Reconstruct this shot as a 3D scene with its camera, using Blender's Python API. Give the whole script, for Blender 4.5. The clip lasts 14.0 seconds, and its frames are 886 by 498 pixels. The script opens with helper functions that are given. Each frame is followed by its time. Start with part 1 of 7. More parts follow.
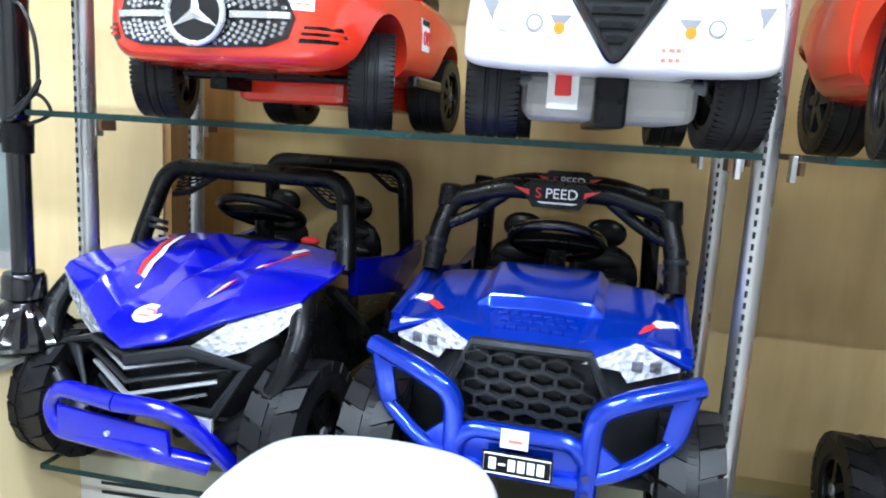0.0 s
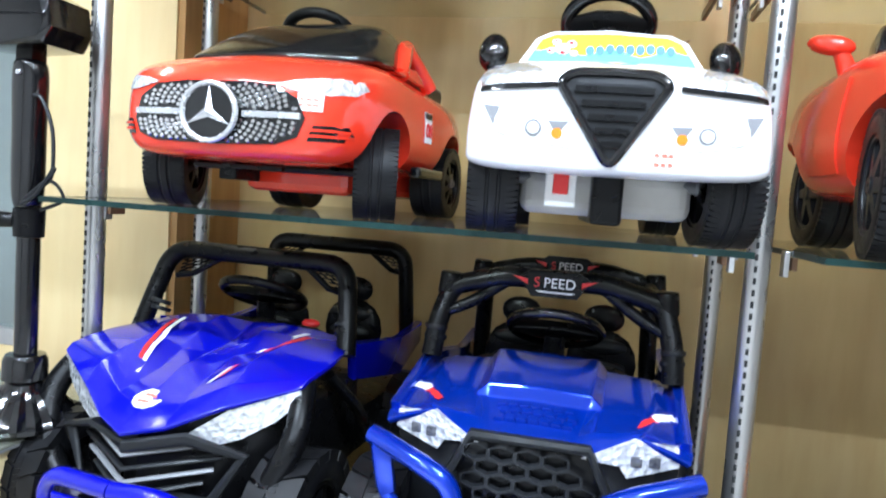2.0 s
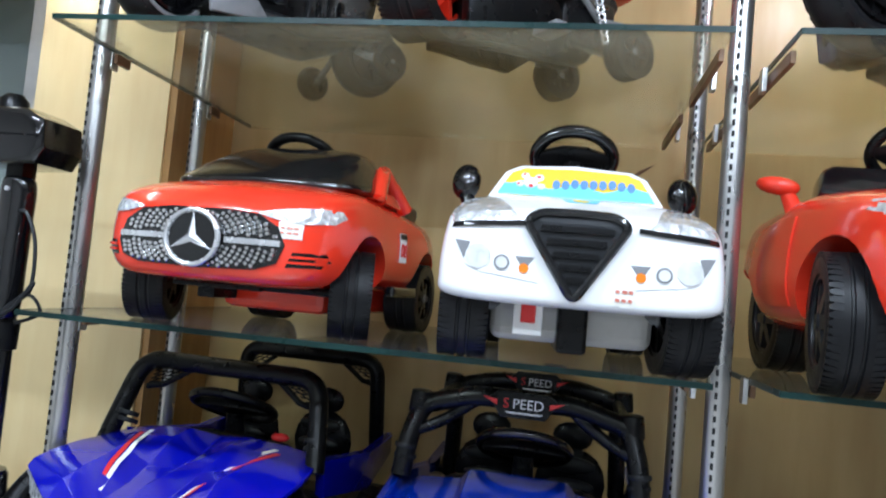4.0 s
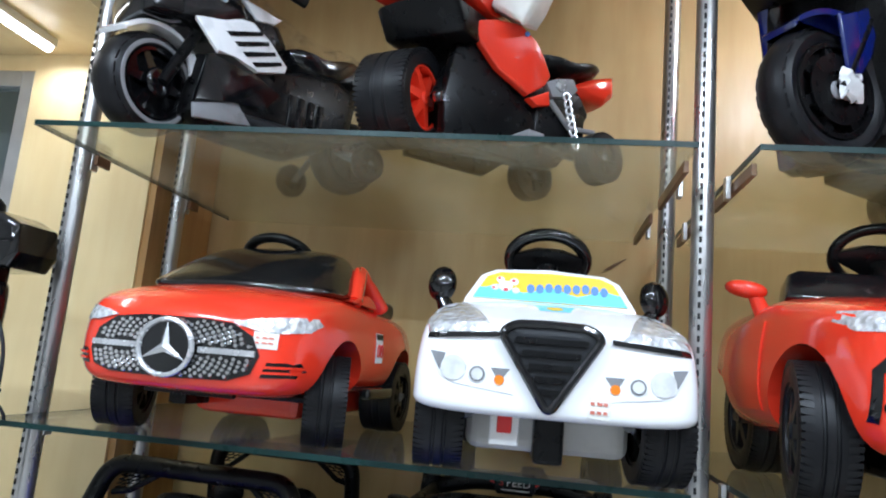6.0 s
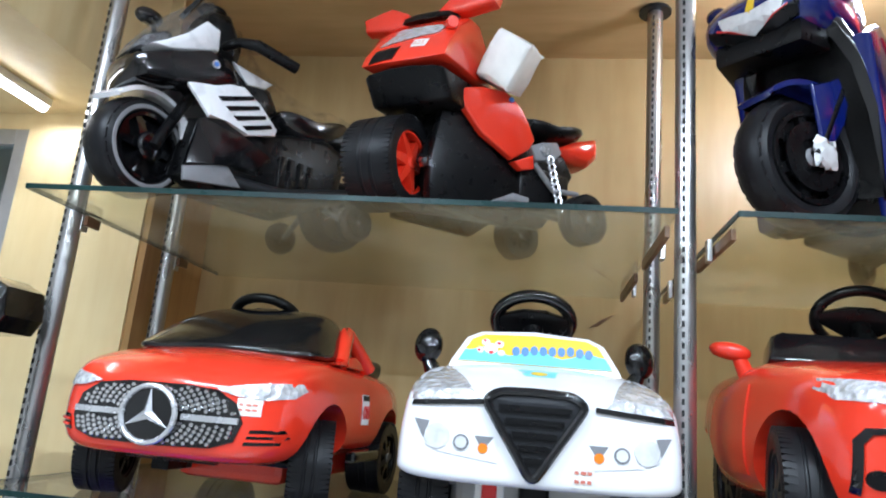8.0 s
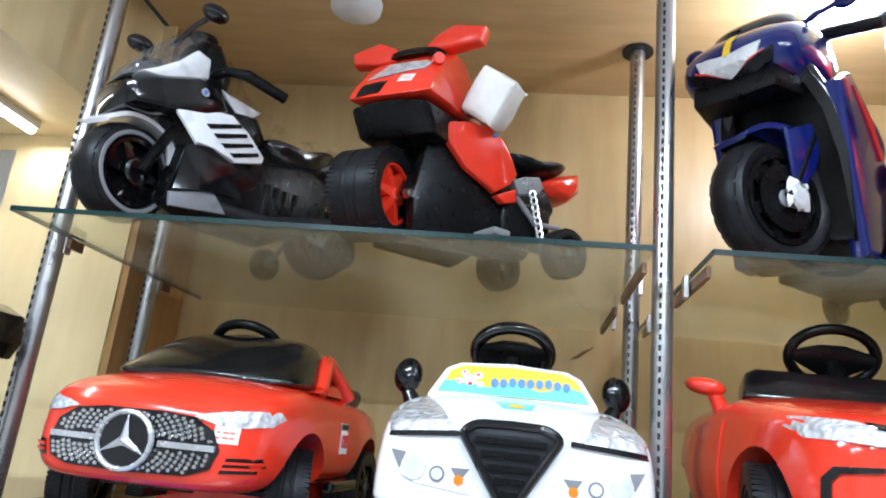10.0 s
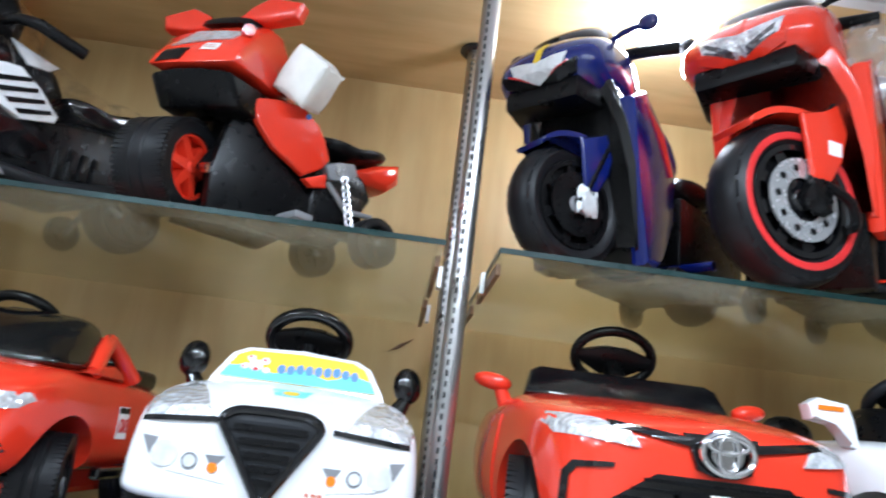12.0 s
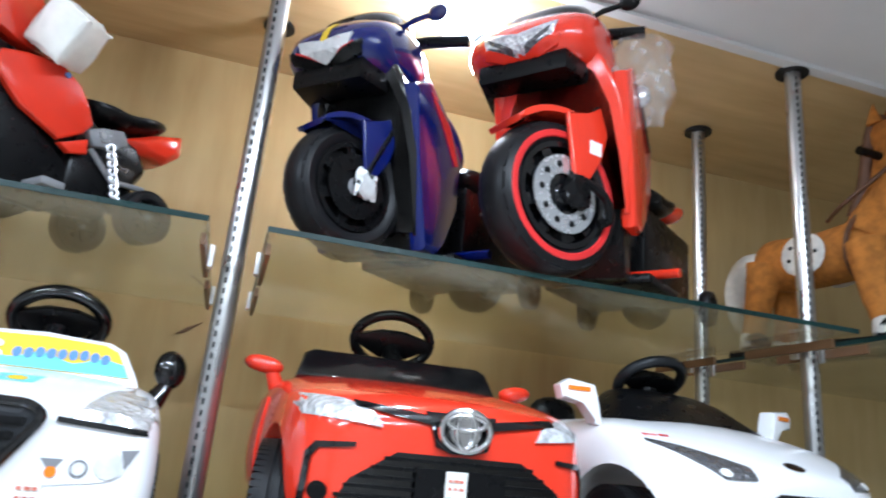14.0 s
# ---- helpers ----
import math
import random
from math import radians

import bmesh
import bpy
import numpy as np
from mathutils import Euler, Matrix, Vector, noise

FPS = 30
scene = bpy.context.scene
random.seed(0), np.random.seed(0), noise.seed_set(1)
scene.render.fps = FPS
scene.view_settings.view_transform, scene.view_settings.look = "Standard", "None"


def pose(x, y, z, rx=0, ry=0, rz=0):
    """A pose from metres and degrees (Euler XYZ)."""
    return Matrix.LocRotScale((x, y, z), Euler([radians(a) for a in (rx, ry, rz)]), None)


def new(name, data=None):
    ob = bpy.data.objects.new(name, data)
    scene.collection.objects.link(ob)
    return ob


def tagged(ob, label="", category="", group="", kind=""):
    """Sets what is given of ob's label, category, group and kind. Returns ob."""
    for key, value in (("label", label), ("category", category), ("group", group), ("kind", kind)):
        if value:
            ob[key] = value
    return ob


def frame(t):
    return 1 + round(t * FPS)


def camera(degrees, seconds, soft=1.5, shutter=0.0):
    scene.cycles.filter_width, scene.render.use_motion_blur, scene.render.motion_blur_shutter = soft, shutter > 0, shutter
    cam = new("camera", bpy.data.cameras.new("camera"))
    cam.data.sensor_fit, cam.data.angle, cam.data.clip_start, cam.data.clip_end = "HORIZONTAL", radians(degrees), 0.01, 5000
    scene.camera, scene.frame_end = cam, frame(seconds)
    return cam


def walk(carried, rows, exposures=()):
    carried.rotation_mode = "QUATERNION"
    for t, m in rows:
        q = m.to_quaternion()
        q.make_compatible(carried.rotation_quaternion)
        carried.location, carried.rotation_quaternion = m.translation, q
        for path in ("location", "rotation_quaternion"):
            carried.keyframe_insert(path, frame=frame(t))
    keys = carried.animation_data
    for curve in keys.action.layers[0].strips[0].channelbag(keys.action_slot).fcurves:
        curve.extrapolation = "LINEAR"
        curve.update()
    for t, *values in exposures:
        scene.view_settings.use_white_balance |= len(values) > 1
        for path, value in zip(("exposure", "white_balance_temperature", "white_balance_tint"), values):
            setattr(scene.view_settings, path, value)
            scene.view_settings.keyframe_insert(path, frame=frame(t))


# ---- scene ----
cam = camera(65.4, 14.0, 1.9, 0.6)
METRES, EYE, TILT, LEAN, TURN = 0.7, 1.2, 0.0, 0.0, 11.5
ROWS = [
    (0.0, 0.0, 0.0, 0.0, 0.57, -9.74, -3.32),
    (0.5, -0.0071, -0.0075, 0.0068, 1.27, -9.54, -3.12),
    (1.0, -0.0148, -0.0229, 0.0259, 2.0, -7.69, -3.26),
    (1.5, -0.0145, -0.0247, 0.0477, 1.2, -6.09, -3.66),
    (2.0, -0.0098, -0.03, 0.0763, 0.54, -4.22, -4.0),
    (2.5, -0.0064, -0.0343, 0.0979, -0.35, -2.56, -4.58),
    (3.0, -0.0036, -0.0446, 0.1198, -0.49, -1.1, -4.82),
    (3.5, -0.0068, -0.0778, 0.1482, -0.96, 1.25, -5.03),
    (6.0, -0.0147, -0.1363, 0.2809, -3.38, 9.72, -4.87),
    (6.5, -0.0128, -0.1411, 0.3001, -3.43, 10.75, -4.55),
    (7.0, 0.0045, -0.1541, 0.3135, -3.29, 11.5, -4.55),
    (7.5, 0.0097, -0.1627, 0.3246, -3.03, 11.78, -4.47),
    (8.0, 0.0046, -0.1728, 0.3421, -3.91, 13.4, -4.74),
    (10.5, 0.0358, -0.2143, 0.3524, -6.2, 15.74, -6.32),
    (11.0, 0.1141, -0.2212, 0.353, -7.81, 15.2, -7.66),
    (11.5, 0.1908, -0.2209, 0.3623, -11.08, 15.1, -7.72),
    (12.0, 0.2967, -0.2274, 0.377, -16.07, 16.17, -6.78),
    (12.5, 0.369, -0.2455, 0.3855, -18.18, 16.86, -6.38),
    (13.0, 0.442, -0.2621, 0.3867, -22.39, 16.82, -5.79),
    (13.5, 0.4877, -0.2757, 0.3804, -25.06, 16.39, -4.98),
    (14.0, 0.5268, -0.2895, 0.3842, -29.11, 16.64, -5.19),
]
walk(cam, [(t, pose(0, 0, EYE, TILT, LEAN, TURN) @ pose(METRES * x, METRES * y, METRES * z, 90 + pitch, roll, yaw)) for t, x, y, z, yaw, pitch, roll in ROWS],
     [(0.0, 0.45), (1.0, 0.48), (1.5, 0.48), (2.2, 0.28), (3.0, -0.15), (3.6, -0.33), (6.2, -0.45), (8.0, -0.38), (10.5, -0.3), (14.0, -0.3)])

# ---- light ----
world = bpy.data.worlds.new("shop_world")
scene.world = world
world.use_nodes = True
world.node_tree.nodes["Background"].inputs[0].default_value = (0.9, 0.95, 1.0, 1)
world.node_tree.nodes["Background"].inputs[1].default_value = 0.02

CEIL, BACK, S1, S2, S3 = 2.88, 2.46, 0.325, 1.192, 1.913   # ceiling, back wall, top faces of the three shelves
POST_X, POST_Y = (-1.297, 0.367, 2.118), (1.6, 2.12)


def area_lamp(x, y, z, sx, sy, watts, colour=(1, 0.97, 0.92), rx=0, ry=0, rz=0):
    d = bpy.data.lights.new("lamp", "AREA")
    d.shape, d.size, d.size_y, d.energy, d.color = "RECTANGLE", sx, sy, watts, colour
    ob = new("tube_lamp", d)
    ob.matrix_basis = pose(x, y, z, rx, ry, rz)
    return ob


SHOP_TUBES = [(-1.2, 0.1), (0.9, 0.1), (-1.2, -1.5), (0.9, -1.5)]
for tx, ty in SHOP_TUBES:
    area_lamp(tx, ty, 2.79, 1.2, 0.06, 70 if tx < 0 else 64, (0.80, 0.97, 1.18))
area_lamp(-1.74, 1.62, 2.36, 0.03, 0.62, 62, (0.88, 0.96, 1.12))
bulb = bpy.data.lights.new("bulb_lamp", "POINT")
bulb.shadow_soft_size, bulb.energy, bulb.color = 0.1, 30, (0.86, 0.97, 1.14)
new("bulb_lamp", bulb).matrix_basis = pose(0.92, 1.73, 2.70)


# ---- materials ----
def material(name, colour, rough=0.5, metal=0.0, var=0.12, scale=6.0, bump=0.0, bump_scale=120.0, coat=0.0, stretch=(1, 1, 1), colour2=None, rough_var=0.12, spec=0.5, trans=0.0, ior=1.45):
    m = bpy.data.materials.new(name)
    m.use_nodes = True
    nt = m.node_tree
    b = nt.nodes["Principled BSDF"]
    tc = nt.nodes.new("ShaderNodeTexCoord")
    mp = nt.nodes.new("ShaderNodeMapping")
    mp.inputs["Scale"].default_value = stretch
    nt.links.new(tc.outputs["Object"], mp.inputs[0])
    n1 = nt.nodes.new("ShaderNodeTexNoise")
    n1.inputs["Scale"].default_value, n1.inputs["Detail"].default_value = scale, 6
    nt.links.new(mp.outputs[0], n1.inputs["Vector"])
    mix = nt.nodes.new("ShaderNodeMix")
    mix.data_type = "RGBA"
    c = colour
    c2 = colour2 or tuple(max(0.0, v * (1 - var * 2)) for v in c)
    mix.inputs["A"].default_value, mix.inputs["B"].default_value = (*c, 1), (*c2, 1)
    ramp = nt.nodes.new("ShaderNodeMapRange")
    ramp.inputs[1].default_value, ramp.inputs[2].default_value = 0.35, 0.7
    nt.links.new(n1.outputs[0], ramp.inputs[0])
    nt.links.new(ramp.outputs[0], mix.inputs["Factor"])
    nt.links.new(mix.outputs["Result"], b.inputs["Base Color"])
    r = nt.nodes.new("ShaderNodeMapRange")
    r.inputs[3].default_value, r.inputs[4].default_value = max(0.02, rough - rough_var), min(1, rough + rough_var)
    n2 = nt.nodes.new("ShaderNodeTexNoise")
    n2.inputs["Scale"].default_value = scale * 4
    nt.links.new(mp.outputs[0], n2.inputs["Vector"])
    nt.links.new(n2.outputs[0], r.inputs[0])
    nt.links.new(r.outputs[0], b.inputs["Roughness"])
    b.inputs["Metallic"].default_value, b.inputs["Coat Weight"].default_value = metal, coat
    b.inputs["Coat Roughness"].default_value = 0.06
    b.inputs["Specular IOR Level"].default_value = spec
    b.inputs["Transmission Weight"].default_value, b.inputs["IOR"].default_value = trans, ior
    if bump:
        n3 = nt.nodes.new("ShaderNodeTexNoise")
        n3.inputs["Scale"].default_value, n3.inputs["Detail"].default_value = bump_scale, 4
        nt.links.new(mp.outputs[0], n3.inputs["Vector"])
        bp = nt.nodes.new("ShaderNodeBump")
        bp.inputs["Strength"].default_value, bp.inputs["Distance"].default_value = bump, 0.002
        nt.links.new(n3.outputs[0], bp.inputs["Height"])
        nt.links.new(bp.outputs[0], b.inputs["Normal"])
    return m


def wood_material(name, light, dark, stretch, scale=3.0, rough=0.38):
    """Laminate with long soft grain, blotches and a few darker streaks."""
    m = material(name, light, rough, var=0.1, scale=scale, stretch=stretch, colour2=dark, bump=0.06, bump_scale=30)
    nt = m.node_tree
    b = nt.nodes["Principled BSDF"]
    base = b.inputs["Base Color"].links[0].from_socket
    tc = nt.nodes["Texture Coordinate"]
    blot = nt.nodes.new("ShaderNodeTexNoise")
    blot.inputs["Scale"].default_value, blot.inputs["Detail"].default_value = 2.2, 3
    nt.links.new(tc.outputs["Object"], blot.inputs["Vector"])
    rg = nt.nodes.new("ShaderNodeMapRange")
    rg.inputs[1].default_value, rg.inputs[2].default_value, rg.inputs[3].default_value, rg.inputs[4].default_value = 0.3, 0.75, 0.86, 1.08
    nt.links.new(blot.outputs[0], rg.inputs[0])
    mul = nt.nodes.new("ShaderNodeVectorMath")
    mul.operation = "SCALE"
    nt.links.new(base, mul.inputs[0])
    nt.links.new(rg.outputs[0], mul.inputs["Scale"])
    nt.links.new(mul.outputs[0], b.inputs["Base Color"])
    return m


M_WALL = wood_material("laminate_wall", (0.57, 0.41, 0.195), (0.50, 0.345, 0.15), (5, 5, 0.8))
M_SIDE = wood_material("laminate_side", (0.50, 0.29, 0.11), (0.40, 0.21, 0.07), (8, 8, 0.7))
M_PALE = wood_material("laminate_pale", (0.82, 0.65, 0.36), (0.77, 0.58, 0.30), (5, 5, 0.8))
M_SOFFIT = wood_material("laminate_ceiling", (0.70, 0.50, 0.26), (0.60, 0.405, 0.195), (0.8, 5, 5))
M_STRIP = wood_material("bracket_wood", (0.20, 0.10, 0.05), (0.12, 0.06, 0.03), (8, 1, 8))
M_CEIL = material("white_ceiling_paint", (0.80, 0.80, 0.80), 0.7, var=0.03, scale=2)
M_PLASTER = material("shop_wall_paint", (0.5, 0.48, 0.45), 0.7, var=0.06, scale=2)
M_FLOOR = material("floor_tile_glaze", (0.42, 0.40, 0.37), 0.25, var=0.1, scale=3)
M_STEEL = material("slotted_steel", (0.62, 0.61, 0.60), 0.3, 0.9, var=0.25, scale=5, stretch=(1, 1, 0.3), rough_var=0.14)
M_BRIGHT = material("zinc_bracket", (0.75, 0.75, 0.74), 0.35, 0.8, var=0.15, scale=20)
M_ALU = material("aluminium_frame", (0.62, 0.62, 0.62), 0.4, 0.8, var=0.08, scale=8)
M_SLOT = material("slot_dark", (0.02, 0.02, 0.02), 0.8)
M_RED = material("red_plastic", (0.80, 0.040, 0.017), 0.16, var=0.02, scale=3, coat=0.6, rough_var=0.05)
M_WHITE = material("white_plastic", (0.84, 0.84, 0.85), 0.24, var=0.012, scale=3, coat=0.5, rough_var=0.05)
M_BLUE = material("blue_plastic", (0.0015, 0.004, 0.36), 0.13, var=0.05, scale=4, coat=0.6, rough_var=0.05)
M_METBLUE = material("metallic_blue_plastic", (0.001, 0.038, 0.48), 0.14, 0.6, var=0.06, scale=5, coat=0.8, rough_var=0.05)
M_NAVY = material("navy_plastic", (0.002, 0.009, 0.11), 0.16, var=0.1, scale=5, coat=0.6)
M_BLACK = material("black_plastic", (0.004, 0.004, 0.0045), 0.3, var=0.2, scale=10, bump=0.06, spec=0.25)
M_GLOSS = material("gloss_black_plastic", (0.005, 0.005, 0.006), 0.1, var=0.2, scale=6, coat=0.5, rough_var=0.06)
M_GREY = material("dark_grey_plastic", (0.015, 0.016, 0.018), 0.38, var=0.15, scale=10, bump=0.06, spec=0.3)
M_MID = material("grey_plastic", (0.22, 0.22, 0.23), 0.45, var=0.1, scale=10)
M_TYRE = material("hard_tyre_plastic", (0.006, 0.006, 0.007), 0.4, var=0.25, scale=14, bump=0.15, colour2=(0.011, 0.011, 0.012), spec=0.26)
M_CHROME = material("chrome", (0.82, 0.82, 0.83), 0.12, 1.0, var=0.08, scale=12, rough_var=0.06)
M_SILVER = material("silver_plastic", (0.68, 0.68, 0.69), 0.25, 0.7, var=0.1, scale=14)
M_AMBER = material("amber_lens", (0.85, 0.22, 0.02), 0.2, var=0.1, scale=30)
M_YELLOW = material("yellow_sticker", (0.85, 0.56, 0.03), 0.4, var=0.05)
M_CYAN = material("cyan_sticker", (0.15, 0.62, 0.85), 0.4, var=0.05)
M_INKBLUE = material("blue_ink", (0.10, 0.25, 0.66), 0.4, var=0.08)
M_PAPER = material("paper_label", (0.82, 0.80, 0.74), 0.6, var=0.06, scale=20)
M_REDINK = material("red_ink", (0.70, 0.20, 0.14), 0.5, var=0.1)
M_PRINT = material("pale_lamp_print", (0.70, 0.70, 0.69), 0.35, 0.1, var=0.12, scale=40)
M_STICKRED = material("red_decal", (0.70, 0.03, 0.03), 0.35, var=0.08)
M_STICKWHITE = material("white_decal", (0.84, 0.84, 0.82), 0.35, var=0.04)
M_PLUSH = material("orange_plush", (0.56, 0.20, 0.035), 0.9, var=0.2, scale=30, bump=0.8, bump_scale=400)
M_PLUSHW = material("white_plush", (0.78, 0.75, 0.70), 0.9, var=0.1, scale=30, bump=0.8, bump_scale=400)
M_CARD = material("white_carton", (0.62, 0.60, 0.56), 0.7, var=0.1, scale=9)
M_BROWN = material("brown_leather", (0.14, 0.06, 0.03), 0.5, var=0.2, scale=12)


def lens_material(name, tint):
    """Clear lamp lens over a facetted reflector."""
    m = material(name, tint, 0.14, 0.45, var=0.1, scale=55, coat=1.0, rough_var=0.08, colour2=tuple(v * 0.6 for v in tint))
    nt = m.node_tree
    b = nt.nodes["Principled BSDF"]
    tc = nt.nodes["Texture Coordinate"]
    v = nt.nodes.new("ShaderNodeTexVoronoi")
    v.inputs["Scale"].default_value = 75
    nt.links.new(tc.outputs["Object"], v.inputs["Vector"])
    bp = nt.nodes.new("ShaderNodeBump")
    bp.inputs["Strength"].default_value, bp.inputs["Distance"].default_value = 0.7, 0.008
    nt.links.new(v.outputs["Distance"], bp.inputs["Height"])
    nt.links.new(bp.outputs[0], b.inputs["Normal"])
    return m


M_LENS = lens_material("clear_lamp_lens", (0.9, 0.91, 0.93))
M_DARKLENS = lens_material("smoked_lamp_lens", (0.16, 0.16, 0.17))


def glass_material(name, tint, dust_sheen=0.0):
    """Sheet glass: tinted see-through body, mirror gloss by Fresnel, a little dust that also lightens the underside in
    place of reflections.
    """
    m = bpy.data.materials.new(name)
    m.use_nodes = True
    nt = m.node_tree
    out = nt.nodes["Material Output"]
    nt.nodes.remove(nt.nodes["Principled BSDF"])
    clear = nt.nodes.new("ShaderNodeBsdfTransparent")
    clear.inputs["Color"].default_value = (*tint, 1)
    gloss = nt.nodes.new("ShaderNodeBsdfGlossy")
    gloss.inputs["Roughness"].default_value = 0.015
    lw = nt.nodes.new("ShaderNodeLayerWeight")
    lw.inputs["Blend"].default_value = 0.5
    pw = nt.nodes.new("ShaderNodeMath")
    pw.operation = "POWER"
    pw.inputs[1].default_value = 5.0
    nt.links.new(lw.outputs["Facing"], pw.inputs[0])
    fres = nt.nodes.new("ShaderNodeMath")
    fres.operation = "MULTIPLY_ADD"
    fres.inputs[1].default_value, fres.inputs[2].default_value = 0.9, 0.045
    nt.links.new(pw.outputs[0], fres.inputs[0])
    mx = nt.nodes.new("ShaderNodeMixShader")
    nt.links.new(fres.outputs[0], mx.inputs[0])
    nt.links.new(clear.outputs[0], mx.inputs[1])
    nt.links.new(gloss.outputs[0], mx.inputs[2])
    # dust veil, made translucent so it also stands in for bright reflections underneath
    d = nt.nodes.new("ShaderNodeBsdfTranslucent")
    d.inputs["Color"].default_value = (0.72, 0.68, 0.56, 1)
    tc = nt.nodes.new("ShaderNodeTexCoord")
    n = nt.nodes.new("ShaderNodeTexNoise")
    n.inputs["Scale"].default_value, n.inputs["Detail"].default_value = 3.5, 8
    nt.links.new(tc.outputs["Object"], n.inputs["Vector"])
    rg = nt.nodes.new("ShaderNodeMapRange")
    rg.inputs[1].default_value, rg.inputs[2].default_value, rg.inputs[3].default_value, rg.inputs[4].default_value = 0.3, 0.8, dust_sheen * 0.3, dust_sheen * 1.8
    nt.links.new(n.outputs[0], rg.inputs[0])
    mx2 = nt.nodes.new("ShaderNodeMixShader")
    nt.links.new(rg.outputs[0], mx2.inputs[0])
    nt.links.new(mx.outputs[0], mx2.inputs[1])
    nt.links.new(d.outputs[0], mx2.inputs[2])
    nt.links.new(mx2.outputs[0], out.inputs["Surface"])
    return m


M_GLASS = glass_material("shelf_glass", (0.935, 0.945, 0.88), 0.075)
M_EDGE = material("green_glass_edge", (0.010, 0.035, 0.032), 0.3, var=0.3, scale=7, spec=0.25)
M_PANE = glass_material("window_glass", (0.85, 0.92, 0.94), 0.03)


def film_material(name, thin=0.01, thickest=0.2, tone=0.85):
    """Thin crumpled clear packing film."""
    m = bpy.data.materials.new(name)
    m.use_nodes = True
    nt = m.node_tree
    out = nt.nodes["Material Output"]
    b = nt.nodes["Principled BSDF"]
    b.inputs["Base Color"].default_value, b.inputs["Roughness"].default_value = (tone, tone, tone, 1), 0.1
    t = nt.nodes.new("ShaderNodeBsdfTransparent")
    mx = nt.nodes.new("ShaderNodeMixShader")
    n = nt.nodes.new("ShaderNodeTexNoise")
    n.inputs["Scale"].default_value, n.inputs["Detail"].default_value = 26, 5
    tc = nt.nodes.new("ShaderNodeTexCoord")
    nt.links.new(tc.outputs["Object"], n.inputs["Vector"])
    rg = nt.nodes.new("ShaderNodeMapRange")
    rg.inputs[1].default_value, rg.inputs[2].default_value, rg.inputs[3].default_value, rg.inputs[4].default_value = 0.5, 0.8, thin, thickest
    nt.links.new(n.outputs[0], rg.inputs[0])
    nt.links.new(rg.outputs[0], mx.inputs[0])
    bp = nt.nodes.new("ShaderNodeBump")
    bp.inputs["Strength"].default_value, bp.inputs["Distance"].default_value = 1.0, 0.01
    nt.links.new(n.outputs[0], bp.inputs["Height"])
    nt.links.new(bp.outputs[0], b.inputs["Normal"])
    nt.links.new(t.outputs[0], mx.inputs[1])
    nt.links.new(b.outputs[0], mx.inputs[2])
    nt.links.new(mx.outputs[0], out.inputs["Surface"])
    return m


M_FILM = film_material("packing_film", 0.02, 0.3, 0.07)
M_BAG = film_material("film_bag", 0.12, 0.6)
M_SMOKE = film_material("smoked_clear_plastic", 0.25, 0.6, 0.16)


def glow_material(name, colour, strength):
    m = bpy.data.materials.new(name)
    m.use_nodes = True
    b = m.node_tree.nodes["Principled BSDF"]
    b.inputs["Base Color"].default_value = (0.8, 0.8, 0.8, 1)
    b.inputs["Emission Color"].default_value, b.inputs["Emission Strength"].default_value = (*colour, 1), strength
    return m


M_TUBE = glow_material("lit_tube", (0.93, 0.97, 1.03), 20)
M_BULB = glow_material("lit_bulb", (0.78, 0.97, 1.2), 40)


# ---- mesh helpers ----
def thing(name, label, category, m=None, group="", kind=""):
    ob = new(name)
    ob.empty_display_size = 0.05
    ob.matrix_basis = m or Matrix()
    return tagged(ob, label, category, group, kind)


def part(name, bm, mat, parent=None, label="", smooth=None, m=None):
    """Link a bmesh as one mesh object under a thing or part; smooth: angle in degrees below which edges shade smooth."""
    me = bpy.data.meshes.new(name)
    bmesh.ops.recalc_face_normals(bm, faces=bm.faces)
    if smooth:
        for f in bm.faces:
            f.smooth = True
        for e in bm.edges:
            e.smooth = len(e.link_faces) == 2 and e.calc_face_angle(0) < radians(smooth)
    bm.to_mesh(me)
    bm.free()
    me.materials.append(mat)
    ob = new(name, me)
    ob.parent = parent
    if m:
        ob.matrix_basis = m
    if label:
        ob["label"] = label
    return ob


def structure(ob, label, category):
    return tagged(ob, label, category, kind="structure")


def box(x0, x1, y0, y1, z0, z1, bevel=0.0, segs=2, bm=None):
    bm = bm or bmesh.new()
    r = bmesh.ops.create_cube(bm, size=1, matrix=Matrix.LocRotScale(((x0 + x1) / 2, (y0 + y1) / 2, (z0 + z1) / 2), None, (abs(x1 - x0), abs(y1 - y0), abs(z1 - z0))))
    if bevel:
        es = {e for v in r["verts"] for e in v.link_edges}
        bmesh.ops.bevel(bm, geom=list(es), offset=bevel, segments=segs, profile=0.5, affect="EDGES")
    return bm


def cyl(p, q, r, r2=None, segs=20, bm=None, bevel=0.0):
    bm = bm or bmesh.new()
    p, q = Vector(p), Vector(q)
    d = q - p
    m = Matrix.Translation((p + q) / 2) @ d.to_track_quat("Z", "Y").to_matrix().to_4x4()
    res = bmesh.ops.create_cone(bm, cap_ends=True, segments=segs, radius1=r, radius2=r if r2 is None else r2, depth=d.length, matrix=m)
    if bevel:
        es = [e for e in {e for v in res["verts"] for e in v.link_edges} if any(len(f.verts) > 4 for f in e.link_faces)]
        bmesh.ops.bevel(bm, geom=es, offset=bevel, segments=2, profile=0.5, affect="EDGES")
    return bm


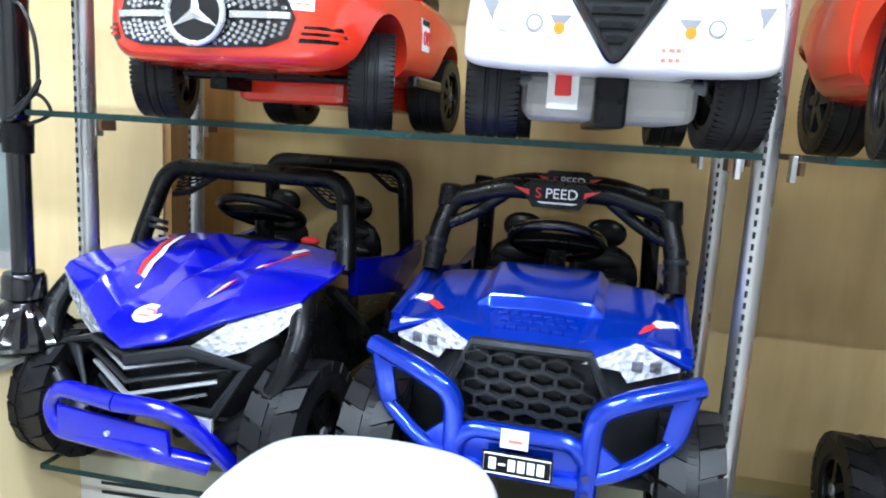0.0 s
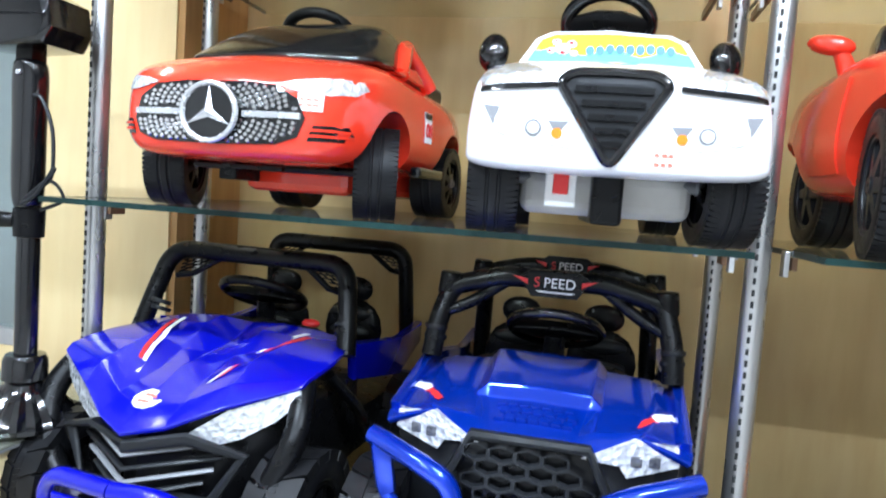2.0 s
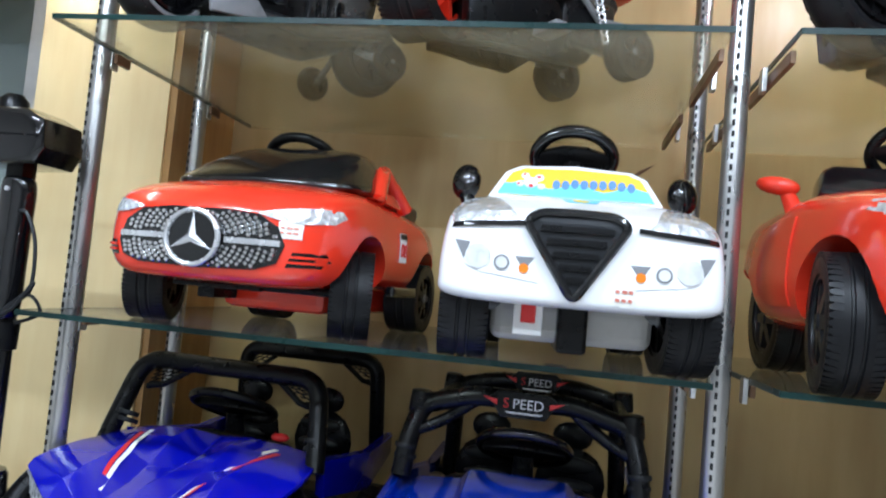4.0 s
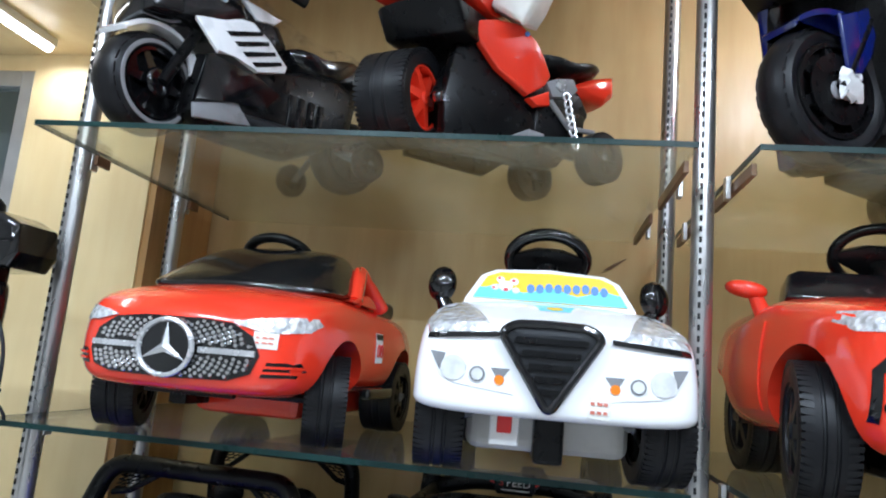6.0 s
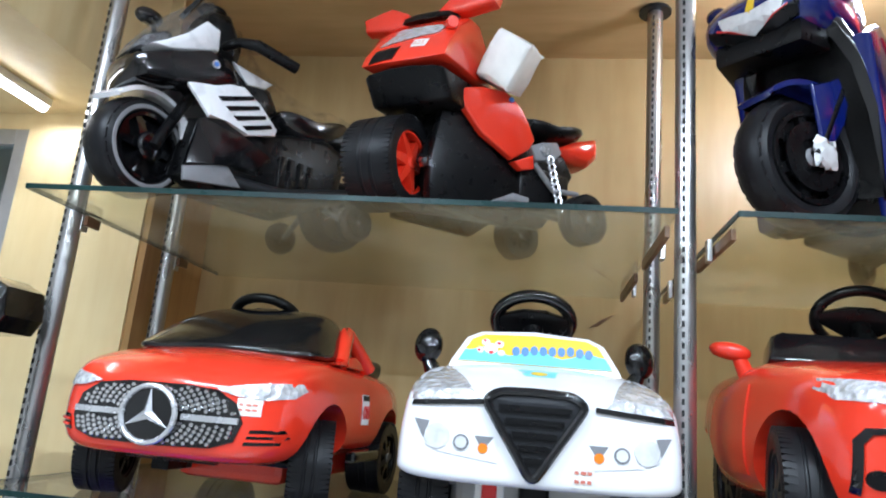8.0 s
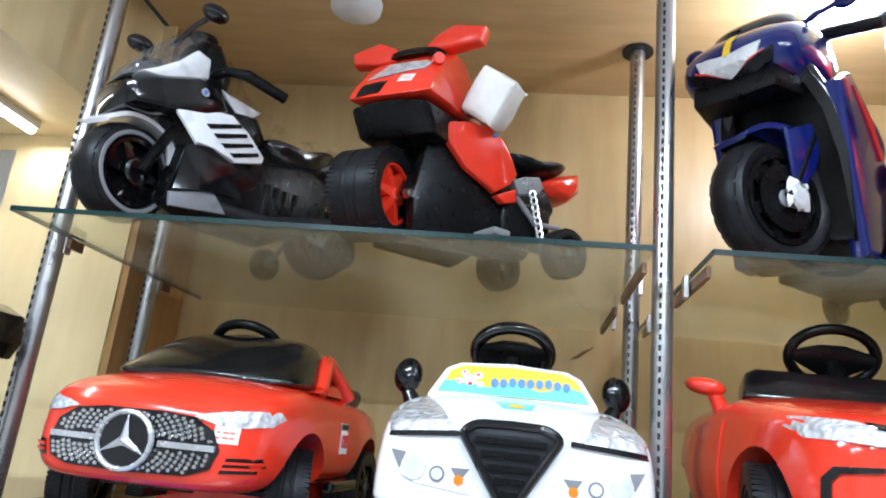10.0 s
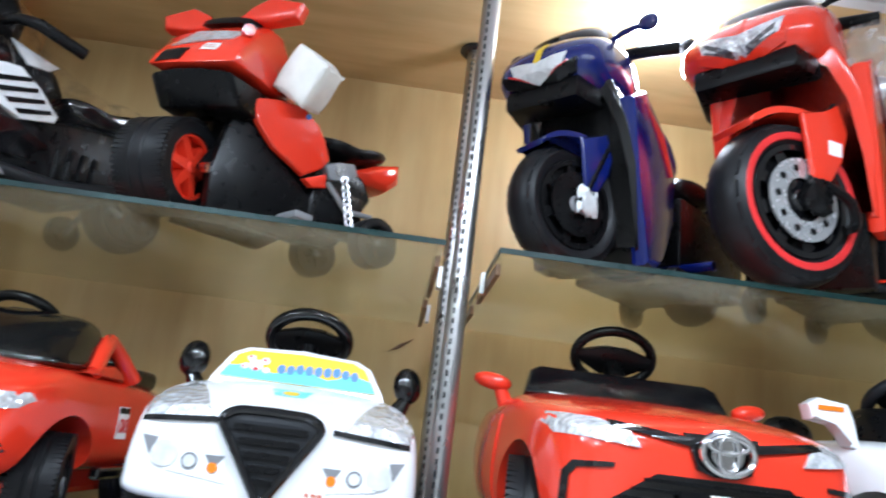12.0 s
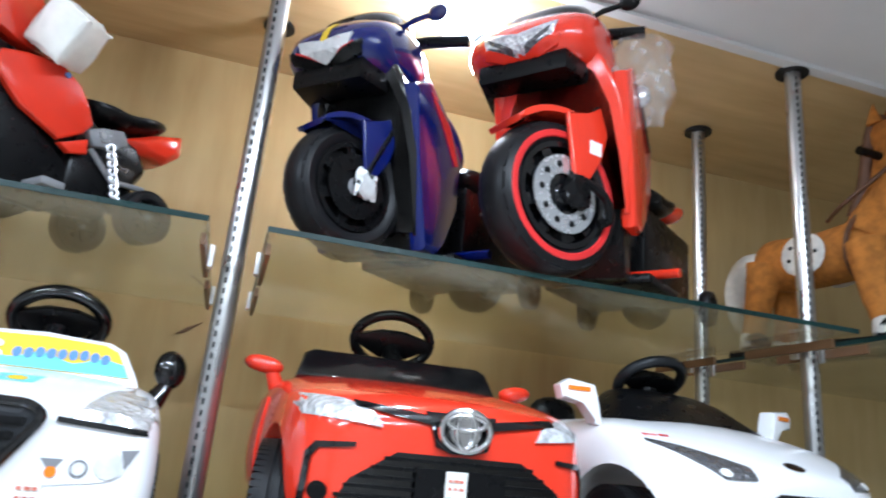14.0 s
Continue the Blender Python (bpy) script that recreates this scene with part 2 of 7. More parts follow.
def spline(pts, n=8, closed=False):
    """Catmull-Rom points through pts."""
    P = [Vector(p) for p in pts]
    out = []
    k = len(P)
    for i in range(k if closed else k - 1):
        if closed:
            a, b, c, d = P[i - 1], P[i], P[(i + 1) % k], P[(i + 2) % k]
        else:
            a, b, c, d = P[max(i - 1, 0)], P[i], P[i + 1], P[min(i + 2, k - 1)]
        for j in range(n):
            t = j / n
            out.append(0.5 * (2 * b + (c - a) * t + (2 * a - 5 * b + 4 * c - d) * t * t + (3 * b - a - 3 * c + d) * t ** 3))
    if not closed:
        out.append(P[-1])
    return out


def rounded(pts, r, n=5):
    """A polyline with its inner corners rounded by r."""
    P = [Vector(p) for p in pts]
    out = [P[0]]
    for i in range(1, len(P) - 1):
        a, b, c = P[i - 1], P[i], P[i + 1]
        k = min(r, (a - b).length * 0.49, (c - b).length * 0.49)
        s, e = b + (a - b).normalized() * k, b + (c - b).normalized() * k
        for j in range(n + 1):
            t = j / n
            out.append((1 - t) ** 2 * s + 2 * t * (1 - t) * b + t * t * e)
    out.append(P[-1])
    return out


def tube(path, r, segs=10, closed=False, bm=None, flat=1.0, caps=True):
    """Sweep a circle (squashed by flat) along a path."""
    bm = bm or bmesh.new()
    P = [Vector(p) for p in path]
    n = len(P)
    rings, up = [], None
    for i, p in enumerate(P):
        if closed:
            t = (P[(i + 1) % n] - P[i - 1]).normalized()
        else:
            t = (P[min(i + 1, n - 1)] - P[max(i - 1, 0)]).normalized()
        if up is None:
            up = Vector((0, 0, 1)) if abs(t.z) < 0.9 else Vector((1, 0, 0))
        side = t.cross(up).normalized()
        up = side.cross(t).normalized()
        rad = r[i] if isinstance(r, (list, tuple)) else r
        rings.append([bm.verts.new(p + rad * (math.cos(a) * side + math.sin(a) * flat * up)) for a in (2 * math.pi * k / segs for k in range(segs))])
    for i in range(n if closed else n - 1):
        A, B = rings[i], rings[(i + 1) % n]
        for k in range(segs):
            bm.faces.new((A[k], A[(k + 1) % segs], B[(k + 1) % segs], B[k]))
    if caps and not closed:
        bm.faces.new(rings[0][::-1])
        bm.faces.new(rings[-1])
    return bm


def lathe(profile, segs=36, axis="X", bm=None, centre=(0, 0, 0), caps=False):
    """Turn (along, radius) points round an axis."""
    bm = bm or bmesh.new()
    c = Vector(centre)
    rings = []
    for a, r in profile:
        ring = []
        for k in range(segs):
            t = 2 * math.pi * k / segs
            u, v = r * math.cos(t), r * math.sin(t)
            co = {"X": (a, u, v), "Y": (u, a, v), "Z": (u, v, a)}[axis]
            ring.append(bm.verts.new(c + Vector(co)))
        rings.append(ring)
    for A, B in zip(rings, rings[1:]):
        for k in range(segs):
            bm.faces.new((A[k], A[(k + 1) % segs], B[(k + 1) % segs], B[k]))
    for ring in (rings[0], rings[-1]):
        if caps:
            try:
                bm.faces.new(ring)
            except ValueError:
                pass
    return bm


def plate(outline, y0, y1, axis="Y", bevel=0.0, bm=None, segs=2, taper=1.0):
    """Extrude a flat outline along an axis. Y: outline (x, z); X: outline (y, z); Z: outline (x, y). taper scales the far end."""
    bm = bm or bmesh.new()
    cx = sum(p[0] for p in outline) / len(outline)
    cy = sum(p[1] for p in outline) / len(outline)

    def put(p, d):
        return {"Y": (p[0], d, p[1]), "X": (d, p[0], p[1]), "Z": (p[0], p[1], d)}[axis]
    a = [bm.verts.new(put(p, y0)) for p in outline]
    b = [bm.verts.new(put((cx + (p[0] - cx) * taper, cy + (p[1] - cy) * taper), y1)) for p in outline]
    fs = [bm.faces.new(a), bm.faces.new(b[::-1])]
    n = len(a)
    for i in range(n):
        fs.append(bm.faces.new((a[i], b[i], b[(i + 1) % n], a[(i + 1) % n])))
    if bevel:
        es = {e for f in fs[:2] for e in f.edges}
        bmesh.ops.bevel(bm, geom=list(es), offset=bevel, segments=segs, profile=0.5, affect="EDGES")
    return bm


def loft(sections, levels=2, cap=True):
    """Skin closed rings of equal length (lists of points) and smooth the skin by subdivision; returns a bmesh."""
    bm = bmesh.new()
    rings = [[bm.verts.new(p) for p in s] for s in sections]
    for A, B in zip(rings, rings[1:]):
        for k in range(len(A)):
            bm.faces.new((A[k], A[(k + 1) % len(A)], B[(k + 1) % len(A)], B[k]))
    if cap:
        for ring, flip in ((rings[0], True), (rings[-1], False)):
            c = bm.verts.new(sum((v.co for v in ring), Vector()) / len(ring))
            for k in range(len(ring)):
                bm.faces.new((ring[k], ring[(k + 1) % len(ring)], c))
    bmesh.ops.recalc_face_normals(bm, faces=bm.faces)
    return smoothed(bm, levels)


def smoothed(bm, levels=2):
    me = bpy.data.meshes.new("cage")
    bm.to_mesh(me)
    bm.free()
    ob = new("cage", me)
    s = ob.modifiers.new("s", "SUBSURF")
    s.levels = s.render_levels = levels
    return baked(ob)


def baked(ob):
    """A bmesh of an object with its modifiers applied; the object goes."""
    dg = bpy.context.evaluated_depsgraph_get()
    dg.update()
    me = bpy.data.meshes.new_from_object(ob.evaluated_get(dg))
    bm = bmesh.new()
    bm.from_mesh(me)
    old = ob.data
    bpy.data.objects.remove(ob)
    bpy.data.meshes.remove(old)
    bpy.data.meshes.remove(me)
    return bm


def cut(bm, cutters):
    """Subtract closed bmeshes."""
    me = bpy.data.meshes.new("cut")
    bm.to_mesh(me)
    bm.free()
    ob = new("cut", me)
    tools = []
    for c in cutters:
        bmesh.ops.recalc_face_normals(c, faces=c.faces)
        cm = bpy.data.meshes.new("tool")
        c.to_mesh(cm)
        c.free()
        t = new("tool", cm)
        md = ob.modifiers.new("b", "BOOLEAN")
        md.operation, md.object, md.solver = "DIFFERENCE", t, "EXACT"
        tools.append(t)
    out = baked(ob)
    for t in tools:
        d = t.data
        bpy.data.objects.remove(t)
        bpy.data.meshes.remove(d)
    return out


def drape(tree, outline, out=(0, -1, 0), lift=0.002, thick=0.006, fine=0.025, start=0.6, bm=None):
    """A raised plate that follows a skin: outline points in the plane across `out`, thrown on the BVH tree from outside."""
    o = Vector(out).normalized()
    work = bmesh.new()
    vs = [work.verts.new(p) for p in outline]
    work.faces.new(vs)
    bmesh.ops.triangulate(work, faces=work.faces)
    for _ in range(6):
        long = [e for e in work.edges if e.calc_length() > fine]
        if not long:
            break
        bmesh.ops.subdivide_edges(work, edges=long, cuts=1)
        bmesh.ops.triangulate(work, faces=[f for f in work.faces if len(f.verts) > 3])
    for v in work.verts:
        hit = tree.ray_cast(v.co + o * start, -o, start * 2.5)
        p = hit[0] if hit[0] is not None else tree.find_nearest(v.co)[0]
        v.co = p + o * lift
    top = bmesh.ops.extrude_face_region(work, geom=list(work.faces))
    for g in top["geom"]:
        if isinstance(g, bmesh.types.BMVert):
            g.co += o * thick
    if bm is None:
        return work
    me = bpy.data.meshes.new("d")
    work.to_mesh(me)
    work.free()
    bm.from_mesh(me)
    bpy.data.meshes.remove(me)
    return bm


def tree_of(ob):
    from mathutils.bvhtree import BVHTree
    return BVHTree.FromPolygons([v.co for v in ob.data.vertices], [tuple(p.vertices) for p in ob.data.polygons])


def xz(points, y=0.0):
    return [(x, y, z) for x, z in points]


# ---- the room ----
def wall(name, b, mat, label, category="wall"):
    return structure(part(name, b, mat), label, category)


wall("wall_back", box(-1.4, 5.0, BACK, BACK + 0.12, 0, CEIL), M_WALL, "honey-coloured wood laminate back wall of the display bays")
wall("wall_pilaster", box(-1.89, -1.37, 2.04, BACK + 0.12, 0, CEIL), M_PALE, "pale birch laminate pilaster beside the shelves")
wall("wall_return", box(-1.37, -1.345, 2.05, BACK, 0, CEIL), M_SIDE, "darker brown laminate side of the display bay")
wall("wall_left", box(-3.2, -3.08, -3.0, 2.6, 0, CEIL), M_PLASTER, "pale painted shop side wall")
wall("wall_right", box(5.0, 5.12, -3.0, 2.6, 0, CEIL), M_PLASTER, "pale painted shop side wall far off")
wall("wall_front", box(-3.2, 5.12, -3.12, -3.0, 0, CEIL), M_PLASTER, "pale painted shop wall behind the aisle")
wall("wall_far_left", box(-3.08, -1.89, 2.46, 2.58, 0, CEIL), M_PLASTER, "plain wall behind the glazed cabinet")
structure(part("floor", box(-3.2, 5.12, -3.12, 2.58, -0.1, 0), M_FLOOR), "greyish glazed shop floor", "floor")
structure(part("ceiling_bay", box(-1.4, 5.0, 1.58, BACK + 0.12, CEIL, CEIL + 0.1), M_SOFFIT), "brown wood-laminate ceiling over the display bays", "ceiling")
structure(part("ceiling_shop", box(-3.2, 5.12, -3.12, 1.58, CEIL + 0.004, CEIL + 0.1), M_CEIL), "white painted shop ceiling", "ceiling")
structure(part("trim", box(-1.4, 5.0, 1.54, 1.58, CEIL - 0.012, CEIL + 0.003), M_CEIL), "white edge trim along the wood ceiling", "trim")
structure(part("soffit", box(-3.0, -1.42, 1.2, 2.04, 2.40, CEIL), M_PALE), "pale laminate soffit box holding a tube lamp", "soffit")


# ---- posts and shelves ----
def slotted_post(x, y):
    """Round slotted upright with a ceiling flange; slots run up the face toward the aisle."""
    t = thing("slotted_post", "chrome slotted steel upright fixed to the ceiling", "post", pose(x, y, 0), "shelf uprights")
    part("tube", cyl((0, 0, 0.0), (0, 0, CEIL - 0.012), 0.026, segs=28), M_STEEL, t, smooth=40)
    part("flange", lathe([(CEIL - 0.014, 0.02), (CEIL - 0.014, 0.055), (CEIL - 0.006, 0.055), (CEIL - 0.0, 0.05)], 28, "Z"), M_GREY, t, "dark round ceiling flange", 30)
    bm = bmesh.new()
    z = 0.1
    while z < CEIL - 0.05:
        box(-0.012, -0.006, -0.0268, -0.0235, z, z + 0.014, bm=bm)
        z += 0.026
    tagged(part("slotting", bm, M_SLOT, t, "row of dark slots"), kind="stuff")
    return t


for px in POST_X:
    for py in POST_Y:
        slotted_post(px, py)


def shelf(name, x0, x1, y0, y1, top, label, thick=0.012):
    t = thing(name, label, "shelf", Matrix(), "glass shelves")
    pane = part("pane", box(x0 + 0.002, x1 - 0.002, y0 + 0.003, y1, top - thick, top), M_GLASS, t)
    part("front_edge", box(x0, x1, y0, y0 + 0.0028, top - thick - 0.0005, top + 0.0005), M_EDGE, t, "dark green polished glass edge")
    part("side_edge", box(x0 - 0.001, x0 + 0.0018, y0 + 0.003, y1, top - thick - 0.0005, top + 0.0005), M_EDGE, t, "dark green glass edge")
    return t


def shelf_bracket(x, y, z, length=0.3, side=1, ahead=0.0):
    t = thing("shelf_bracket", "zinc shelf clip with a brown wooden support strip", "bracket", pose(x, y, z), "shelf brackets")
    part("strip", box(-0.006, 0.006, -ahead, length - ahead, -0.03, -0.002, 0.002), M_STRIP, t, "dark brown wooden strip")
    part("clip", box(-0.016 * side - 0.006, -0.016 * side + 0.006, 0.0, 0.03, -0.045, 0.012, 0.002), M_BRIGHT, t, "bright zinc clip")
    return t


BAYS = [(-1.268, 0.308), (0.432, 2.07), (2.18, 3.7)]
for i, (bx0, bx1) in enumerate(BAYS):
    shelf("glass_shelf", bx0, bx1, 1.368, 2.45, S3, "clear glass shelf with a green edge, carrying toy motorbikes")
    shelf("glass_shelf", bx0, bx1, 1.368, 2.45, S2, "clear glass shelf with a green edge, carrying toy cars")
    shelf("glass_shelf", bx0, bx1, 1.368, 2.45, S1 if i == 0 else 0.06, "low clear glass shelf with a green edge")
    for zz in (S1 if i == 0 else 0.06, S2, S3):
        for xx, sd in ((bx0 + 0.01, 1), (bx1 - 0.01, -1)):
            for yy in POST_Y:
                long = zz == S3 and xx > -1
                shelf_bracket(xx, yy, zz - 0.014, 0.36 if long else 0.06, sd, 0.15 if long else 0.0)


# ---- pieces shared by the toy vehicles ----
def tyre_mesh(r, w, style="rib"):
    """Moulded tyre round the x axis: rib = fine shoulder ribs, lug = chunky off-road blocks with a toothed centre band, road = motorbike grooves."""
    h = w / 2
    if style == "lug":
        prof = [(-h * 0.8, r * 0.55), (-h, r * 0.62), (-h, r * 0.84), (-h * 0.75, r * 0.968), (h * 0.75, r * 0.968), (h, r * 0.84), (h, r * 0.62), (h * 0.8, r * 0.55)]
    elif style == "road":
        prof = [(-h * 0.7, r * 0.66), (-h * 0.95, r * 0.74), (-h, r * 0.83), (-h * 0.8, r * 0.93), (-h * 0.42, r * 0.985), (0, r), (h * 0.42, r * 0.985), (h * 0.8, r * 0.93), (h, r * 0.83), (h * 0.95, r * 0.74), (h * 0.7, r * 0.66)]
    else:
        prof = [(-h * 0.8, r * 0.62), (-h, r * 0.68), (-h, r * 0.9), (-h * 0.86, r * 0.975), (-h * 0.3, r), (-h * 0.26, r * 0.972), (-h * 0.18, r * 0.972), (-h * 0.14, r), (h * 0.14, r), (h * 0.18, r * 0.972), (h * 0.26, r * 0.972), (h * 0.3, r), (h * 0.86, r * 0.975), (h, r * 0.9), (h, r * 0.68), (h * 0.8, r * 0.62)]
    bm = lathe(prof, 40, "X")

    def block(a0, a1, r0, r1, ang, half, skew=0.0, outer=1.0):
        vs = []
        for rr in (r0, r1):
            for a, s in ((a0, 0), (a1, skew)):
                for d in (-half, half):
                    t = ang + s + d
                    q = rr * (outer if a == a0 else 1.0)
                    vs.append(bm.verts.new((a, q * math.cos(t), q * math.sin(t))))
        for q in ((0, 1, 3, 2), (4, 6, 7, 5), (0, 2, 6, 4), (1, 5, 7, 3), (0, 4, 5, 1), (2, 3, 7, 6)):
            bm.faces.new([vs[i] for i in q])
    if style == "lug":
        for k in range(18):
            t = 2 * math.pi * k / 18
            block(-h * 1.02, -h * 0.2, r * 0.86, r, t, 0.15, 0.12)
            block(h * 1.02, h * 0.2, r * 0.86, r, t + 0.17, 0.15, 0.12)
        for k in range(72):
            block(-h * 0.13, h * 0.13, r * 0.9, r * 0.975, 2 * math.pi * k / 72, 0.02)
    elif style == "rib":
        for k in range(60):
            t = 2 * math.pi * k / 60
            for s in (-1, 1):
                block(s * h * 0.99, s * h * 0.52, r * 0.88, r * 0.99, t, 0.036, 0.02)
    else:
        for k in range(22):
            t = 2 * math.pi * k / 22
            for s in (-1, 1):
                block(s * h * 0.86, s * h * 0.12, r * 0.9, r * 1.0, t + 0.07 * s, 0.1, 0.22, 0.93)
    return bm


def wheel(parent, x, y, r, w, style="rib", rim_mat=None, spokes=5, steer=0.0, ring=None, z=None):
    """A wheel: tyre with a spoked rim on both faces and a hub."""
    ob = part("wheel", tyre_mesh(r, w, style), M_TYRE, parent, "black moulded plastic tyre", 35, pose(x, y, r if z is None else z, 0, 0, steer))
    rim_mat = rim_mat or M_BLACK
    h, R = w / 2, r * (0.68 if style != "lug" else 0.58)
    bm = lathe([(-h * 0.5, R * 0.2), (-h * 0.5, R * 0.96), (-h * 0.82, R), (h * 0.82, R), (h * 0.5, R * 0.96), (h * 0.5, R * 0.2)], 32, "X")
    for s in (-1, 1):
        lathe([(s * h * 0.82, R * 0.88), (s * h * 0.92, R * 0.9), (s * h * 0.92, R * 1.0), (s * h * 0.8, R * 1.02)], 32, "X", bm)
        for k in range(spokes):
            t = 2 * math.pi * k / spokes
            d = Vector((0, math.cos(t), math.sin(t)))
            n = Vector((0, -math.sin(t), math.cos(t)))
            a, b = 0.16 * R, 0.1 * R
            q = [d * R * 0.1 + n * a, d * R * 0.95 + n * b, d * R * 0.95 - n * b, d * R * 0.1 - n * a]
            f0 = [bm.verts.new(p + Vector((s * h * 0.48, 0, 0))) for p in q]
            f1 = [bm.verts.new(p * 0.98 + Vector((s * h * (0.8 if i in (1, 2) else 0.95), 0, 0))) for i, p in enumerate(q)]
            bm.faces.new(f1)
            for i in range(4):
                bm.faces.new((f0[i], f0[(i + 1) % 4], f1[(i + 1) % 4], f1[i]))
    rim = part("rim", bm, rim_mat, ob, "", 30)
    part("hub", lathe([(-h * 1.02, R * 0.05), (-h * 1.02, R * 0.16), (-h * 0.85, R * 0.24), (h * 0.85, R * 0.24), (h * 1.02, R * 0.16), (h * 1.02, R * 0.05)], 20, "X"), M_MID if rim_mat is M_BLACK else rim_mat, rim, "", 30)
    if ring:
        bm = bmesh.new()
        for s in (-1, 1):
            lathe([(s * h * 0.98, R * 1.08), (s * h * 1.03, R * 1.1), (s * h * 1.03, R * 1.2), (s * h * 0.98, R * 1.22)], 40, "X", bm)
        part("rim_stripe", bm, ring, ob, "", 30)
    return ob


def steering_wheel(parent, at, r=0.1, tilt=25, mat=None, thick=0.013, squash=0.86):
    """Ring with two spokes, hub pad and column; the ring faces the seat."""
    m = pose(*at, tilt, 0, 0)
    mat = mat or M_GLOSS
    ring = [(r * math.cos(t), 0, r * squash * math.sin(t)) for t in (2 * math.pi * k / 32 for k in range(32))]
    ob = part("steering_wheel", tube(ring, thick, 10, True), mat, parent, "", 40, m)
    bm = plate([(-r * 0.95, 0.012), (-r * 0.3, 0.03), (r * 0.3, 0.03), (r * 0.95, 0.012), (r * 0.95, -0.012), (r * 0.34, -0.045), (-r * 0.34, -0.045), (-r * 0.95, -0.012)], -0.014, 0.012, "Y", 0.004)
    part("hub_pad", bm, M_BLACK, ob, "", 35)
    part("column", cyl((0, -0.01, -0.02), (0, -0.12, -0.10), 0.026, 0.032), M_BLACK, ob, "", 35)
    return ob


def ring_section(y, w, zb, zt, belt=0.5, crown=0.012, shoulder=0.9, low=0.86):
    h = zt - zb
    half = [(0.0, zb), (w * 0.6, zb), (w * low, zb + 0.03 * h), (w * 0.99, zb + 0.2 * h), (w, zb + belt * h), (w * 0.97, zb + 0.78 * h), (w * shoulder, zb + 0.95 * h), (w * 0.6, zt), (0.0, zt + crown)]
    pts = [(x, y, z) for x, z in half] + [(-x, y, z) for x, z in half[-2:0:-1]]
    return pts


def car_shell(t, stations, arches, mat, label):
    """Toy car body: a smooth skin through stations with round wheel arches cut out; returns it and its BVH tree."""
    bm = loft([ring_section(*s) for s in stations], 2)
    tools = []
    for ay, az, ar in arches:
        for s in (-1, 1):
            tools.append(cyl((s * 0.12, ay, az), (s * 0.5, ay, az), ar, segs=32))
    bm = cut(bm, tools)
    ob = part("body", bm, mat, t, label, 40)
    return ob, tree_of(ob)


def bars(parent, tree, x0, x1, z0, z1, rows, cols, mat, out=(0, -1, 0), name="print"):
    """Unreadable print as plain bars on a skin."""
    bm = bmesh.new()
    rh, cw = (z1 - z0) / rows, (x1 - x0) / cols
    rnd = random.Random(int(abs(x0 * 977 + z0 * 3331) * 1000))
    for i in range(rows):
        for j in range(cols):
            a, b = x0 + cw * j, x0 + cw * (j + rnd.uniform(0.55, 0.85))
            drape(tree, xz([(a, z0 + rh * (i + 0.3)), (b, z0 + rh * (i + 0.25)), (b, z0 + rh * (i + 0.62)), (a, z0 + rh * (i + 0.68))]), out, 0.0035, 0.0006, 0.05, bm=bm)
    return part(name, bm, mat, parent)


def price_tag(parent, tree, x, z, w, h, out=(0, -1, 0)):
    tag = part("price_tag", drape(tree, xz([(x - w / 2, z - h / 2), (x + w / 2, z - h / 2), (x + w / 2, z + h / 2), (x - w / 2, z + h / 2)]), out, 0.0015, 0.001, 0.02), M_PAPER, parent, "small cream price sticker with red handwriting")
    bars(tag, tree, x - w * 0.38, x + w * 0.4, z - h * 0.3, z + h * 0.3, 2, 3, M_REDINK, out)
    return tag


def ellipse(cx, cz, rx, rz, n=24, a0=0.0, a1=2 * math.pi):
    return [(cx + rx * math.cos(a0 + (a1 - a0) * k / n), cz + rz * math.sin(a0 + (a1 - a0) * k / n)) for k in range(n)]


def text_mesh(body, size, depth=0.001):
    cu = bpy.data.curves.new("text", "FONT")
    cu.body, cu.size, cu.extrude, cu.align_x, cu.align_y = body, size, depth, "CENTER", "CENTER"
    ob = new("text", cu)
    dg = bpy.context.evaluated_depsgraph_get()
    dg.update()
    me = bpy.data.meshes.new_from_object(ob.evaluated_get(dg))
    bm = bmesh.new()
    bm.from_mesh(me)
    bpy.data.objects.remove(ob)
    bpy.data.curves.remove(cu)
    bpy.data.meshes.remove(me)
    return bm


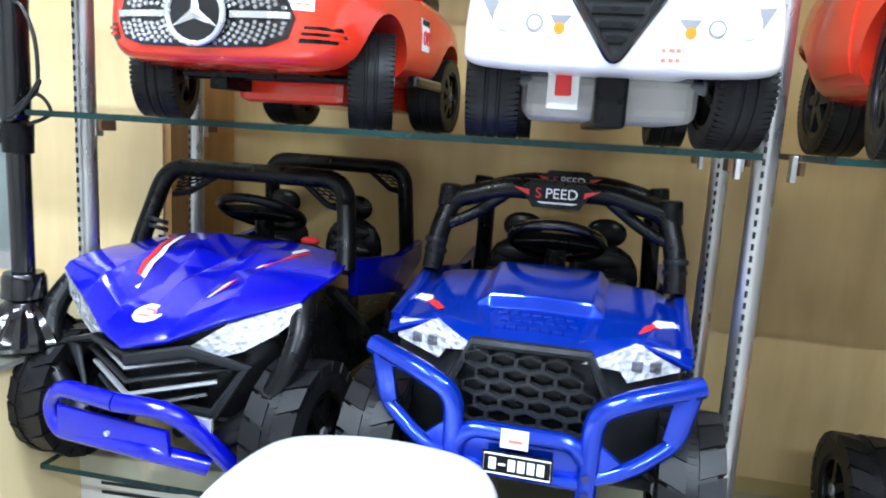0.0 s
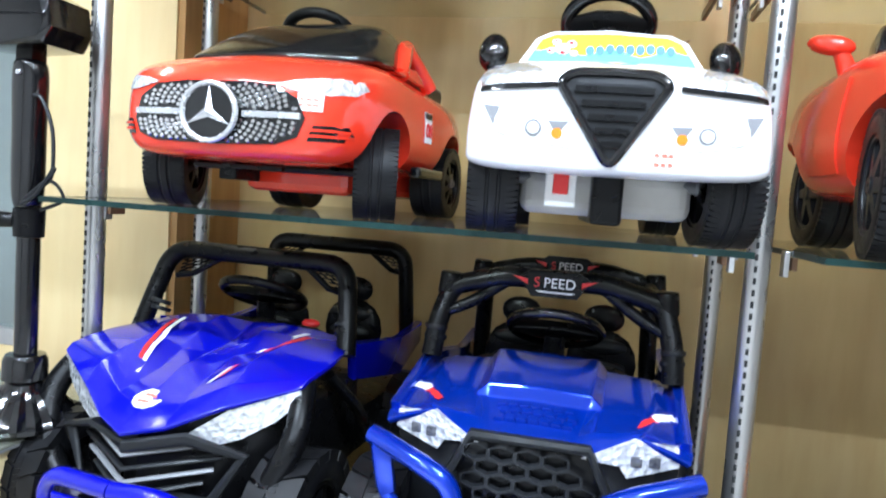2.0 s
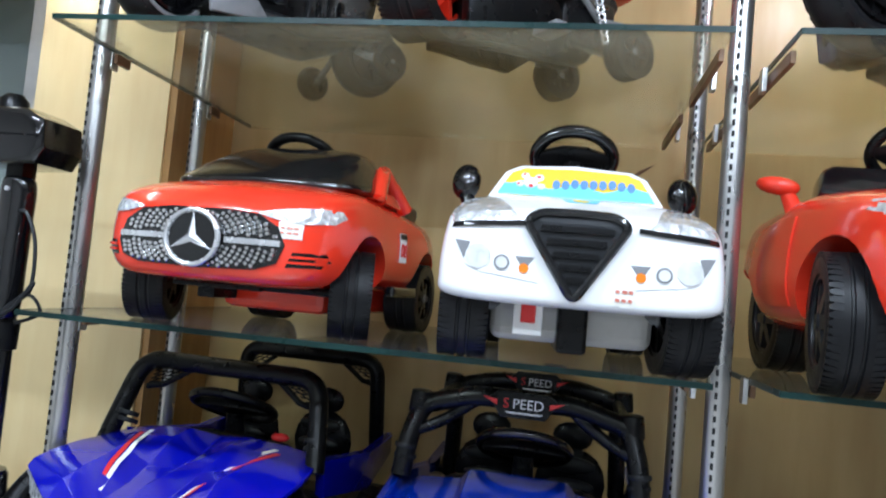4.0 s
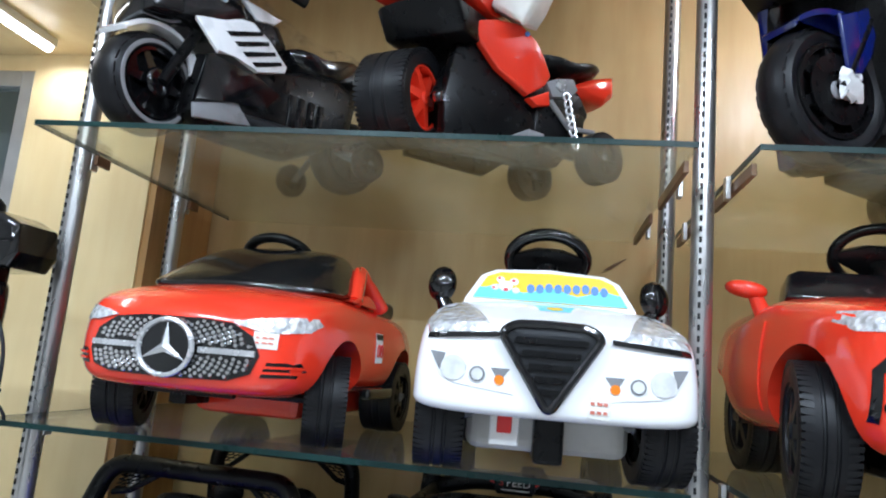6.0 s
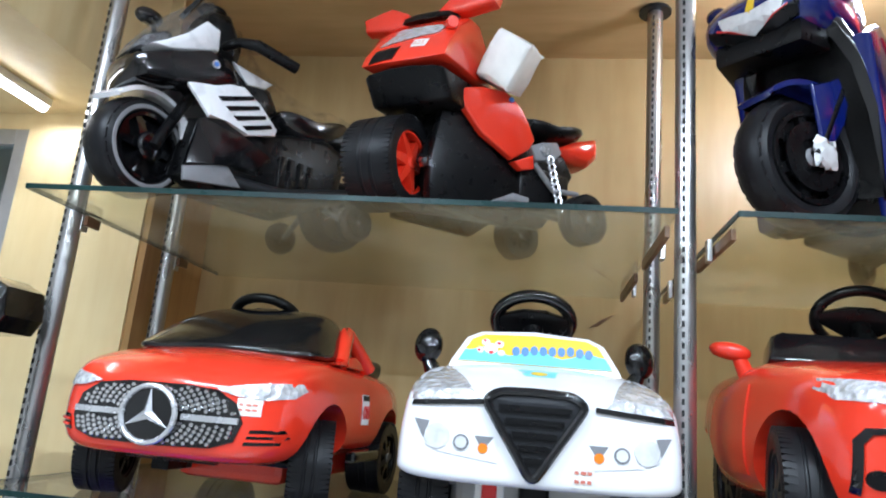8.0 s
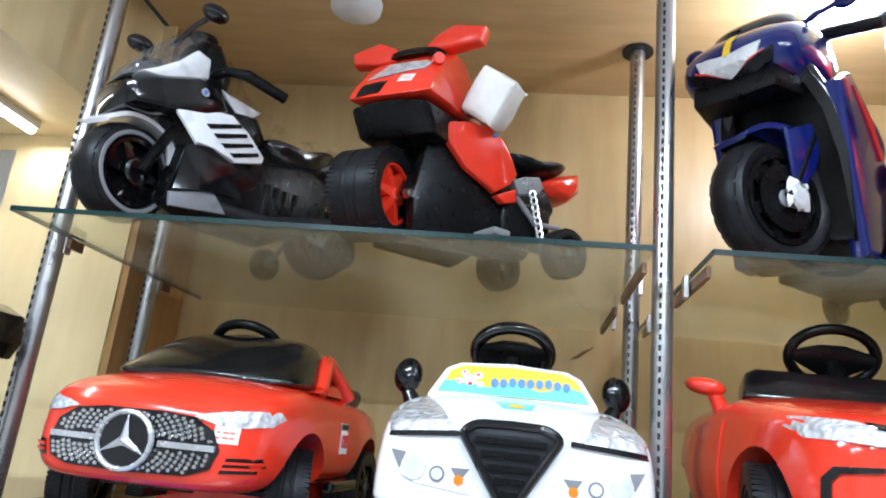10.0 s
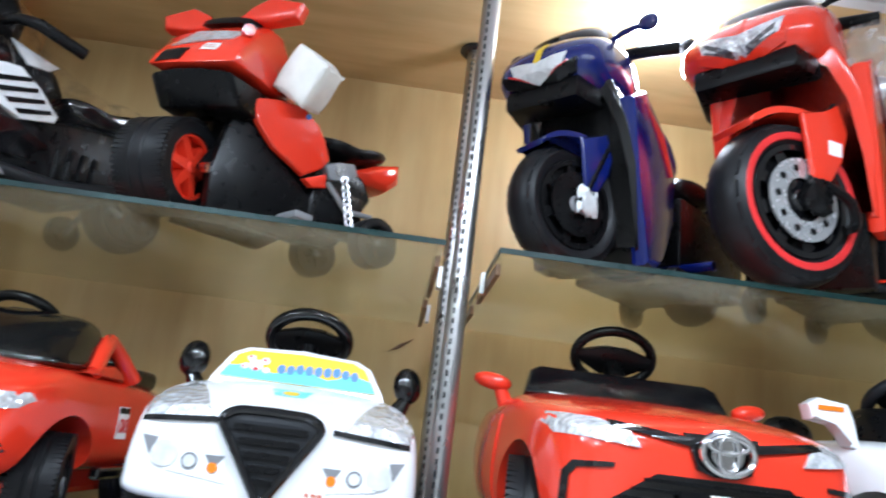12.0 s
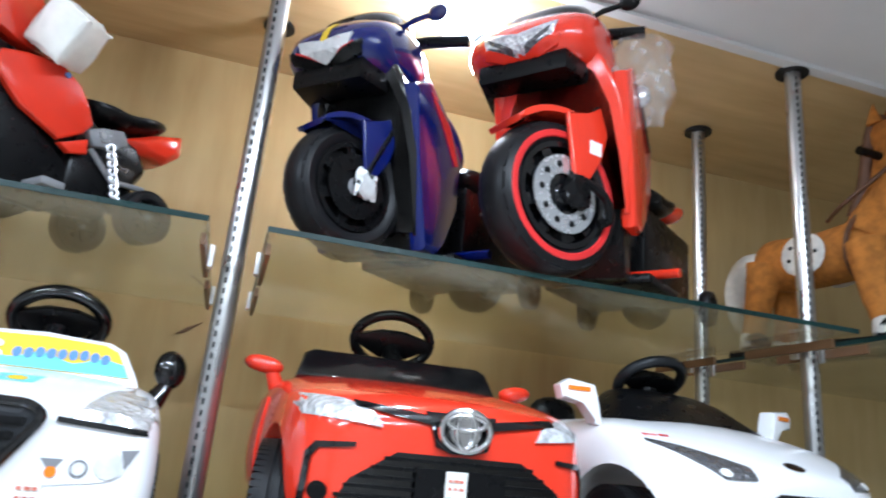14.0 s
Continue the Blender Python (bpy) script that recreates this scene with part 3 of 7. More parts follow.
# ---- red convertible with the studded grille ----
def red_convertible():
    t = thing("toy_car", "glossy red ride-on convertible with a studded grille, on the glass shelf", "toy car", pose(-0.709, 1.74, S2, 0, 0, -4.0) @ Matrix.Diagonal((1.12, 1.06, 1.0, 1)), "ride-on cars on the glass shelf")
    st = [(-0.478, 0.14, 0.135, 0.262, 0.5, 0.004), (-0.462, 0.19, 0.115, 0.28), (-0.42, 0.238, 0.108, 0.31), (-0.33, 0.258, 0.108, 0.34, 0.5, 0.012, 0.93), (-0.18, 0.255, 0.11, 0.36), (-0.06, 0.246, 0.11, 0.362), (0.08, 0.25, 0.11, 0.352), (0.26, 0.255, 0.115, 0.345), (0.42, 0.235, 0.14, 0.32), (0.5, 0.16, 0.17, 0.285)]
    body, tr = car_shell(t, st, [(-0.22, 0.105, 0.142), (0.27, 0.105, 0.142)], M_RED, "glossy red moulded body")
    gr = [(-0.172, 0.185), (-0.158, 0.228), (-0.12, 0.254), (-0.06, 0.262), (0.06, 0.262), (0.12, 0.256), (0.158, 0.232), (0.172, 0.195), (0.16, 0.158), (0.12, 0.142), (0, 0.137), (-0.12, 0.14), (-0.16, 0.154)]
    g = part("grille", drape(tr, xz(gr), lift=0.0, thick=0.004), M_GLOSS, body, "black grille set with silver studs")
    bm = bmesh.new()

    def inside(px, pz):
        n, c = len(gr), False
        for i in range(n):
            (x1, z1), (x2, z2) = gr[i], gr[i - 1]
            if (z1 > pz) != (z2 > pz) and px < (x2 - x1) * (pz - z1) / (z2 - z1) + x1:
                c = not c
        return c
    for ring in range(5, 17):
        rr = 0.012 * ring
        n = int(2 * math.pi * rr / 0.0115)
        for k in range(n):
            a = 2 * math.pi * (k + 0.5 * (ring % 2)) / n
            px, pz = rr * math.cos(a), 0.198 + rr * math.sin(a) * 0.8
            if inside(px * 1.06, 0.198 + (pz - 0.198) * 1.1) and abs(pz - 0.198) > 0.011:
                hit = tr.ray_cast(Vector((px, -1, pz)), Vector((0, 1, 0)))
                if hit[0] is not None:
                    y = hit[0].y - 0.004
                    bmesh.ops.create_cone(bm, cap_ends=True, segments=6, radius1=0.0058, radius2=0.004, depth=0.006, matrix=Matrix.Translation((px, y - 0.002, pz)) @ Matrix.Rotation(radians(90), 4, "X"))
    tagged(part("studs", bm, M_CHROME, g, "many small silver studs"), kind="stuff")
    for x0, x1 in ((-0.166, -0.06), (0.06, 0.166)):
        part("grille_bar", drape(tr, xz([(x0, 0.192), (x1, 0.192), (x1, 0.204), (x0, 0.204)]), lift=0.004, thick=0.006), M_SILVER, g, "silver crossbar")
    y = -0.492
    part("badge_disc", lathe([(y - 0.004, 0.001), (y - 0.004, 0.053), (y + 0.03, 0.055)], 40, "Y", centre=(0, 0, 0.198)), M_GLOSS, g, "round black badge", 30)
    em = tube([(0.0535 * math.cos(a), y - 0.005, 0.198 + 0.056 * math.sin(a)) for a in (2 * math.pi * k / 48 for k in range(48))], 0.0055, 8, True)
    for k in range(3):
        a = math.pi / 2 + k * 2 * math.pi / 3
        d, n = Vector((math.cos(a), 0, math.sin(a))), Vector((-math.sin(a), 0, math.cos(a)))
        c = Vector((0, y - 0.006, 0.198))
        tip = em.verts.new(c + d * 0.053)
        l, r_ = em.verts.new(c + n * 0.009 + d * 0.004), em.verts.new(c - n * 0.009 + d * 0.004)
        top, bk = em.verts.new(c + Vector((0, -0.008, 0))), em.verts.new(c + Vector((0, 0.006, 0)) + d * 0.02)
        for f in ((l, tip, top), (tip, r_, top), (l, bk, tip), (r_, tip, bk)):
            em.faces.new(f)
    part("badge_ring", em, M_SILVER, g, "silver ring with three arms", 30)
    for s in (1, -1):
        lamp = [(0.118, 0.258), (0.15, 0.268), (0.2, 0.277), (0.238, 0.282), (0.244, 0.268), (0.236, 0.25), (0.205, 0.243), (0.16, 0.246)]
        lamp = [(s * a, b) for a, b in lamp]
        part("headlight", drape(tr, xz(lamp), lift=0.0, thick=0.005), M_LENS, body, "clear headlight lens")
        v = [(0.175, 0.152), (0.185, 0.183), (0.232, 0.186), (0.24, 0.156)]
        vent = part("bumper_vent", drape(tr, xz([(s * a, b) for a, b in v]), lift=0.0, thick=0.002), M_GLOSS, body, "black bumper vent")
        for zz in (0.16, 0.171):
            part("vent_blade", drape(tr, xz([(s * 0.18, zz), (s * 0.236, zz + 0.002), (s * 0.236, zz + 0.007), (s * 0.18, zz + 0.005)]), lift=0.002, thick=0.006), M_RED, vent)
        part("skirt", box(s * 0.237, s * 0.262, -0.07, 0.13, 0.105, 0.135, 0.008), M_GLOSS, body, "black side skirt")
        bm = plate([(-0.12, -0.01), (-0.03, 0.008), (-0.01, 0.018), (0.02, 0.02), (0.06, 0.01), (0.09, -0.01)], s * 0.226 - 0.012, s * 0.226 + 0.012, "X", 0.006)
        bmesh.ops.translate(bm, verts=bm.verts, vec=(0, -0.08, 0.35))
        part("pillar", bm, M_RED, body, "", 40)
        wheel(t, 0.215 if s > 0 else -0.238, -0.215 if s > 0 else -0.245, 0.105, 0.085, "rib", M_BLACK, 7, 19)
        wheel(t, s * 0.205, 0.27, 0.105, 0.088, "rib", M_BLACK, 7)
    # round number sticker on the door
    tag = part("door_sticker", drape(tr, [(0.3, -0.005, 0.2), (0.3, 0.048, 0.2), (0.3, 0.048, 0.278), (0.3, -0.005, 0.278)], (1, 0, 0), 0.0015, 0.001, 0.02), M_STICKWHITE, body, "white door sticker with a dark border")
    part("sticker_cap", drape(tr, [(0.3, -0.003, 0.262), (0.3, 0.046, 0.262), (0.3, 0.046, 0.276), (0.3, -0.003, 0.276)], (1, 0, 0), 0.003, 0.001, 0.02), M_BLACK, tag)
    num = part("number", text_mesh("08", 0.05), M_STICKRED, tag, "red racing number")
    num.matrix_basis = pose(tr.ray_cast(Vector((0.5, 0.022, 0.23)), Vector((-1, 0, 0)))[0].x + 0.004, 0.022, 0.23, 90, 0, 90)
    price_tag(body, tr, 0.178, 0.227, 0.04, 0.034)
    sect = ((-0.235, 0.335), (-0.228, 0.36), (-0.2, 0.0), (-0.1, 0.012), (0.1, 0.012), (0.2, 0.0), (0.228, 0.36), (0.235, 0.335))
    ws = loft([[(x * k, yy, z if z > 0.1 else 0.35 + hh + z) for x, z in sect] for yy, k, hh in ((-0.27, 0.86, 0.005), (-0.24, 0.96, 0.03), (-0.15, 0.97, 0.09), (-0.06, 0.93, 0.128), (-0.01, 0.91, 0.124))], 2)
    part("windscreen", ws, M_GLOSS, t, "smoked black moulded windscreen", 60)
    for s in (1, -1):
        pil = tube([(s * 0.222, -0.13, 0.345), (s * 0.208, -0.075, 0.4), (s * 0.196, -0.03, 0.432), (s * 0.206, 0.02, 0.4), (s * 0.228, 0.07, 0.345)], 0.02, 8)
        part("screen_pillar", pil, M_RED, t, "red windscreen pillar", 50)
    part("cockpit_trim", box(-0.2, 0.2, -0.02, 0.3, 0.33, 0.385, 0.02, 3), M_BLACK, t, "", 40)
    part("seat_back", smoothed(box(-0.13, 0.13, 0.26, 0.31, 0.33, 0.44), 2), M_BLACK, t, "", 60)
    steering_wheel(t, (-0.03, 0.0, 0.465), 0.085, 45, M_BLACK, 0.014)
    part("chassis", box(-0.1, 0.15, -0.2, 0.4, 0.05, 0.13, 0.02), M_RED, t, "red underbody")
    for yy in (-0.235, 0.27):
        part("axle", cyl((-0.19, yy, 0.105), (0.19, yy, 0.105), 0.01), M_BLACK, t)
    part("steering_box", box(-0.1, -0.06, -0.3, -0.2, 0.07, 0.12, 0.004), M_BLACK, t)
    part("steering_rod", box(-0.14, 0.06, -0.33, -0.315, 0.095, 0.105, 0.002), M_BLACK, t)
    return t


# ---- white car with the shield grille ----
def white_car():
    t = thing("toy_car", "white ride-on car with a black shield grille, on the glass shelf", "toy car", pose(0.004, 1.69, S2, 0, 0, 4), "ride-on cars on the glass shelf")
    st = [(-0.452, 0.215, 0.14, 0.29, 0.4, 0.006, 0.9, 0.95), (-0.447, 0.262, 0.122, 0.298, 0.35, 0.01, 0.86, 1.0), (-0.39, 0.282, 0.12, 0.318, 0.3, 0.004, 0.92, 1.02), (-0.28, 0.27, 0.125, 0.355, 0.3, 0.004, 0.93, 0.97), (-0.15, 0.265, 0.13, 0.368), (0.0, 0.262, 0.13, 0.37), (0.2, 0.262, 0.13, 0.36), (0.4, 0.25, 0.14, 0.345), (0.45, 0.2, 0.16, 0.32)]
    body, tr = car_shell(t, st, [(-0.27, 0.09, 0.135), (0.27, 0.09, 0.135)], M_WHITE, "glossy white moulded body")
    tri_o = rounded([(-0.014, 0, 0.3), (-0.084, 0, 0.298), (-0.11, 0, 0.28), (-0.014, 0, 0.134), (0.082, 0, 0.28), (0.056, 0, 0.298), (-0.014, 0, 0.3)], 0.02, 5)[:-1]
    g = part("grille", drape(tr, [(p.x, 0, p.z) for p in tri_o], lift=-0.002, thick=0.012), M_GREY, body, "black V-shaped grille")
    part("grille_rim", tube([tr.ray_cast(Vector((p.x, -1, p.z)), Vector((0, 1, 0)))[0] + Vector((0, -0.012, 0)) for p in tri_o], 0.0085, 8, True), M_GLOSS, g, "", 40)
    for i, zz in enumerate((0.268, 0.244, 0.22, 0.197, 0.174)):
        hw = 0.07 * (zz - 0.142) / 0.13
        part("slat", drape(tr, xz([(-0.014 - hw, zz - 0.005), (hw - 0.014, zz - 0.005), (hw - 0.014, zz + 0.006), (-0.014 - hw, zz + 0.006)]), lift=0.011, thick=0.006), M_BLACK, g)
    for s in (1, -1):
        def sd(pts):
            return xz([(s * a, b) for a, b in pts])
        part("headlight", drape(tr, sd([(0.118, 0.28), (0.266, 0.27), (0.262, 0.3), (0.245, 0.335), (0.218, 0.352), (0.19, 0.352), (0.155, 0.325)]), lift=0.0, thick=0.005), M_LENS, body, "clear facetted headlight")
        part("headlight_band", drape(tr, sd([(0.1, 0.282), (0.27, 0.268), (0.272, 0.258), (0.1, 0.272)]), lift=0.001, thick=0.004), M_GLOSS, body, "black band under the headlight")
        panel = part("fog_panel", drape(tr, sd([(0.085, 0.21), (0.242, 0.236), (0.22, 0.19), (0.19, 0.178), (0.08, 0.165)]), lift=0.001, thick=0.0012), M_WHITE, body, "pale printed lamp panel")
        for tri in ([(0.242, 0.236), (0.222, 0.2), (0.212, 0.233)], [(0.088, 0.212), (0.125, 0.212), (0.108, 0.185)]):
            part("print_corner", drape(tr, sd(tri), lift=0.0026, thick=0.0008), M_MID, panel, "grey printed corner")
        for cx, cz, rr, mt, nm in ((0.196, 0.207, 0.024, M_PRINT, "fog_lamp"), (0.15, 0.198, 0.015, M_MID, "lamp_ring"), (0.15, 0.198, 0.011, M_PRINT, "small_lamp"), (0.108, 0.19, 0.0095, M_AMBER, "indicator")):
            part(nm, drape(tr, sd(ellipse(cx, cz, rr, rr, 16)), lift=0.0045 if nm == "small_lamp" else 0.0035, thick=0.0012), mt, panel)
        bm = smoothed(loft([[(x, yy, z) for x, z in ellipse(0, 0, a, b, 8)] for yy, a, b in ((-0.04, 0.012, 0.016), (-0.034, 0.042, 0.052), (-0.005, 0.046, 0.056), (0.006, 0.034, 0.046))], 1), 1)
        mr = part("mirror", bm, M_GLOSS, body, "gloss black door mirror", 60, pose(s * 0.258, -0.03, 0.41, -10, 0, s * 25))
        part("stalk", cyl((0, -0.01, -0.03), (-s * 0.03, 0.0, -0.08), 0.016, 0.026), M_GLOSS, mr, "", 40)
        wheel(t, s * 0.225, -0.275, 0.115, 0.1, "rib", M_BLACK, 5, 3)
        wheel(t, s * 0.2, 0.27, 0.105, 0.09, "rib", M_BLACK, 5)
    # upright windscreen board with its printed strip
    yaw = [(-0.205, 0.0), (-0.2, 0.02), (-0.165, 0.085), (-0.13, 0.104), (0.0, 0.11), (0.13, 0.104), (0.165, 0.085), (0.2, 0.02), (0.205, 0.0)]
    m = pose(0, -0.145, 0.352, -22, 0, 0)
    ws = part("windscreen", plate(yaw, -0.008, 0.012, "Y", 0.005), M_WHITE, t, "white windscreen board", 40, m)
    inner = [(-0.183, 0.02), (-0.15, 0.08), (-0.12, 0.094), (0.0, 0.099), (0.12, 0.094), (0.15, 0.08), (0.183, 0.02)]
    part("sticker", plate(inner, -0.0105, -0.0082, "Y"), M_YELLOW, ws, "printed strip in yellow and sky blue")
    low = [(-0.181, 0.021), (-0.166, 0.05)] + [(-0.15 + 0.3 * k / 14, 0.05 + 0.01 * math.sin(k * 1.1)) for k in range(15)] + [(0.166, 0.05), (0.181, 0.021)]
    part("sticker_sky", plate(low, -0.012, -0.0106, "Y"), M_CYAN, ws)
    bm, rnd = bmesh.new(), random.Random(4)
    for k in range(9):
        cx = -0.045 + k * 0.0215
        plate([(p[0], p[1]) for p in ellipse(cx, 0.062 + rnd.uniform(-0.004, 0.004) - 0.0009 * abs(k - 4) * 2, 0.0092, 0.0125, 9)], -0.0135, -0.0121, "Y", bm=bm)
    part("print", bm, M_INKBLUE, ws, "row of blue blobs")
    bm = bmesh.new()
    for cx, cz, rr in ((-0.105, 0.055, 0.017), (-0.085, 0.068, 0.011), (-0.118, 0.072, 0.01), (-0.13, 0.05, 0.009), (-0.08, 0.045, 0.009)):
        plate(ellipse(cx, cz, rr, rr * 0.85, 10), -0.0137, -0.0122, "Y", bm=bm)
    part("print", bm, M_STICKWHITE, ws, "white and red blobs")
    bm = bmesh.new()
    for cx, cz, rr in ((-0.104, 0.045, 0.006), (-0.12, 0.075, 0.004), (-0.086, 0.07, 0.005), (-0.133, 0.049, 0.004)):
        plate(ellipse(cx, cz, rr, rr * 0.7, 9), -0.015, -0.0138, "Y", bm=bm)
    part("print", bm, M_STICKRED, ws)
    badge = part("bonnet_badge", drape(tr, xz([(-0.045, 0.353), (0.045, 0.353), (0.03, 0.337), (-0.03, 0.337)]), lift=0.001, thick=0.001), M_CYAN, body, "small blue bonnet badge")
    part("print", drape(tr, xz(ellipse(0, 0.345, 0.018, 0.005, 10)), lift=0.003, thick=0.001), M_YELLOW, badge)
    tag = part("price_tag", drape(tr, xz([(0.06, 0.135), (0.1, 0.132), (0.102, 0.172), (0.062, 0.175)]), lift=0.001, thick=0.001), M_PAPER, body, "small pink-white price sticker")
    bars(tag, tr, 0.064, 0.1, 0.138, 0.17, 2, 3, M_REDINK)
    steering_wheel(t, (0.0, 0.0, 0.50), 0.097, 30, M_GLOSS, 0.017, 0.72)
    part("seat_back", smoothed(box(-0.12, 0.12, 0.2, 0.26, 0.33, 0.43), 2), M_BLACK, t, "", 60)
    part("battery_box", box(-0.17, 0.17, -0.29, 0.1, 0.045, 0.135, 0.025, 3), M_CARD, t, "pale grey underbody box")
    part("centre_strip", box(-0.03, 0.03, -0.345, 0.1, 0.03, 0.14, 0.008), M_BLACK, t)
    part("switch_plate", box(-0.12, -0.06, -0.338, -0.325, 0.06, 0.135, 0.003), M_STICKWHITE, t)
    part("charging_socket", box(-0.105, -0.075, -0.345, -0.33, 0.085, 0.13, 0.003), M_STICKRED, t, "red and black charging socket")
    part("axle", cyl((-0.2, -0.275, 0.115), (0.2, -0.275, 0.115), 0.012), M_MID, t)
    return t


# ---- red hatchback ----
def red_hatchback():
    t = thing("toy_car", "glossy red ride-on hatchback with an oval silver badge", "toy car", pose(0.822, 1.613, S2, 0, 0, 1.0), "ride-on cars on the glass shelf")
    st = [(-0.492, 0.2, 0.13, 0.335, 0.5, 0.004), (-0.475, 0.25, 0.115, 0.352, 0.5, 0.008, 0.93), (-0.43, 0.29, 0.11, 0.372, 0.5, 0.008, 0.94), (-0.33, 0.314, 0.11, 0.398, 0.5, 0.008, 0.94), (-0.12, 0.325, 0.115, 0.43, 0.5, 0.006, 0.94), (0.03, 0.336, 0.11, 0.442, 0.5, 0.006, 0.92), (0.1, 0.342, 0.11, 0.425), (0.35, 0.34, 0.12, 0.42), (0.46, 0.29, 0.15, 0.39)]
    body, tr = car_shell(t, st, [(-0.225, 0.14, 0.172), (0.34, 0.12, 0.15)], M_RED, "glossy red moulded body")
    part("grille_strip", drape(tr, xz([(-0.2, 0.362), (-0.07, 0.345), (0.07, 0.345), (0.2, 0.362), (0.2, 0.349), (0.065, 0.328), (-0.065, 0.328), (-0.2, 0.349)]), lift=0.002, thick=0.005, fine=0.012), M_GLOSS, body, "black strip between the headlights")
    sh = part("badge_plate", drape(tr, xz([(-0.07, 0.352), (0.07, 0.352), (0.05, 0.29), (0.02, 0.28), (-0.02, 0.28), (-0.05, 0.29)]), lift=0.002, thick=0.006), M_GLOSS, body, "black badge shield")
    y = -0.512
    bm = tube([(0.047 * math.cos(a), y, 0.322 + 0.036 * math.sin(a)) for a in (2 * math.pi * k / 32 for k in range(32))], 0.0065, 8, True)
    tube([(0.018 * math.cos(a), y - 0.002, 0.322 + 0.033 * math.sin(a)) for a in (2 * math.pi * k / 24 for k in range(24))], 0.005, 8, True, bm)
    tube([(0.036 * math.cos(a), y - 0.002, 0.336 + 0.013 * math.sin(a)) for a in (2 * math.pi * k / 24 for k in range(24))], 0.005, 8, True, bm)
    lathe([(y + 0.001, 0.001), (y + 0.001, 0.03), (y + 0.014, 0.03)], 20, "Y", bm, (0, 0, 0.322))
    part("badge", bm, M_CHROME, sh, "oval chrome badge", 40)
    gpoly = [(-0.12, 0.275), (0.12, 0.275), (0.2, 0.225), (0.235, 0.16), (0.2, 0.13), (-0.2, 0.13), (-0.235, 0.16), (-0.2, 0.225)]
    g = part("grille", drape(tr, xz(gpoly), lift=0.001, thick=0.003), M_GLOSS, body, "black lower grille")
    for k in range(8):
        zz = 0.145 + k * 0.0165
        hw = 0.225 if zz < 0.2 else 0.225 - (zz - 0.2) * 1.35
        part("slat", drape(tr, xz([(-hw, zz), (hw, zz), (hw, zz + 0.006), (-hw, zz + 0.006)]), lift=0.004, thick=0.007, fine=0.06), M_BLACK, g)
    pl = part("blank_plate", drape(tr, xz([(-0.085, 0.2), (0.085, 0.2), (0.085, 0.252), (-0.085, 0.252)]), lift=0.01, thick=0.006), M_BLACK, body, "blank black plate")
    price_tag(pl, tr, -0.01, 0.228, 0.04, 0.044, (0, -1, 0)).location.y = -0.016
    for s in (1, -1):
        def sd(pts):
            return xz([(s * a, b) for a, b in pts])
        part("headlight", drape(tr, sd([(0.165, 0.34), (0.215, 0.362), (0.285, 0.37), (0.296, 0.35), (0.285, 0.328), (0.15, 0.315)]), lift=0.0, thick=0.006), M_LENS, body, "clear facetted headlight")
        part("bumper_slot", drape(tr, sd([(0.195, 0.286), (0.262, 0.282), (0.276, 0.262), (0.28, 0.175), (0.27, 0.172), (0.266, 0.255), (0.255, 0.271), (0.195, 0.278)]), lift=0.001, thick=0.004, fine=0.012), M_GLOSS, body, "black hooked bumper slot")
        part("fog_lamp", drape(tr, sd(ellipse(0.25, 0.2, 0.016, 0.016, 16)), lift=0.001, thick=0.005), M_BLACK, body)
        mr = part("mirror", smoothed(box(-0.056, 0.056, -0.035, 0.03, -0.028, 0.03), 2), M_RED, body, "red door mirror", 60, pose(s * 0.338, 0.05, 0.452, 0, s * -8, s * 10) @ Matrix.Diagonal((1.05, 1, 0.9, 1)))
        part("stalk", cyl((-s * 0.02, 0, -0.01), (-s * 0.055, 0.01, -0.075), 0.016, 0.022), M_RED, mr, "", 40)
        part("door", drape(tr, [(s * 0.6, -0.02, 0.17), (s * 0.6, 0.13, 0.17), (s * 0.6, 0.1, 0.37), (s * 0.6, -0.04, 0.37)], (s, 0, 0), 0.0, 0.005, 0.04), M_RED, body, "raised red door panel", 40)
        wheel(t, s * 0.282, -0.225, 0.14, 0.1, "rib", M_GREY, 6, -11)
        wheel(t, s * 0.225, 0.33, 0.14, 0.1, "rib", M_GREY, 6)
    m = pose(0, 0.0, 0.43, -30, 0, 0)
    part("windscreen", plate([(-0.265, 0), (-0.245, 0.075), (-0.22, 0.09), (0.22, 0.09), (0.245, 0.075), (0.265, 0)], -0.006, 0.07, "Y", 0.012, segs=3), M_GLOSS, t, "black moulded windscreen", 40, m)
    steering_wheel(t, (0.0, 0.13, 0.565), 0.107, 25, M_BLACK, 0.014, 0.7)
    part("seat_back", smoothed(box(-0.15, 0.15, 0.26, 0.32, 0.38, 0.5), 2), M_BLACK, t, "", 60)
    part("chassis", box(-0.2, 0.2, -0.4, 0.4, 0.07, 0.14, 0.02), M_BLACK, t, "black underbody")
    part("axle", cyl((-0.24, -0.225, 0.14), (0.24, -0.225, 0.14), 0.012), M_BLACK, t)
    part("axle", cyl((-0.22, 0.33, 0.14), (0.22, 0.33, 0.14), 0.012), M_BLACK, t)
    return t


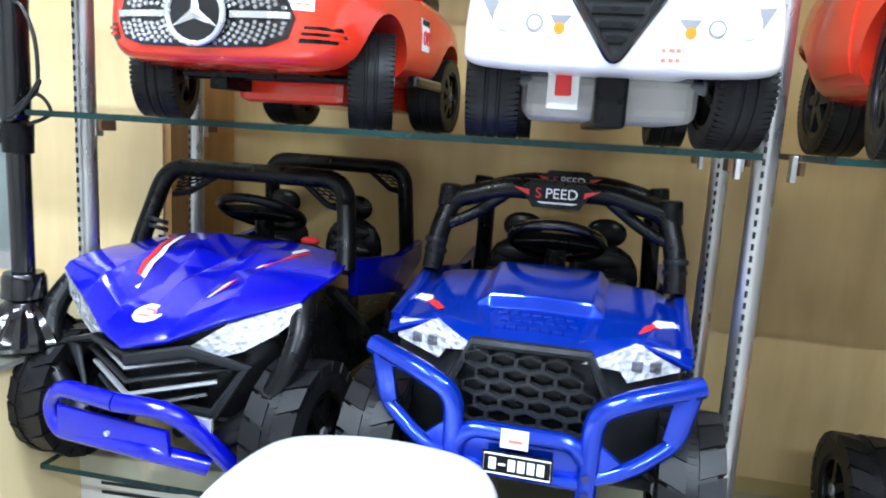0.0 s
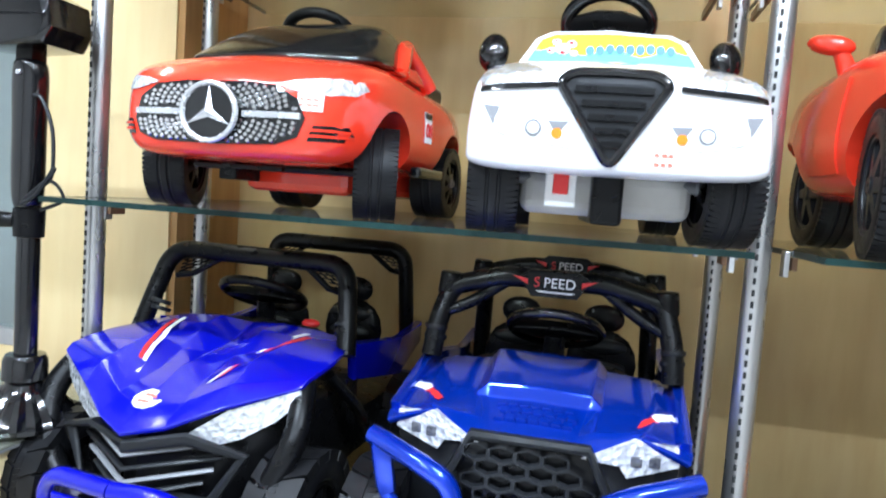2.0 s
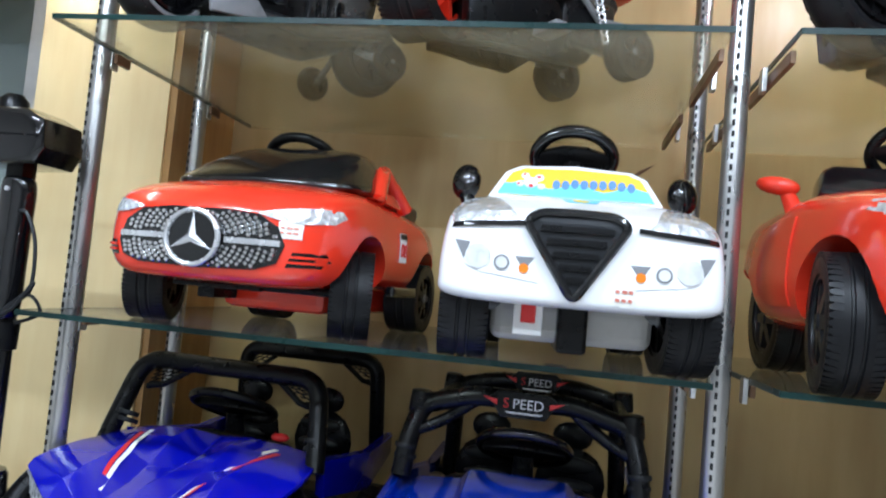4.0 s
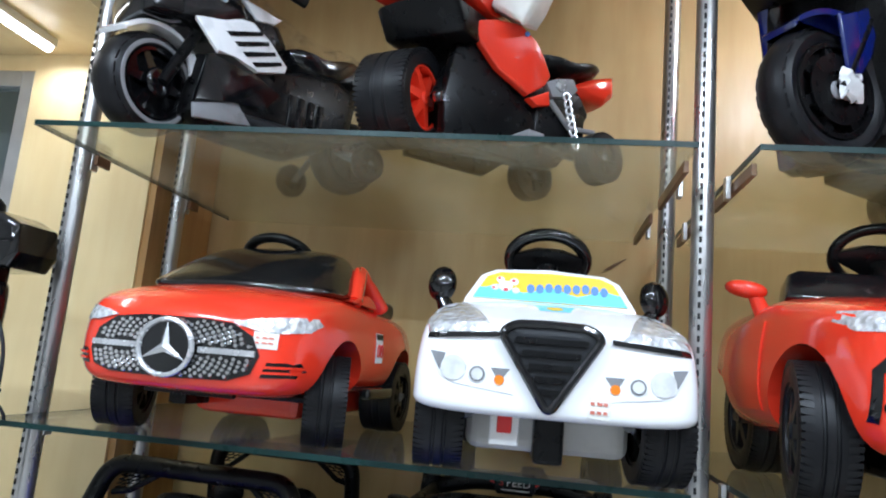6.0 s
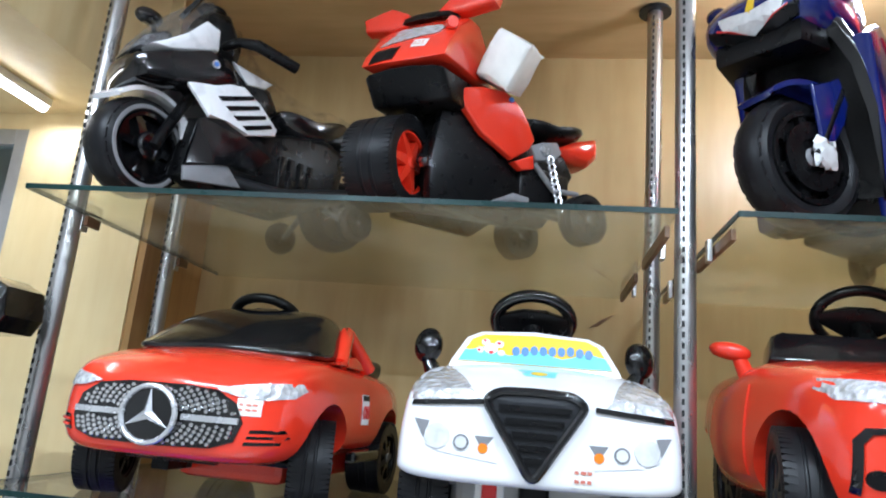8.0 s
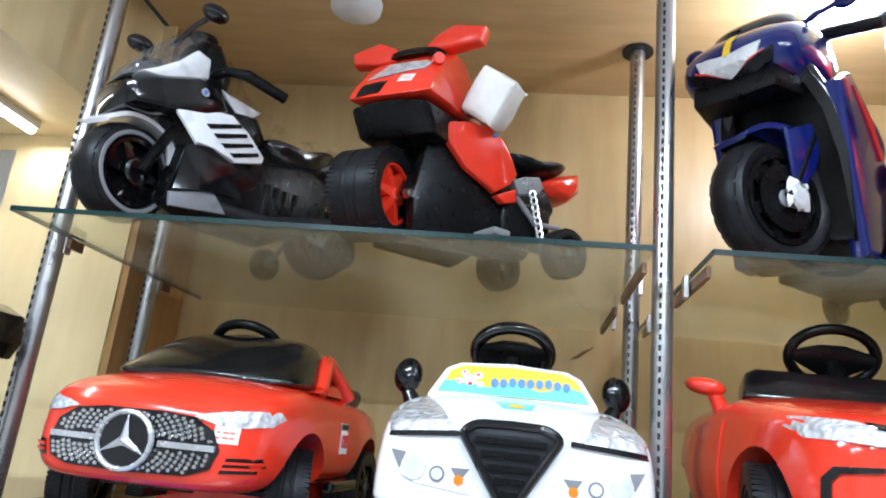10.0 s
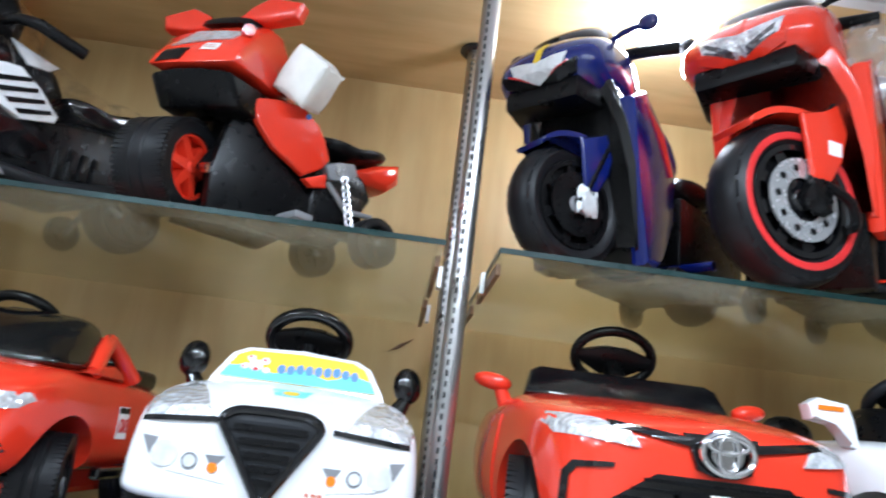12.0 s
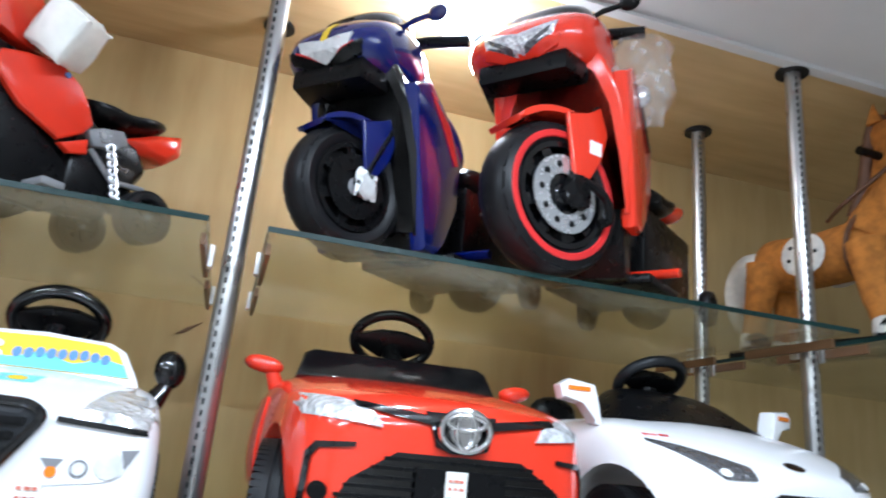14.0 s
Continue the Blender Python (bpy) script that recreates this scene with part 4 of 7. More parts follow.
# ---- white roadster ----
def white_roadster():
    t = thing("toy_car", "white ride-on roadster with smoked headlights and orange mirror lamps", "toy car", pose(1.577, 1.62, S2, 0, 0, 9), "ride-on cars on the glass shelf")
    st = [(-0.48, 0.16, 0.14, 0.285), (-0.455, 0.26, 0.12, 0.305), (-0.4, 0.33, 0.115, 0.335), (-0.28, 0.355, 0.115, 0.39), (-0.12, 0.34, 0.12, 0.42), (0.1, 0.33, 0.12, 0.41), (0.35, 0.32, 0.13, 0.41), (0.46, 0.24, 0.16, 0.37)]
    body, tr = car_shell(t, st, [(-0.225, 0.12, 0.175), (0.3, 0.12, 0.172)], M_WHITE, "glossy white moulded body")
    part("grille", drape(tr, xz([(-0.14, 0.24), (-0.1, 0.262), (0.1, 0.262), (0.14, 0.24), (0.12, 0.17), (-0.12, 0.17)]), lift=0.001, thick=0.004), M_GLOSS, body, "black oval grille")
    part("badge", drape(tr, xz(ellipse(0.0, 0.24, 0.03, 0.017, 16)), lift=0.006, thick=0.004), M_CHROME, body)
    part("bonnet_badge", drape(tr, xz(ellipse(0, 0.322, 0.03, 0.009, 16)), lift=0.001, thick=0.002), M_GLOSS, body, "small dark oval bonnet badge")
    for s in (1, -1):
        def sd(pts):
            return xz([(s * a, b) for a, b in pts])
        lm = part("headlight", drape(tr, sd([(0.325, 0.362), (0.25, 0.342), (0.15, 0.312), (0.155, 0.285), (0.23, 0.282), (0.27, 0.312)]), lift=0.0, thick=0.004), M_DARKLENS, body, "smoked headlight")
        part("lamp_dot", drape(tr, sd(ellipse(0.225, 0.296, 0.011, 0.008, 12)), lift=0.004, thick=0.003), M_STICKWHITE, lm)
        mr = part("mirror", plate([(-0.05, 0.03), (0.03, 0.04), (0.06, 0.02), (0.05, -0.02), (-0.02, -0.02), (-0.05, -0.08), (-0.08, -0.09), (-0.06, -0.01)] if s > 0 else [(0.05, 0.03), (-0.03, 0.04), (-0.06, 0.02), (-0.05, -0.02), (0.02, -0.02), (0.05, -0.08), (0.08, -0.09), (0.06, -0.01)], -0.03, 0.02, "Y", 0.008), M_WHITE, body, "white door mirror", 40, pose(s * 0.36, -0.1, 0.455, 0, 0, s * 12) @ Matrix.Diagonal((0.85, 1, 0.85, 1)))
        part("indicator", box(-0.035, 0.035, -0.033, -0.029, 0.006, 0.02, 0.001), M_AMBER, mr, "orange mirror lamp")
        wheel(t, s * 0.3, -0.225, 0.125, 0.1, "rib", M_CHROME, 7, -4)
        wheel(t, s * 0.255, 0.3, 0.125, 0.1, "rib", M_CHROME, 7)
    bars(body, tr, -0.3, -0.25, 0.36, 0.372, 1, 4, M_STICKRED, (0, -1, 0), "print")
    ws = loft([[(x * k, yy, z) for x, z in ((-0.25, 0.38), (-0.24, 0.41), (-0.19, 0.4 + hh), (-0.08, 0.41 + hh), (0.08, 0.41 + hh), (0.19, 0.4 + hh), (0.24, 0.41), (0.25, 0.38))] for yy, k, hh in ((-0.2, 0.86, 0.0), (-0.17, 0.98, 0.02), (-0.1, 1.0, 0.07), (-0.02, 0.98, 0.1), (0.06, 0.95, 0.1))], 2)
    part("windscreen", ws, M_BLACK, t, "matt black cockpit cowl", 60)
    steering_wheel(t, (-0.02, 0.0, 0.535), 0.1, 55, M_GREY, 0.016)
    part("seat_back", smoothed(box(-0.27, -0.07, 0.22, 0.3, 0.36, 0.49), 2), M_BLACK, t, "", 60)
    part("chassis", box(-0.2, 0.2, -0.4, 0.4, 0.06, 0.14, 0.02), M_BLACK, t, "black underbody")
    part("axle", cyl((-0.24, -0.225, 0.125), (0.24, -0.225, 0.125), 0.012), M_BLACK, t)
    return t


red_convertible()
white_car()
red_hatchback()
white_roadster()


# ---- off-road buggies ----
def hood_shell(rows, thick=0.014):
    """Facetted bonnet skin from half rows (x, y, z), mirrored and given thickness."""
    bm = bmesh.new()
    grid = []
    for r in rows:
        full = [(-x, y, z) for x, y, z in r[:0:-1]] + list(r)
        grid.append([bm.verts.new(p) for p in full])
    for A, B in zip(grid, grid[1:]):
        for k in range(len(A) - 1):
            bm.faces.new((A[k], A[k + 1], B[k + 1], B[k]))
    bmesh.ops.recalc_face_normals(bm, faces=bm.faces)
    if sum(f.normal.z for f in bm.faces) < 0:
        bmesh.ops.reverse_faces(bm, faces=bm.faces)
    bmesh.ops.solidify(bm, geom=bm.faces[:], thickness=thick)
    bmesh.ops.bevel(bm, geom=[e for e in bm.edges if len(e.link_faces) == 2 and e.calc_face_angle(0) > radians(9)], offset=0.004, segments=2, profile=0.5, affect="EDGES")
    return bm


def buggy_seat(t, x, y, z):
    s = part("seat", smoothed(box(x - 0.12, x + 0.12, y, y + 0.07, z, z + 0.24), 2), M_BLACK, t, "black moulded seat back", 60)
    for k in range(3):
        part("seat_pad", smoothed(box(x - 0.085, x + 0.085, y - 0.02, y + 0.02, z + 0.03 + k * 0.06, z + 0.085 + k * 0.06), 2), M_GREY, s, "", 60)
    part("headrest", smoothed(box(x - 0.07, x + 0.07, y + 0.02, y + 0.07, z + 0.2, z + 0.3), 2), M_BLACK, s, "", 60)
    return s


def gusset(parent, a, b, c, mat=None):
    """Corner mesh panel of a roll bar: tube frame with a few crossing wires. a: on the post, b: on the crossbar, c: the corner."""
    a, b, c = Vector(a), Vector(b), Vector(c)
    mid = (a + b) / 2 + (a + b - 2 * c) * 0.12
    g = part("corner_guard", tube([a, a + (mid - a) * 0.4 + (b - c) * 0.15, b], 0.009, 8), M_BLACK, parent, "black corner guard with mesh", 40)
    bm = bmesh.new()
    for k in range(1, 6):
        u = k / 6
        p, q = c + (a - c) * u, c + (b - c) * u
        tube([p, (p + q) / 2 + (b - c).normalized() * 0.004, q], 0.0022, 5, bm=bm)
        p2, q2 = c + (a - c) * u, b + (a - b) * u * 0.9
        tube([p2, q2], 0.0022, 5, bm=bm)
    part("mesh", bm, M_BLACK, g, "fine black mesh")
    return g


def chassis_common(t, wb_front, wb_rear, track, r=0.17, w=0.118):
    for s in (1, -1):
        wheel(t, s * track, wb_front, r, w, "lug", M_BLACK, 6, 0)
        wheel(t, s * track, wb_rear, r, w, "lug", M_BLACK, 6)
        part("wishbone", tube([(s * 0.12, wb_front + 0.03, 0.26), (s * (track - 0.05), wb_front, 0.18)], 0.015, 8), M_BLACK, t, "", 40)
        sp = [(s * (track - 0.1) + 0.02 * math.cos(k * 0.9), wb_front + 0.05 + 0.02 * math.sin(k * 0.9), 0.2 + 0.2 * k / 50) for k in range(50)]
        part("coil_spring", tube(sp, 0.0035, 6), M_BLACK, t, "", 40)
    part("floor_pan", box(-0.27, 0.27, -0.3, 0.52, 0.16, 0.3, 0.03), M_BLACK, t, "black moulded floor pan", 40)
    part("axle", cyl((-track, wb_front, r), (track, wb_front, r), 0.014), M_BLACK, t)
    part("axle", cyl((-track, wb_rear, r), (track, wb_rear, r), 0.014), M_BLACK, t)


def blue_buggy():
    t = thing("toy_buggy", "deep blue ride-on off-road buggy with a black roll cage", "toy buggy", pose(-0.89, 1.80, S1 + 0.001, 0, 0, -5), "off-road buggies on the low shelf")
    chassis_common(t, -0.36, 0.42, 0.325)
    rows = [[(0, -0.06, 0.548), (0.1, -0.06, 0.555), (0.2, -0.05, 0.545), (0.31, -0.03, 0.525)],
            [(0, -0.15, 0.512), (0.09, -0.15, 0.549), (0.19, -0.14, 0.539), (0.315, -0.12, 0.52)],
            [(0, -0.25, 0.497), (0.075, -0.26, 0.5), (0.18, -0.24, 0.528), (0.335, -0.22, 0.515)],
            [(0, -0.36, 0.486), (0.07, -0.34, 0.472), (0.17, -0.335, 0.515), (0.338, -0.3, 0.508)],
            [(0, -0.5, 0.425), (0.085, -0.465, 0.437), (0.185, -0.42, 0.485), (0.335, -0.355, 0.5)],
            [(0, -0.565, 0.385), (0.085, -0.525, 0.398), (0.185, -0.465, 0.44), (0.33, -0.38, 0.485)]]
    hood = part("bonnet", hood_shell(rows), M_BLUE, t, "deep blue facetted bonnet", 12)
    tr = tree_of(hood)
    up = (0, 0, 1)
    for s in (1, -1):
        a = [(s * 0.095, -0.395, 0.7), (s * 0.105, -0.395, 0.7), (s * 0.2, -0.1, 0.7), (s * 0.185, -0.1, 0.7)]
        st = part("stripe", drape(tr, a, up, 0.001, 0.0008), M_STICKWHITE, hood, "white and red bonnet stripe")
        b = [(s * 0.109, -0.385, 0.7), (s * 0.125, -0.37, 0.7), (s * 0.216, -0.12, 0.7), (s * 0.202, -0.12, 0.7)]
        part("stripe_red", drape(tr, b, up, 0.001, 0.0008), M_STICKRED, st)
        part("side_panel", plate([(-0.06, 0.53), (0.3, 0.47), (0.5, 0.5), (0.5, 0.43), (0.3, 0.36), (-0.04, 0.42)], s * 0.285, s * 0.315, "X", 0.008), M_BLUE, t, "deep blue side panel", 30)
        tu = tube(rounded([(s * 0.31, -0.33, 0.48), (s * 0.345, -0.41, 0.39), (s * 0.29, -0.46, 0.25), (s * 0.19, -0.48, 0.17), (s * 0.13, -0.42, 0.12)], 0.06), 0.029, 12)
        part("side_tube", tu, M_BLACK, t, "black front side tube", 40)
        part("arch_guard", tube(rounded([(s * 0.31, -0.2, 0.47), (s * 0.36, -0.16, 0.4), (s * 0.36, 0.0, 0.25), (s * 0.33, 0.12, 0.18)], 0.08), 0.03, 10, flat=0.5), M_BLACK, t, "", 40)
    # front face
    nose = part("front_panel", plate([(-0.32, -0.31), (-0.18, -0.43), (0, -0.5), (0.18, -0.43), (0.32, -0.31), (0.3, 0.0), (-0.3, 0.0)], 0.2, 0.425, "Z", 0.01), M_BLACK, t, "black moulded front panel", 30)
    for s in (1, -1):
        q = [(s * 0.115, 0.378), (s * 0.185, 0.428), (s * 0.325, 0.478), (s * 0.335, 0.457), (s * 0.28, 0.405), (s * 0.215, 0.365), (s * 0.15, 0.345)]
        outl = [(x, -0.535 + 0.48 * abs(x), z) for x, z in q]
        bm = bmesh.new()
        f0 = [bm.verts.new(Vector(p)) for p in outl]
        f1 = [bm.verts.new(Vector(p) + Vector((0, 0.06, 0))) for p in outl]
        bm.faces.new(f0)
        bm.faces.new(f1[::-1])
        for i in range(len(f0)):
            bm.faces.new((f0[i], f1[i], f1[(i + 1) % len(f0)], f0[(i + 1) % len(f0)]))
        part("headlight", bm, M_LENS, t, "white clear headlight")
    frame_pts = [(-0.12, 0.37), (-0.235, 0.335), (-0.17, 0.225), (0.17, 0.225), (0.235, 0.335), (0.12, 0.37), (0, 0.35)]
    fr = part("grille_frame", tube([(x, -0.545 + 0.4 * abs(x), z) for x, z in frame_pts], 0.016, 8, True, flat=0.7), M_GREY, nose, "dark grey grille frame", 40)
    for k, zz in enumerate((0.335, 0.305, 0.275, 0.245)):
        hw = 0.185 - 0.02 * abs(k - 1)
        part("grille_slat", tube([(-hw, -0.515 + 0.36 * hw, zz + 0.02), (0, -0.545, zz - 0.005), (hw, -0.515 + 0.36 * hw, zz + 0.02)], 0.0085, 6, flat=0.6), M_GREY if k % 2 else M_MID, nose, "", 40)
    # blue bumper loop with its plate
    lp = rounded([(0, -0.575, 0.262), (-0.17, -0.555, 0.262), (-0.215, -0.54, 0.21), (-0.19, -0.545, 0.155), (0.1, -0.565, 0.16), (0.2, -0.5, 0.115), (0.23, -0.47, 0.1)], 0.05)
    rp = rounded([(0, -0.575, 0.262), (0.13, -0.56, 0.26), (0.19, -0.515, 0.18), (0.23, -0.47, 0.1)], 0.07)
    bm = tube(lp[:-6], 0.021, 12)
    tube(rp, 0.021, 12, bm=bm)
    bp = part("bumper", bm, M_BLUE, t, "blue tubular front bumper", 40)
    part("bumper_plate", plate([(-0.17, 0.225), (0.12, 0.215), (0.13, 0.145), (-0.17, 0.15)], -0.57, -0.555, "Y", 0.006), M_BLUE, bp, "", 30)
    part("bolt", cyl((-0.03, -0.576, 0.185), (-0.03, -0.568, 0.185), 0.006, segs=12), M_SILVER, bp)
    for s in (1, -1):
        part("foil_plate", box(s * 0.16 - 0.035, s * 0.16 + 0.035, -0.52, -0.51, 0.2, 0.235, 0.002), M_SILVER, t, "silver foil plate")
        part("bumper_arm", tube([(s * 0.12, -0.53, 0.2), (s * 0.12, -0.36, 0.22)], 0.016, 8), M_BLACK, t, "", 40)
    price = part("bonnet_badge", drape(tr, [(0.035 * math.cos(a), -0.475 + 0.03 * math.sin(a), 0.7) for a in (2 * math.pi * k / 10 for k in range(10))], up, 0.001, 0.001), M_STICKWHITE, hood, "white bonnet sticker with red print")
    part("print", drape(tr, [(-0.018, -0.49, 0.7), (0.012, -0.49, 0.7), (0.012, -0.482, 0.7), (-0.018, -0.482, 0.7)], up, 0.0025, 0.0006), M_REDINK, price)
    part("print", drape(tr, [(-0.012, -0.47, 0.7), (0.018, -0.47, 0.7), (0.018, -0.462, 0.7), (-0.012, -0.462, 0.7)], up, 0.0025, 0.0006), M_REDINK, price)
    # roll cage
    front = rounded([(-0.335, -0.11, 0.50), (-0.32, -0.08, 0.59), (-0.295, -0.03, 0.728), (0.265, -0.03, 0.728), (0.295, -0.08, 0.59), (0.31, -0.11, 0.50)], 0.065, 7)
    hoop = part("front_hoop", tube(front, 0.026, 14), M_BLACK, t, "black plastic front roll hoop", 40)
    rear = rounded([(-0.26, 0.5, 0.42), (-0.25, 0.46, 0.742), (0.25, 0.46, 0.742), (0.26, 0.5, 0.42)], 0.065, 7)
    hoop2 = part("rear_hoop", tube(rear, 0.026, 14), M_BLACK, t, "black plastic rear roll hoop", 40)
    for s in (1, -1):
        gusset(hoop, (s * 0.268, -0.045, 0.65), (s * 0.13, -0.02, 0.716), (s * 0.252, -0.025, 0.716))
        gusset(hoop2, (s * 0.25, 0.46, 0.66), (s * 0.12, 0.46, 0.73), (s * 0.245, 0.46, 0.73))
        for zz in (0.56, 0.58):
            part("hoop_collar", lathe([(0, 0.028), (0.006, 0.0295), (0.012, 0.028)], 20, "Z"), M_GREY, hoop, "", 40, pose(s * 0.292, -0.085, zz - 0.01, -18, s * -8, 0))
    buggy_seat(t, 0.13, 0.3, 0.36)
    buggy_seat(t, -0.13, 0.3, 0.36)
    part("dash", smoothed(box(-0.29, 0.29, -0.06, 0.04, 0.46, 0.56), 1), M_BLACK, t, "", 60)
    steering_wheel(t, (-0.05, 0.07, 0.605), 0.125, 62, M_BLACK, 0.014)
    part("red_button", smoothed(box(0.1, 0.17, 0.0, 0.05, 0.53, 0.56), 1), M_STICKRED, t, "", 60)
    return t


def hex_grille(cx, cz, hw, hh, y, rx=0.027, rz=0.019, depth=0.012):
    """Honeycomb of raised six-sided frames inside a rounded field."""
    bm = bmesh.new()
    row = 0
    z = cz - hh
    while z <= cz + hh + 1e-6:
        off = rx * 0.98 if row % 2 else 0.0
        x = cx - hw + off
        while x <= cx + hw + 1e-6:
            if abs(x - cx) / (hw * 1.12) + abs(z - cz) / (hh * 2.6) < 1.0:
                a0 = [(x + rx * c, z + rz * s) for c, s in ((-1, -0.5), (-0.0, -1.0), (1, -0.5), (1, 0.5), (0.0, 1.0), (-1, 0.5))]
                o = [bm.verts.new((px, y, pz)) for px, pz in a0]
                i_ = [bm.verts.new((x + (px - x) * 0.84, y, z + (pz - z) * 0.82)) for px, pz in a0]
                b_ = [bm.verts.new((x + (px - x) * 0.74, y + depth, z + (pz - z) * 0.7)) for px, pz in a0]
                for k in range(6):
                    j = (k + 1) % 6
                    bm.faces.new((o[k], o[j], i_[j], i_[k]))
                    bm.faces.new((i_[k], i_[j], b_[j], b_[k]))
            x += rx * 1.96
        z += rz * 1.52
        row += 1
    return bm


def metallic_buggy():
    t = thing("toy_buggy", "metallic blue ride-on off-road buggy with a honeycomb grille and bull bar", "toy buggy", pose(-0.066, 1.745, S1 + 0.001, 0, 0, -2), "off-road buggies on the low shelf")
    chassis_common(t, -0.33, 0.42, 0.322)
    rows = [[(0, -0.09, 0.57), (0.12, -0.09, 0.568), (0.14, -0.09, 0.544), (0.24, -0.09, 0.536), (0.285, -0.08, 0.516)],
            [(0, -0.2, 0.558), (0.115, -0.2, 0.554), (0.135, -0.2, 0.526), (0.24, -0.2, 0.524), (0.3, -0.19, 0.496)],
            [(0, -0.295, 0.538), (0.11, -0.295, 0.533), (0.135, -0.295, 0.511), (0.24, -0.285, 0.511), (0.31, -0.27, 0.481)],
            [(0, -0.305, 0.508), (0.105, -0.305, 0.504), (0.135, -0.31, 0.506), (0.24, -0.31, 0.506), (0.315, -0.3, 0.474)],
            [(0, -0.385, 0.476), (0.09, -0.385, 0.473), (0.12, -0.385, 0.486), (0.22, -0.375, 0.498), (0.315, -0.36, 0.461)],
            [(0, -0.425, 0.454), (0.085, -0.425, 0.454), (0.115, -0.425, 0.452), (0.21, -0.4, 0.491), (0.31, -0.385, 0.448)]]
    hood = part("bonnet", hood_shell(rows), M_METBLUE, t, "metallic blue bonnet with a raised centre", 12)
    tr = tree_of(hood)
    up = (0, 0, 1)
    bm = bmesh.new()
    for i in range(3):
        for k in range(7):
            x0 = -0.082 + k * 0.0235 + (0.008 if i % 2 else 0)
            y0 = -0.375 + i * 0.021
            drape(tr, [(x0, y0, 0.7), (x0 + 0.019, y0, 0.7), (x0 + 0.019, y0 + 0.014, 0.7), (x0, y0 + 0.014, 0.7)], up, 0.0, 0.009, 0.03, bm=bm)
    part("bonnet_vent", bm, M_METBLUE, hood, "raised vent blocks moulded in the bonnet")
    for s in (1, -1):
        rnd = random.Random(3)
        for nm, mt, u0, lb in (("decal", M_STICKRED, 0.0, "red and white slanted decal"), ("decal_light", M_STICKWHITE, 0.42, "")):
            bm = bmesh.new()
            for k in range(9):
                u = u0 + 0.06 * k
                x, y, h = s * (0.2 + 0.085 * u), -0.352 + 0.105 * u, 0.008 + rnd.uniform(0, 0.007)
                drape(tr, [(x + s * 0.005, y - h, 0.7), (x + s * 0.0115, y - h * 0.6, 0.7), (x + s * 0.004, y + h, 0.7), (x - s * 0.0035, y + h * 0.8, 0.7)], up, 0.001 + u0 * 0.003, 0.0008, 0.03, bm=bm)
            part(nm, bm, mt, hood, lb)
        part("side_panel", plate([(-0.09, 0.545), (0.3, 0.47), (0.5, 0.5), (0.5, 0.43), (0.3, 0.36), (-0.06, 0.42), (-0.36, 0.465), (-0.37, 0.485)], s * 0.285, s * 0.312, "X", 0.008), M_METBLUE, t, "metallic blue side panel", 30)
    nose = part("front_panel", plate([(-0.3, -0.31), (-0.2, -0.375), (-0.1, -0.41), (0.1, -0.41), (0.2, -0.375), (0.3, -0.31), (0.29, 0.0), (-0.29, 0.0)], 0.22, 0.455, "Z", 0.01), M_GREY, t, "dark grey front panel", 30)
    for s in (1, -1):
        q = [(s * 0.1, 0.445), (s * 0.2, 0.49), (s * 0.285, 0.475), (s * 0.288, 0.437), (s * 0.19, 0.41), (s * 0.175, 0.433)]
        outl = [(x, -0.455 + 0.27 * abs(x), z) for x, z in q]
        bm = bmesh.new()
        f0 = [bm.verts.new(Vector(p)) for p in outl]
        f1 = [bm.verts.new(Vector(p) + Vector((0, 0.07, 0))) for p in outl]
        bm.faces.new(f0)
        bm.faces.new(f1[::-1])
        for i in range(len(f0)):
            bm.faces.new((f0[i], f1[i], f1[(i + 1) % len(f0)], f0[(i + 1) % len(f0)]))
        lm = part("headlight", bm, M_LENS, t, "clear headlight with dark cells")
        for cx in (0.205, 0.24):
            xx = s * cx
            part("lamp_cell", box(xx - 0.012, xx + 0.012, -0.458 + 0.27 * cx, -0.44 + 0.27 * cx, 0.433, 0.455, 0.003), M_DARKLENS, lm)
        part("lamp_housing", plate([(s * 0.17, 0.445), (s * 0.19, 0.425), (s * 0.292, 0.452), (s * 0.292, 0.4), (s * 0.2, 0.375), (s * 0.15, 0.42)], -0.385 + 0.04, -0.30, "Y", 0.004), M_GREY, t, "grey lamp housing", 30)
    fr = [(-0.115, 0.462), (-0.155, 0.38), (-0.115, 0.285), (0.115, 0.285), (0.155, 0.38), (0.115, 0.462)]
    part("grille_frame", tube([(x, -0.44 + 0.1 * abs(x), z) for x, z in fr], 0.015, 8, True, flat=0.8), M_GREY, nose, "dark grey grille frame", 40)
    part("grille_back", plate(fr, -0.425, -0.41, "Y"), M_BLACK, nose)
    part("grille", hex_grille(0, 0.372, 0.13, 0.083, -0.447), M_GREY, nose, "dark grey honeycomb grille")
    # bull bar
    yb = -0.485
    bar = part("bull_bar", tube(rounded([(-0.13, yb, 0.268), (-0.1, yb, 0.305), (0.1, yb, 0.305), (0.13, yb, 0.268)], 0.03, 5), 0.018, 10), M_METBLUE, t, "metallic blue tubular bull bar", 40)
    for s in (1, -1):
        bm = tube(rounded([(s * 0.325, yb + 0.06, 0.428), (s * 0.2, yb, 0.405), (s * 0.135, yb, 0.37), (s * 0.13, yb, 0.16)], 0.06, 7), 0.021, 12)
        tube(rounded([(s * 0.315, yb + 0.06, 0.42), (s * 0.29, yb + 0.05, 0.315), (s * 0.21, yb + 0.01, 0.265), (s * 0.13, yb, 0.235)], 0.03, 5), 0.016, 10, bm=bm)
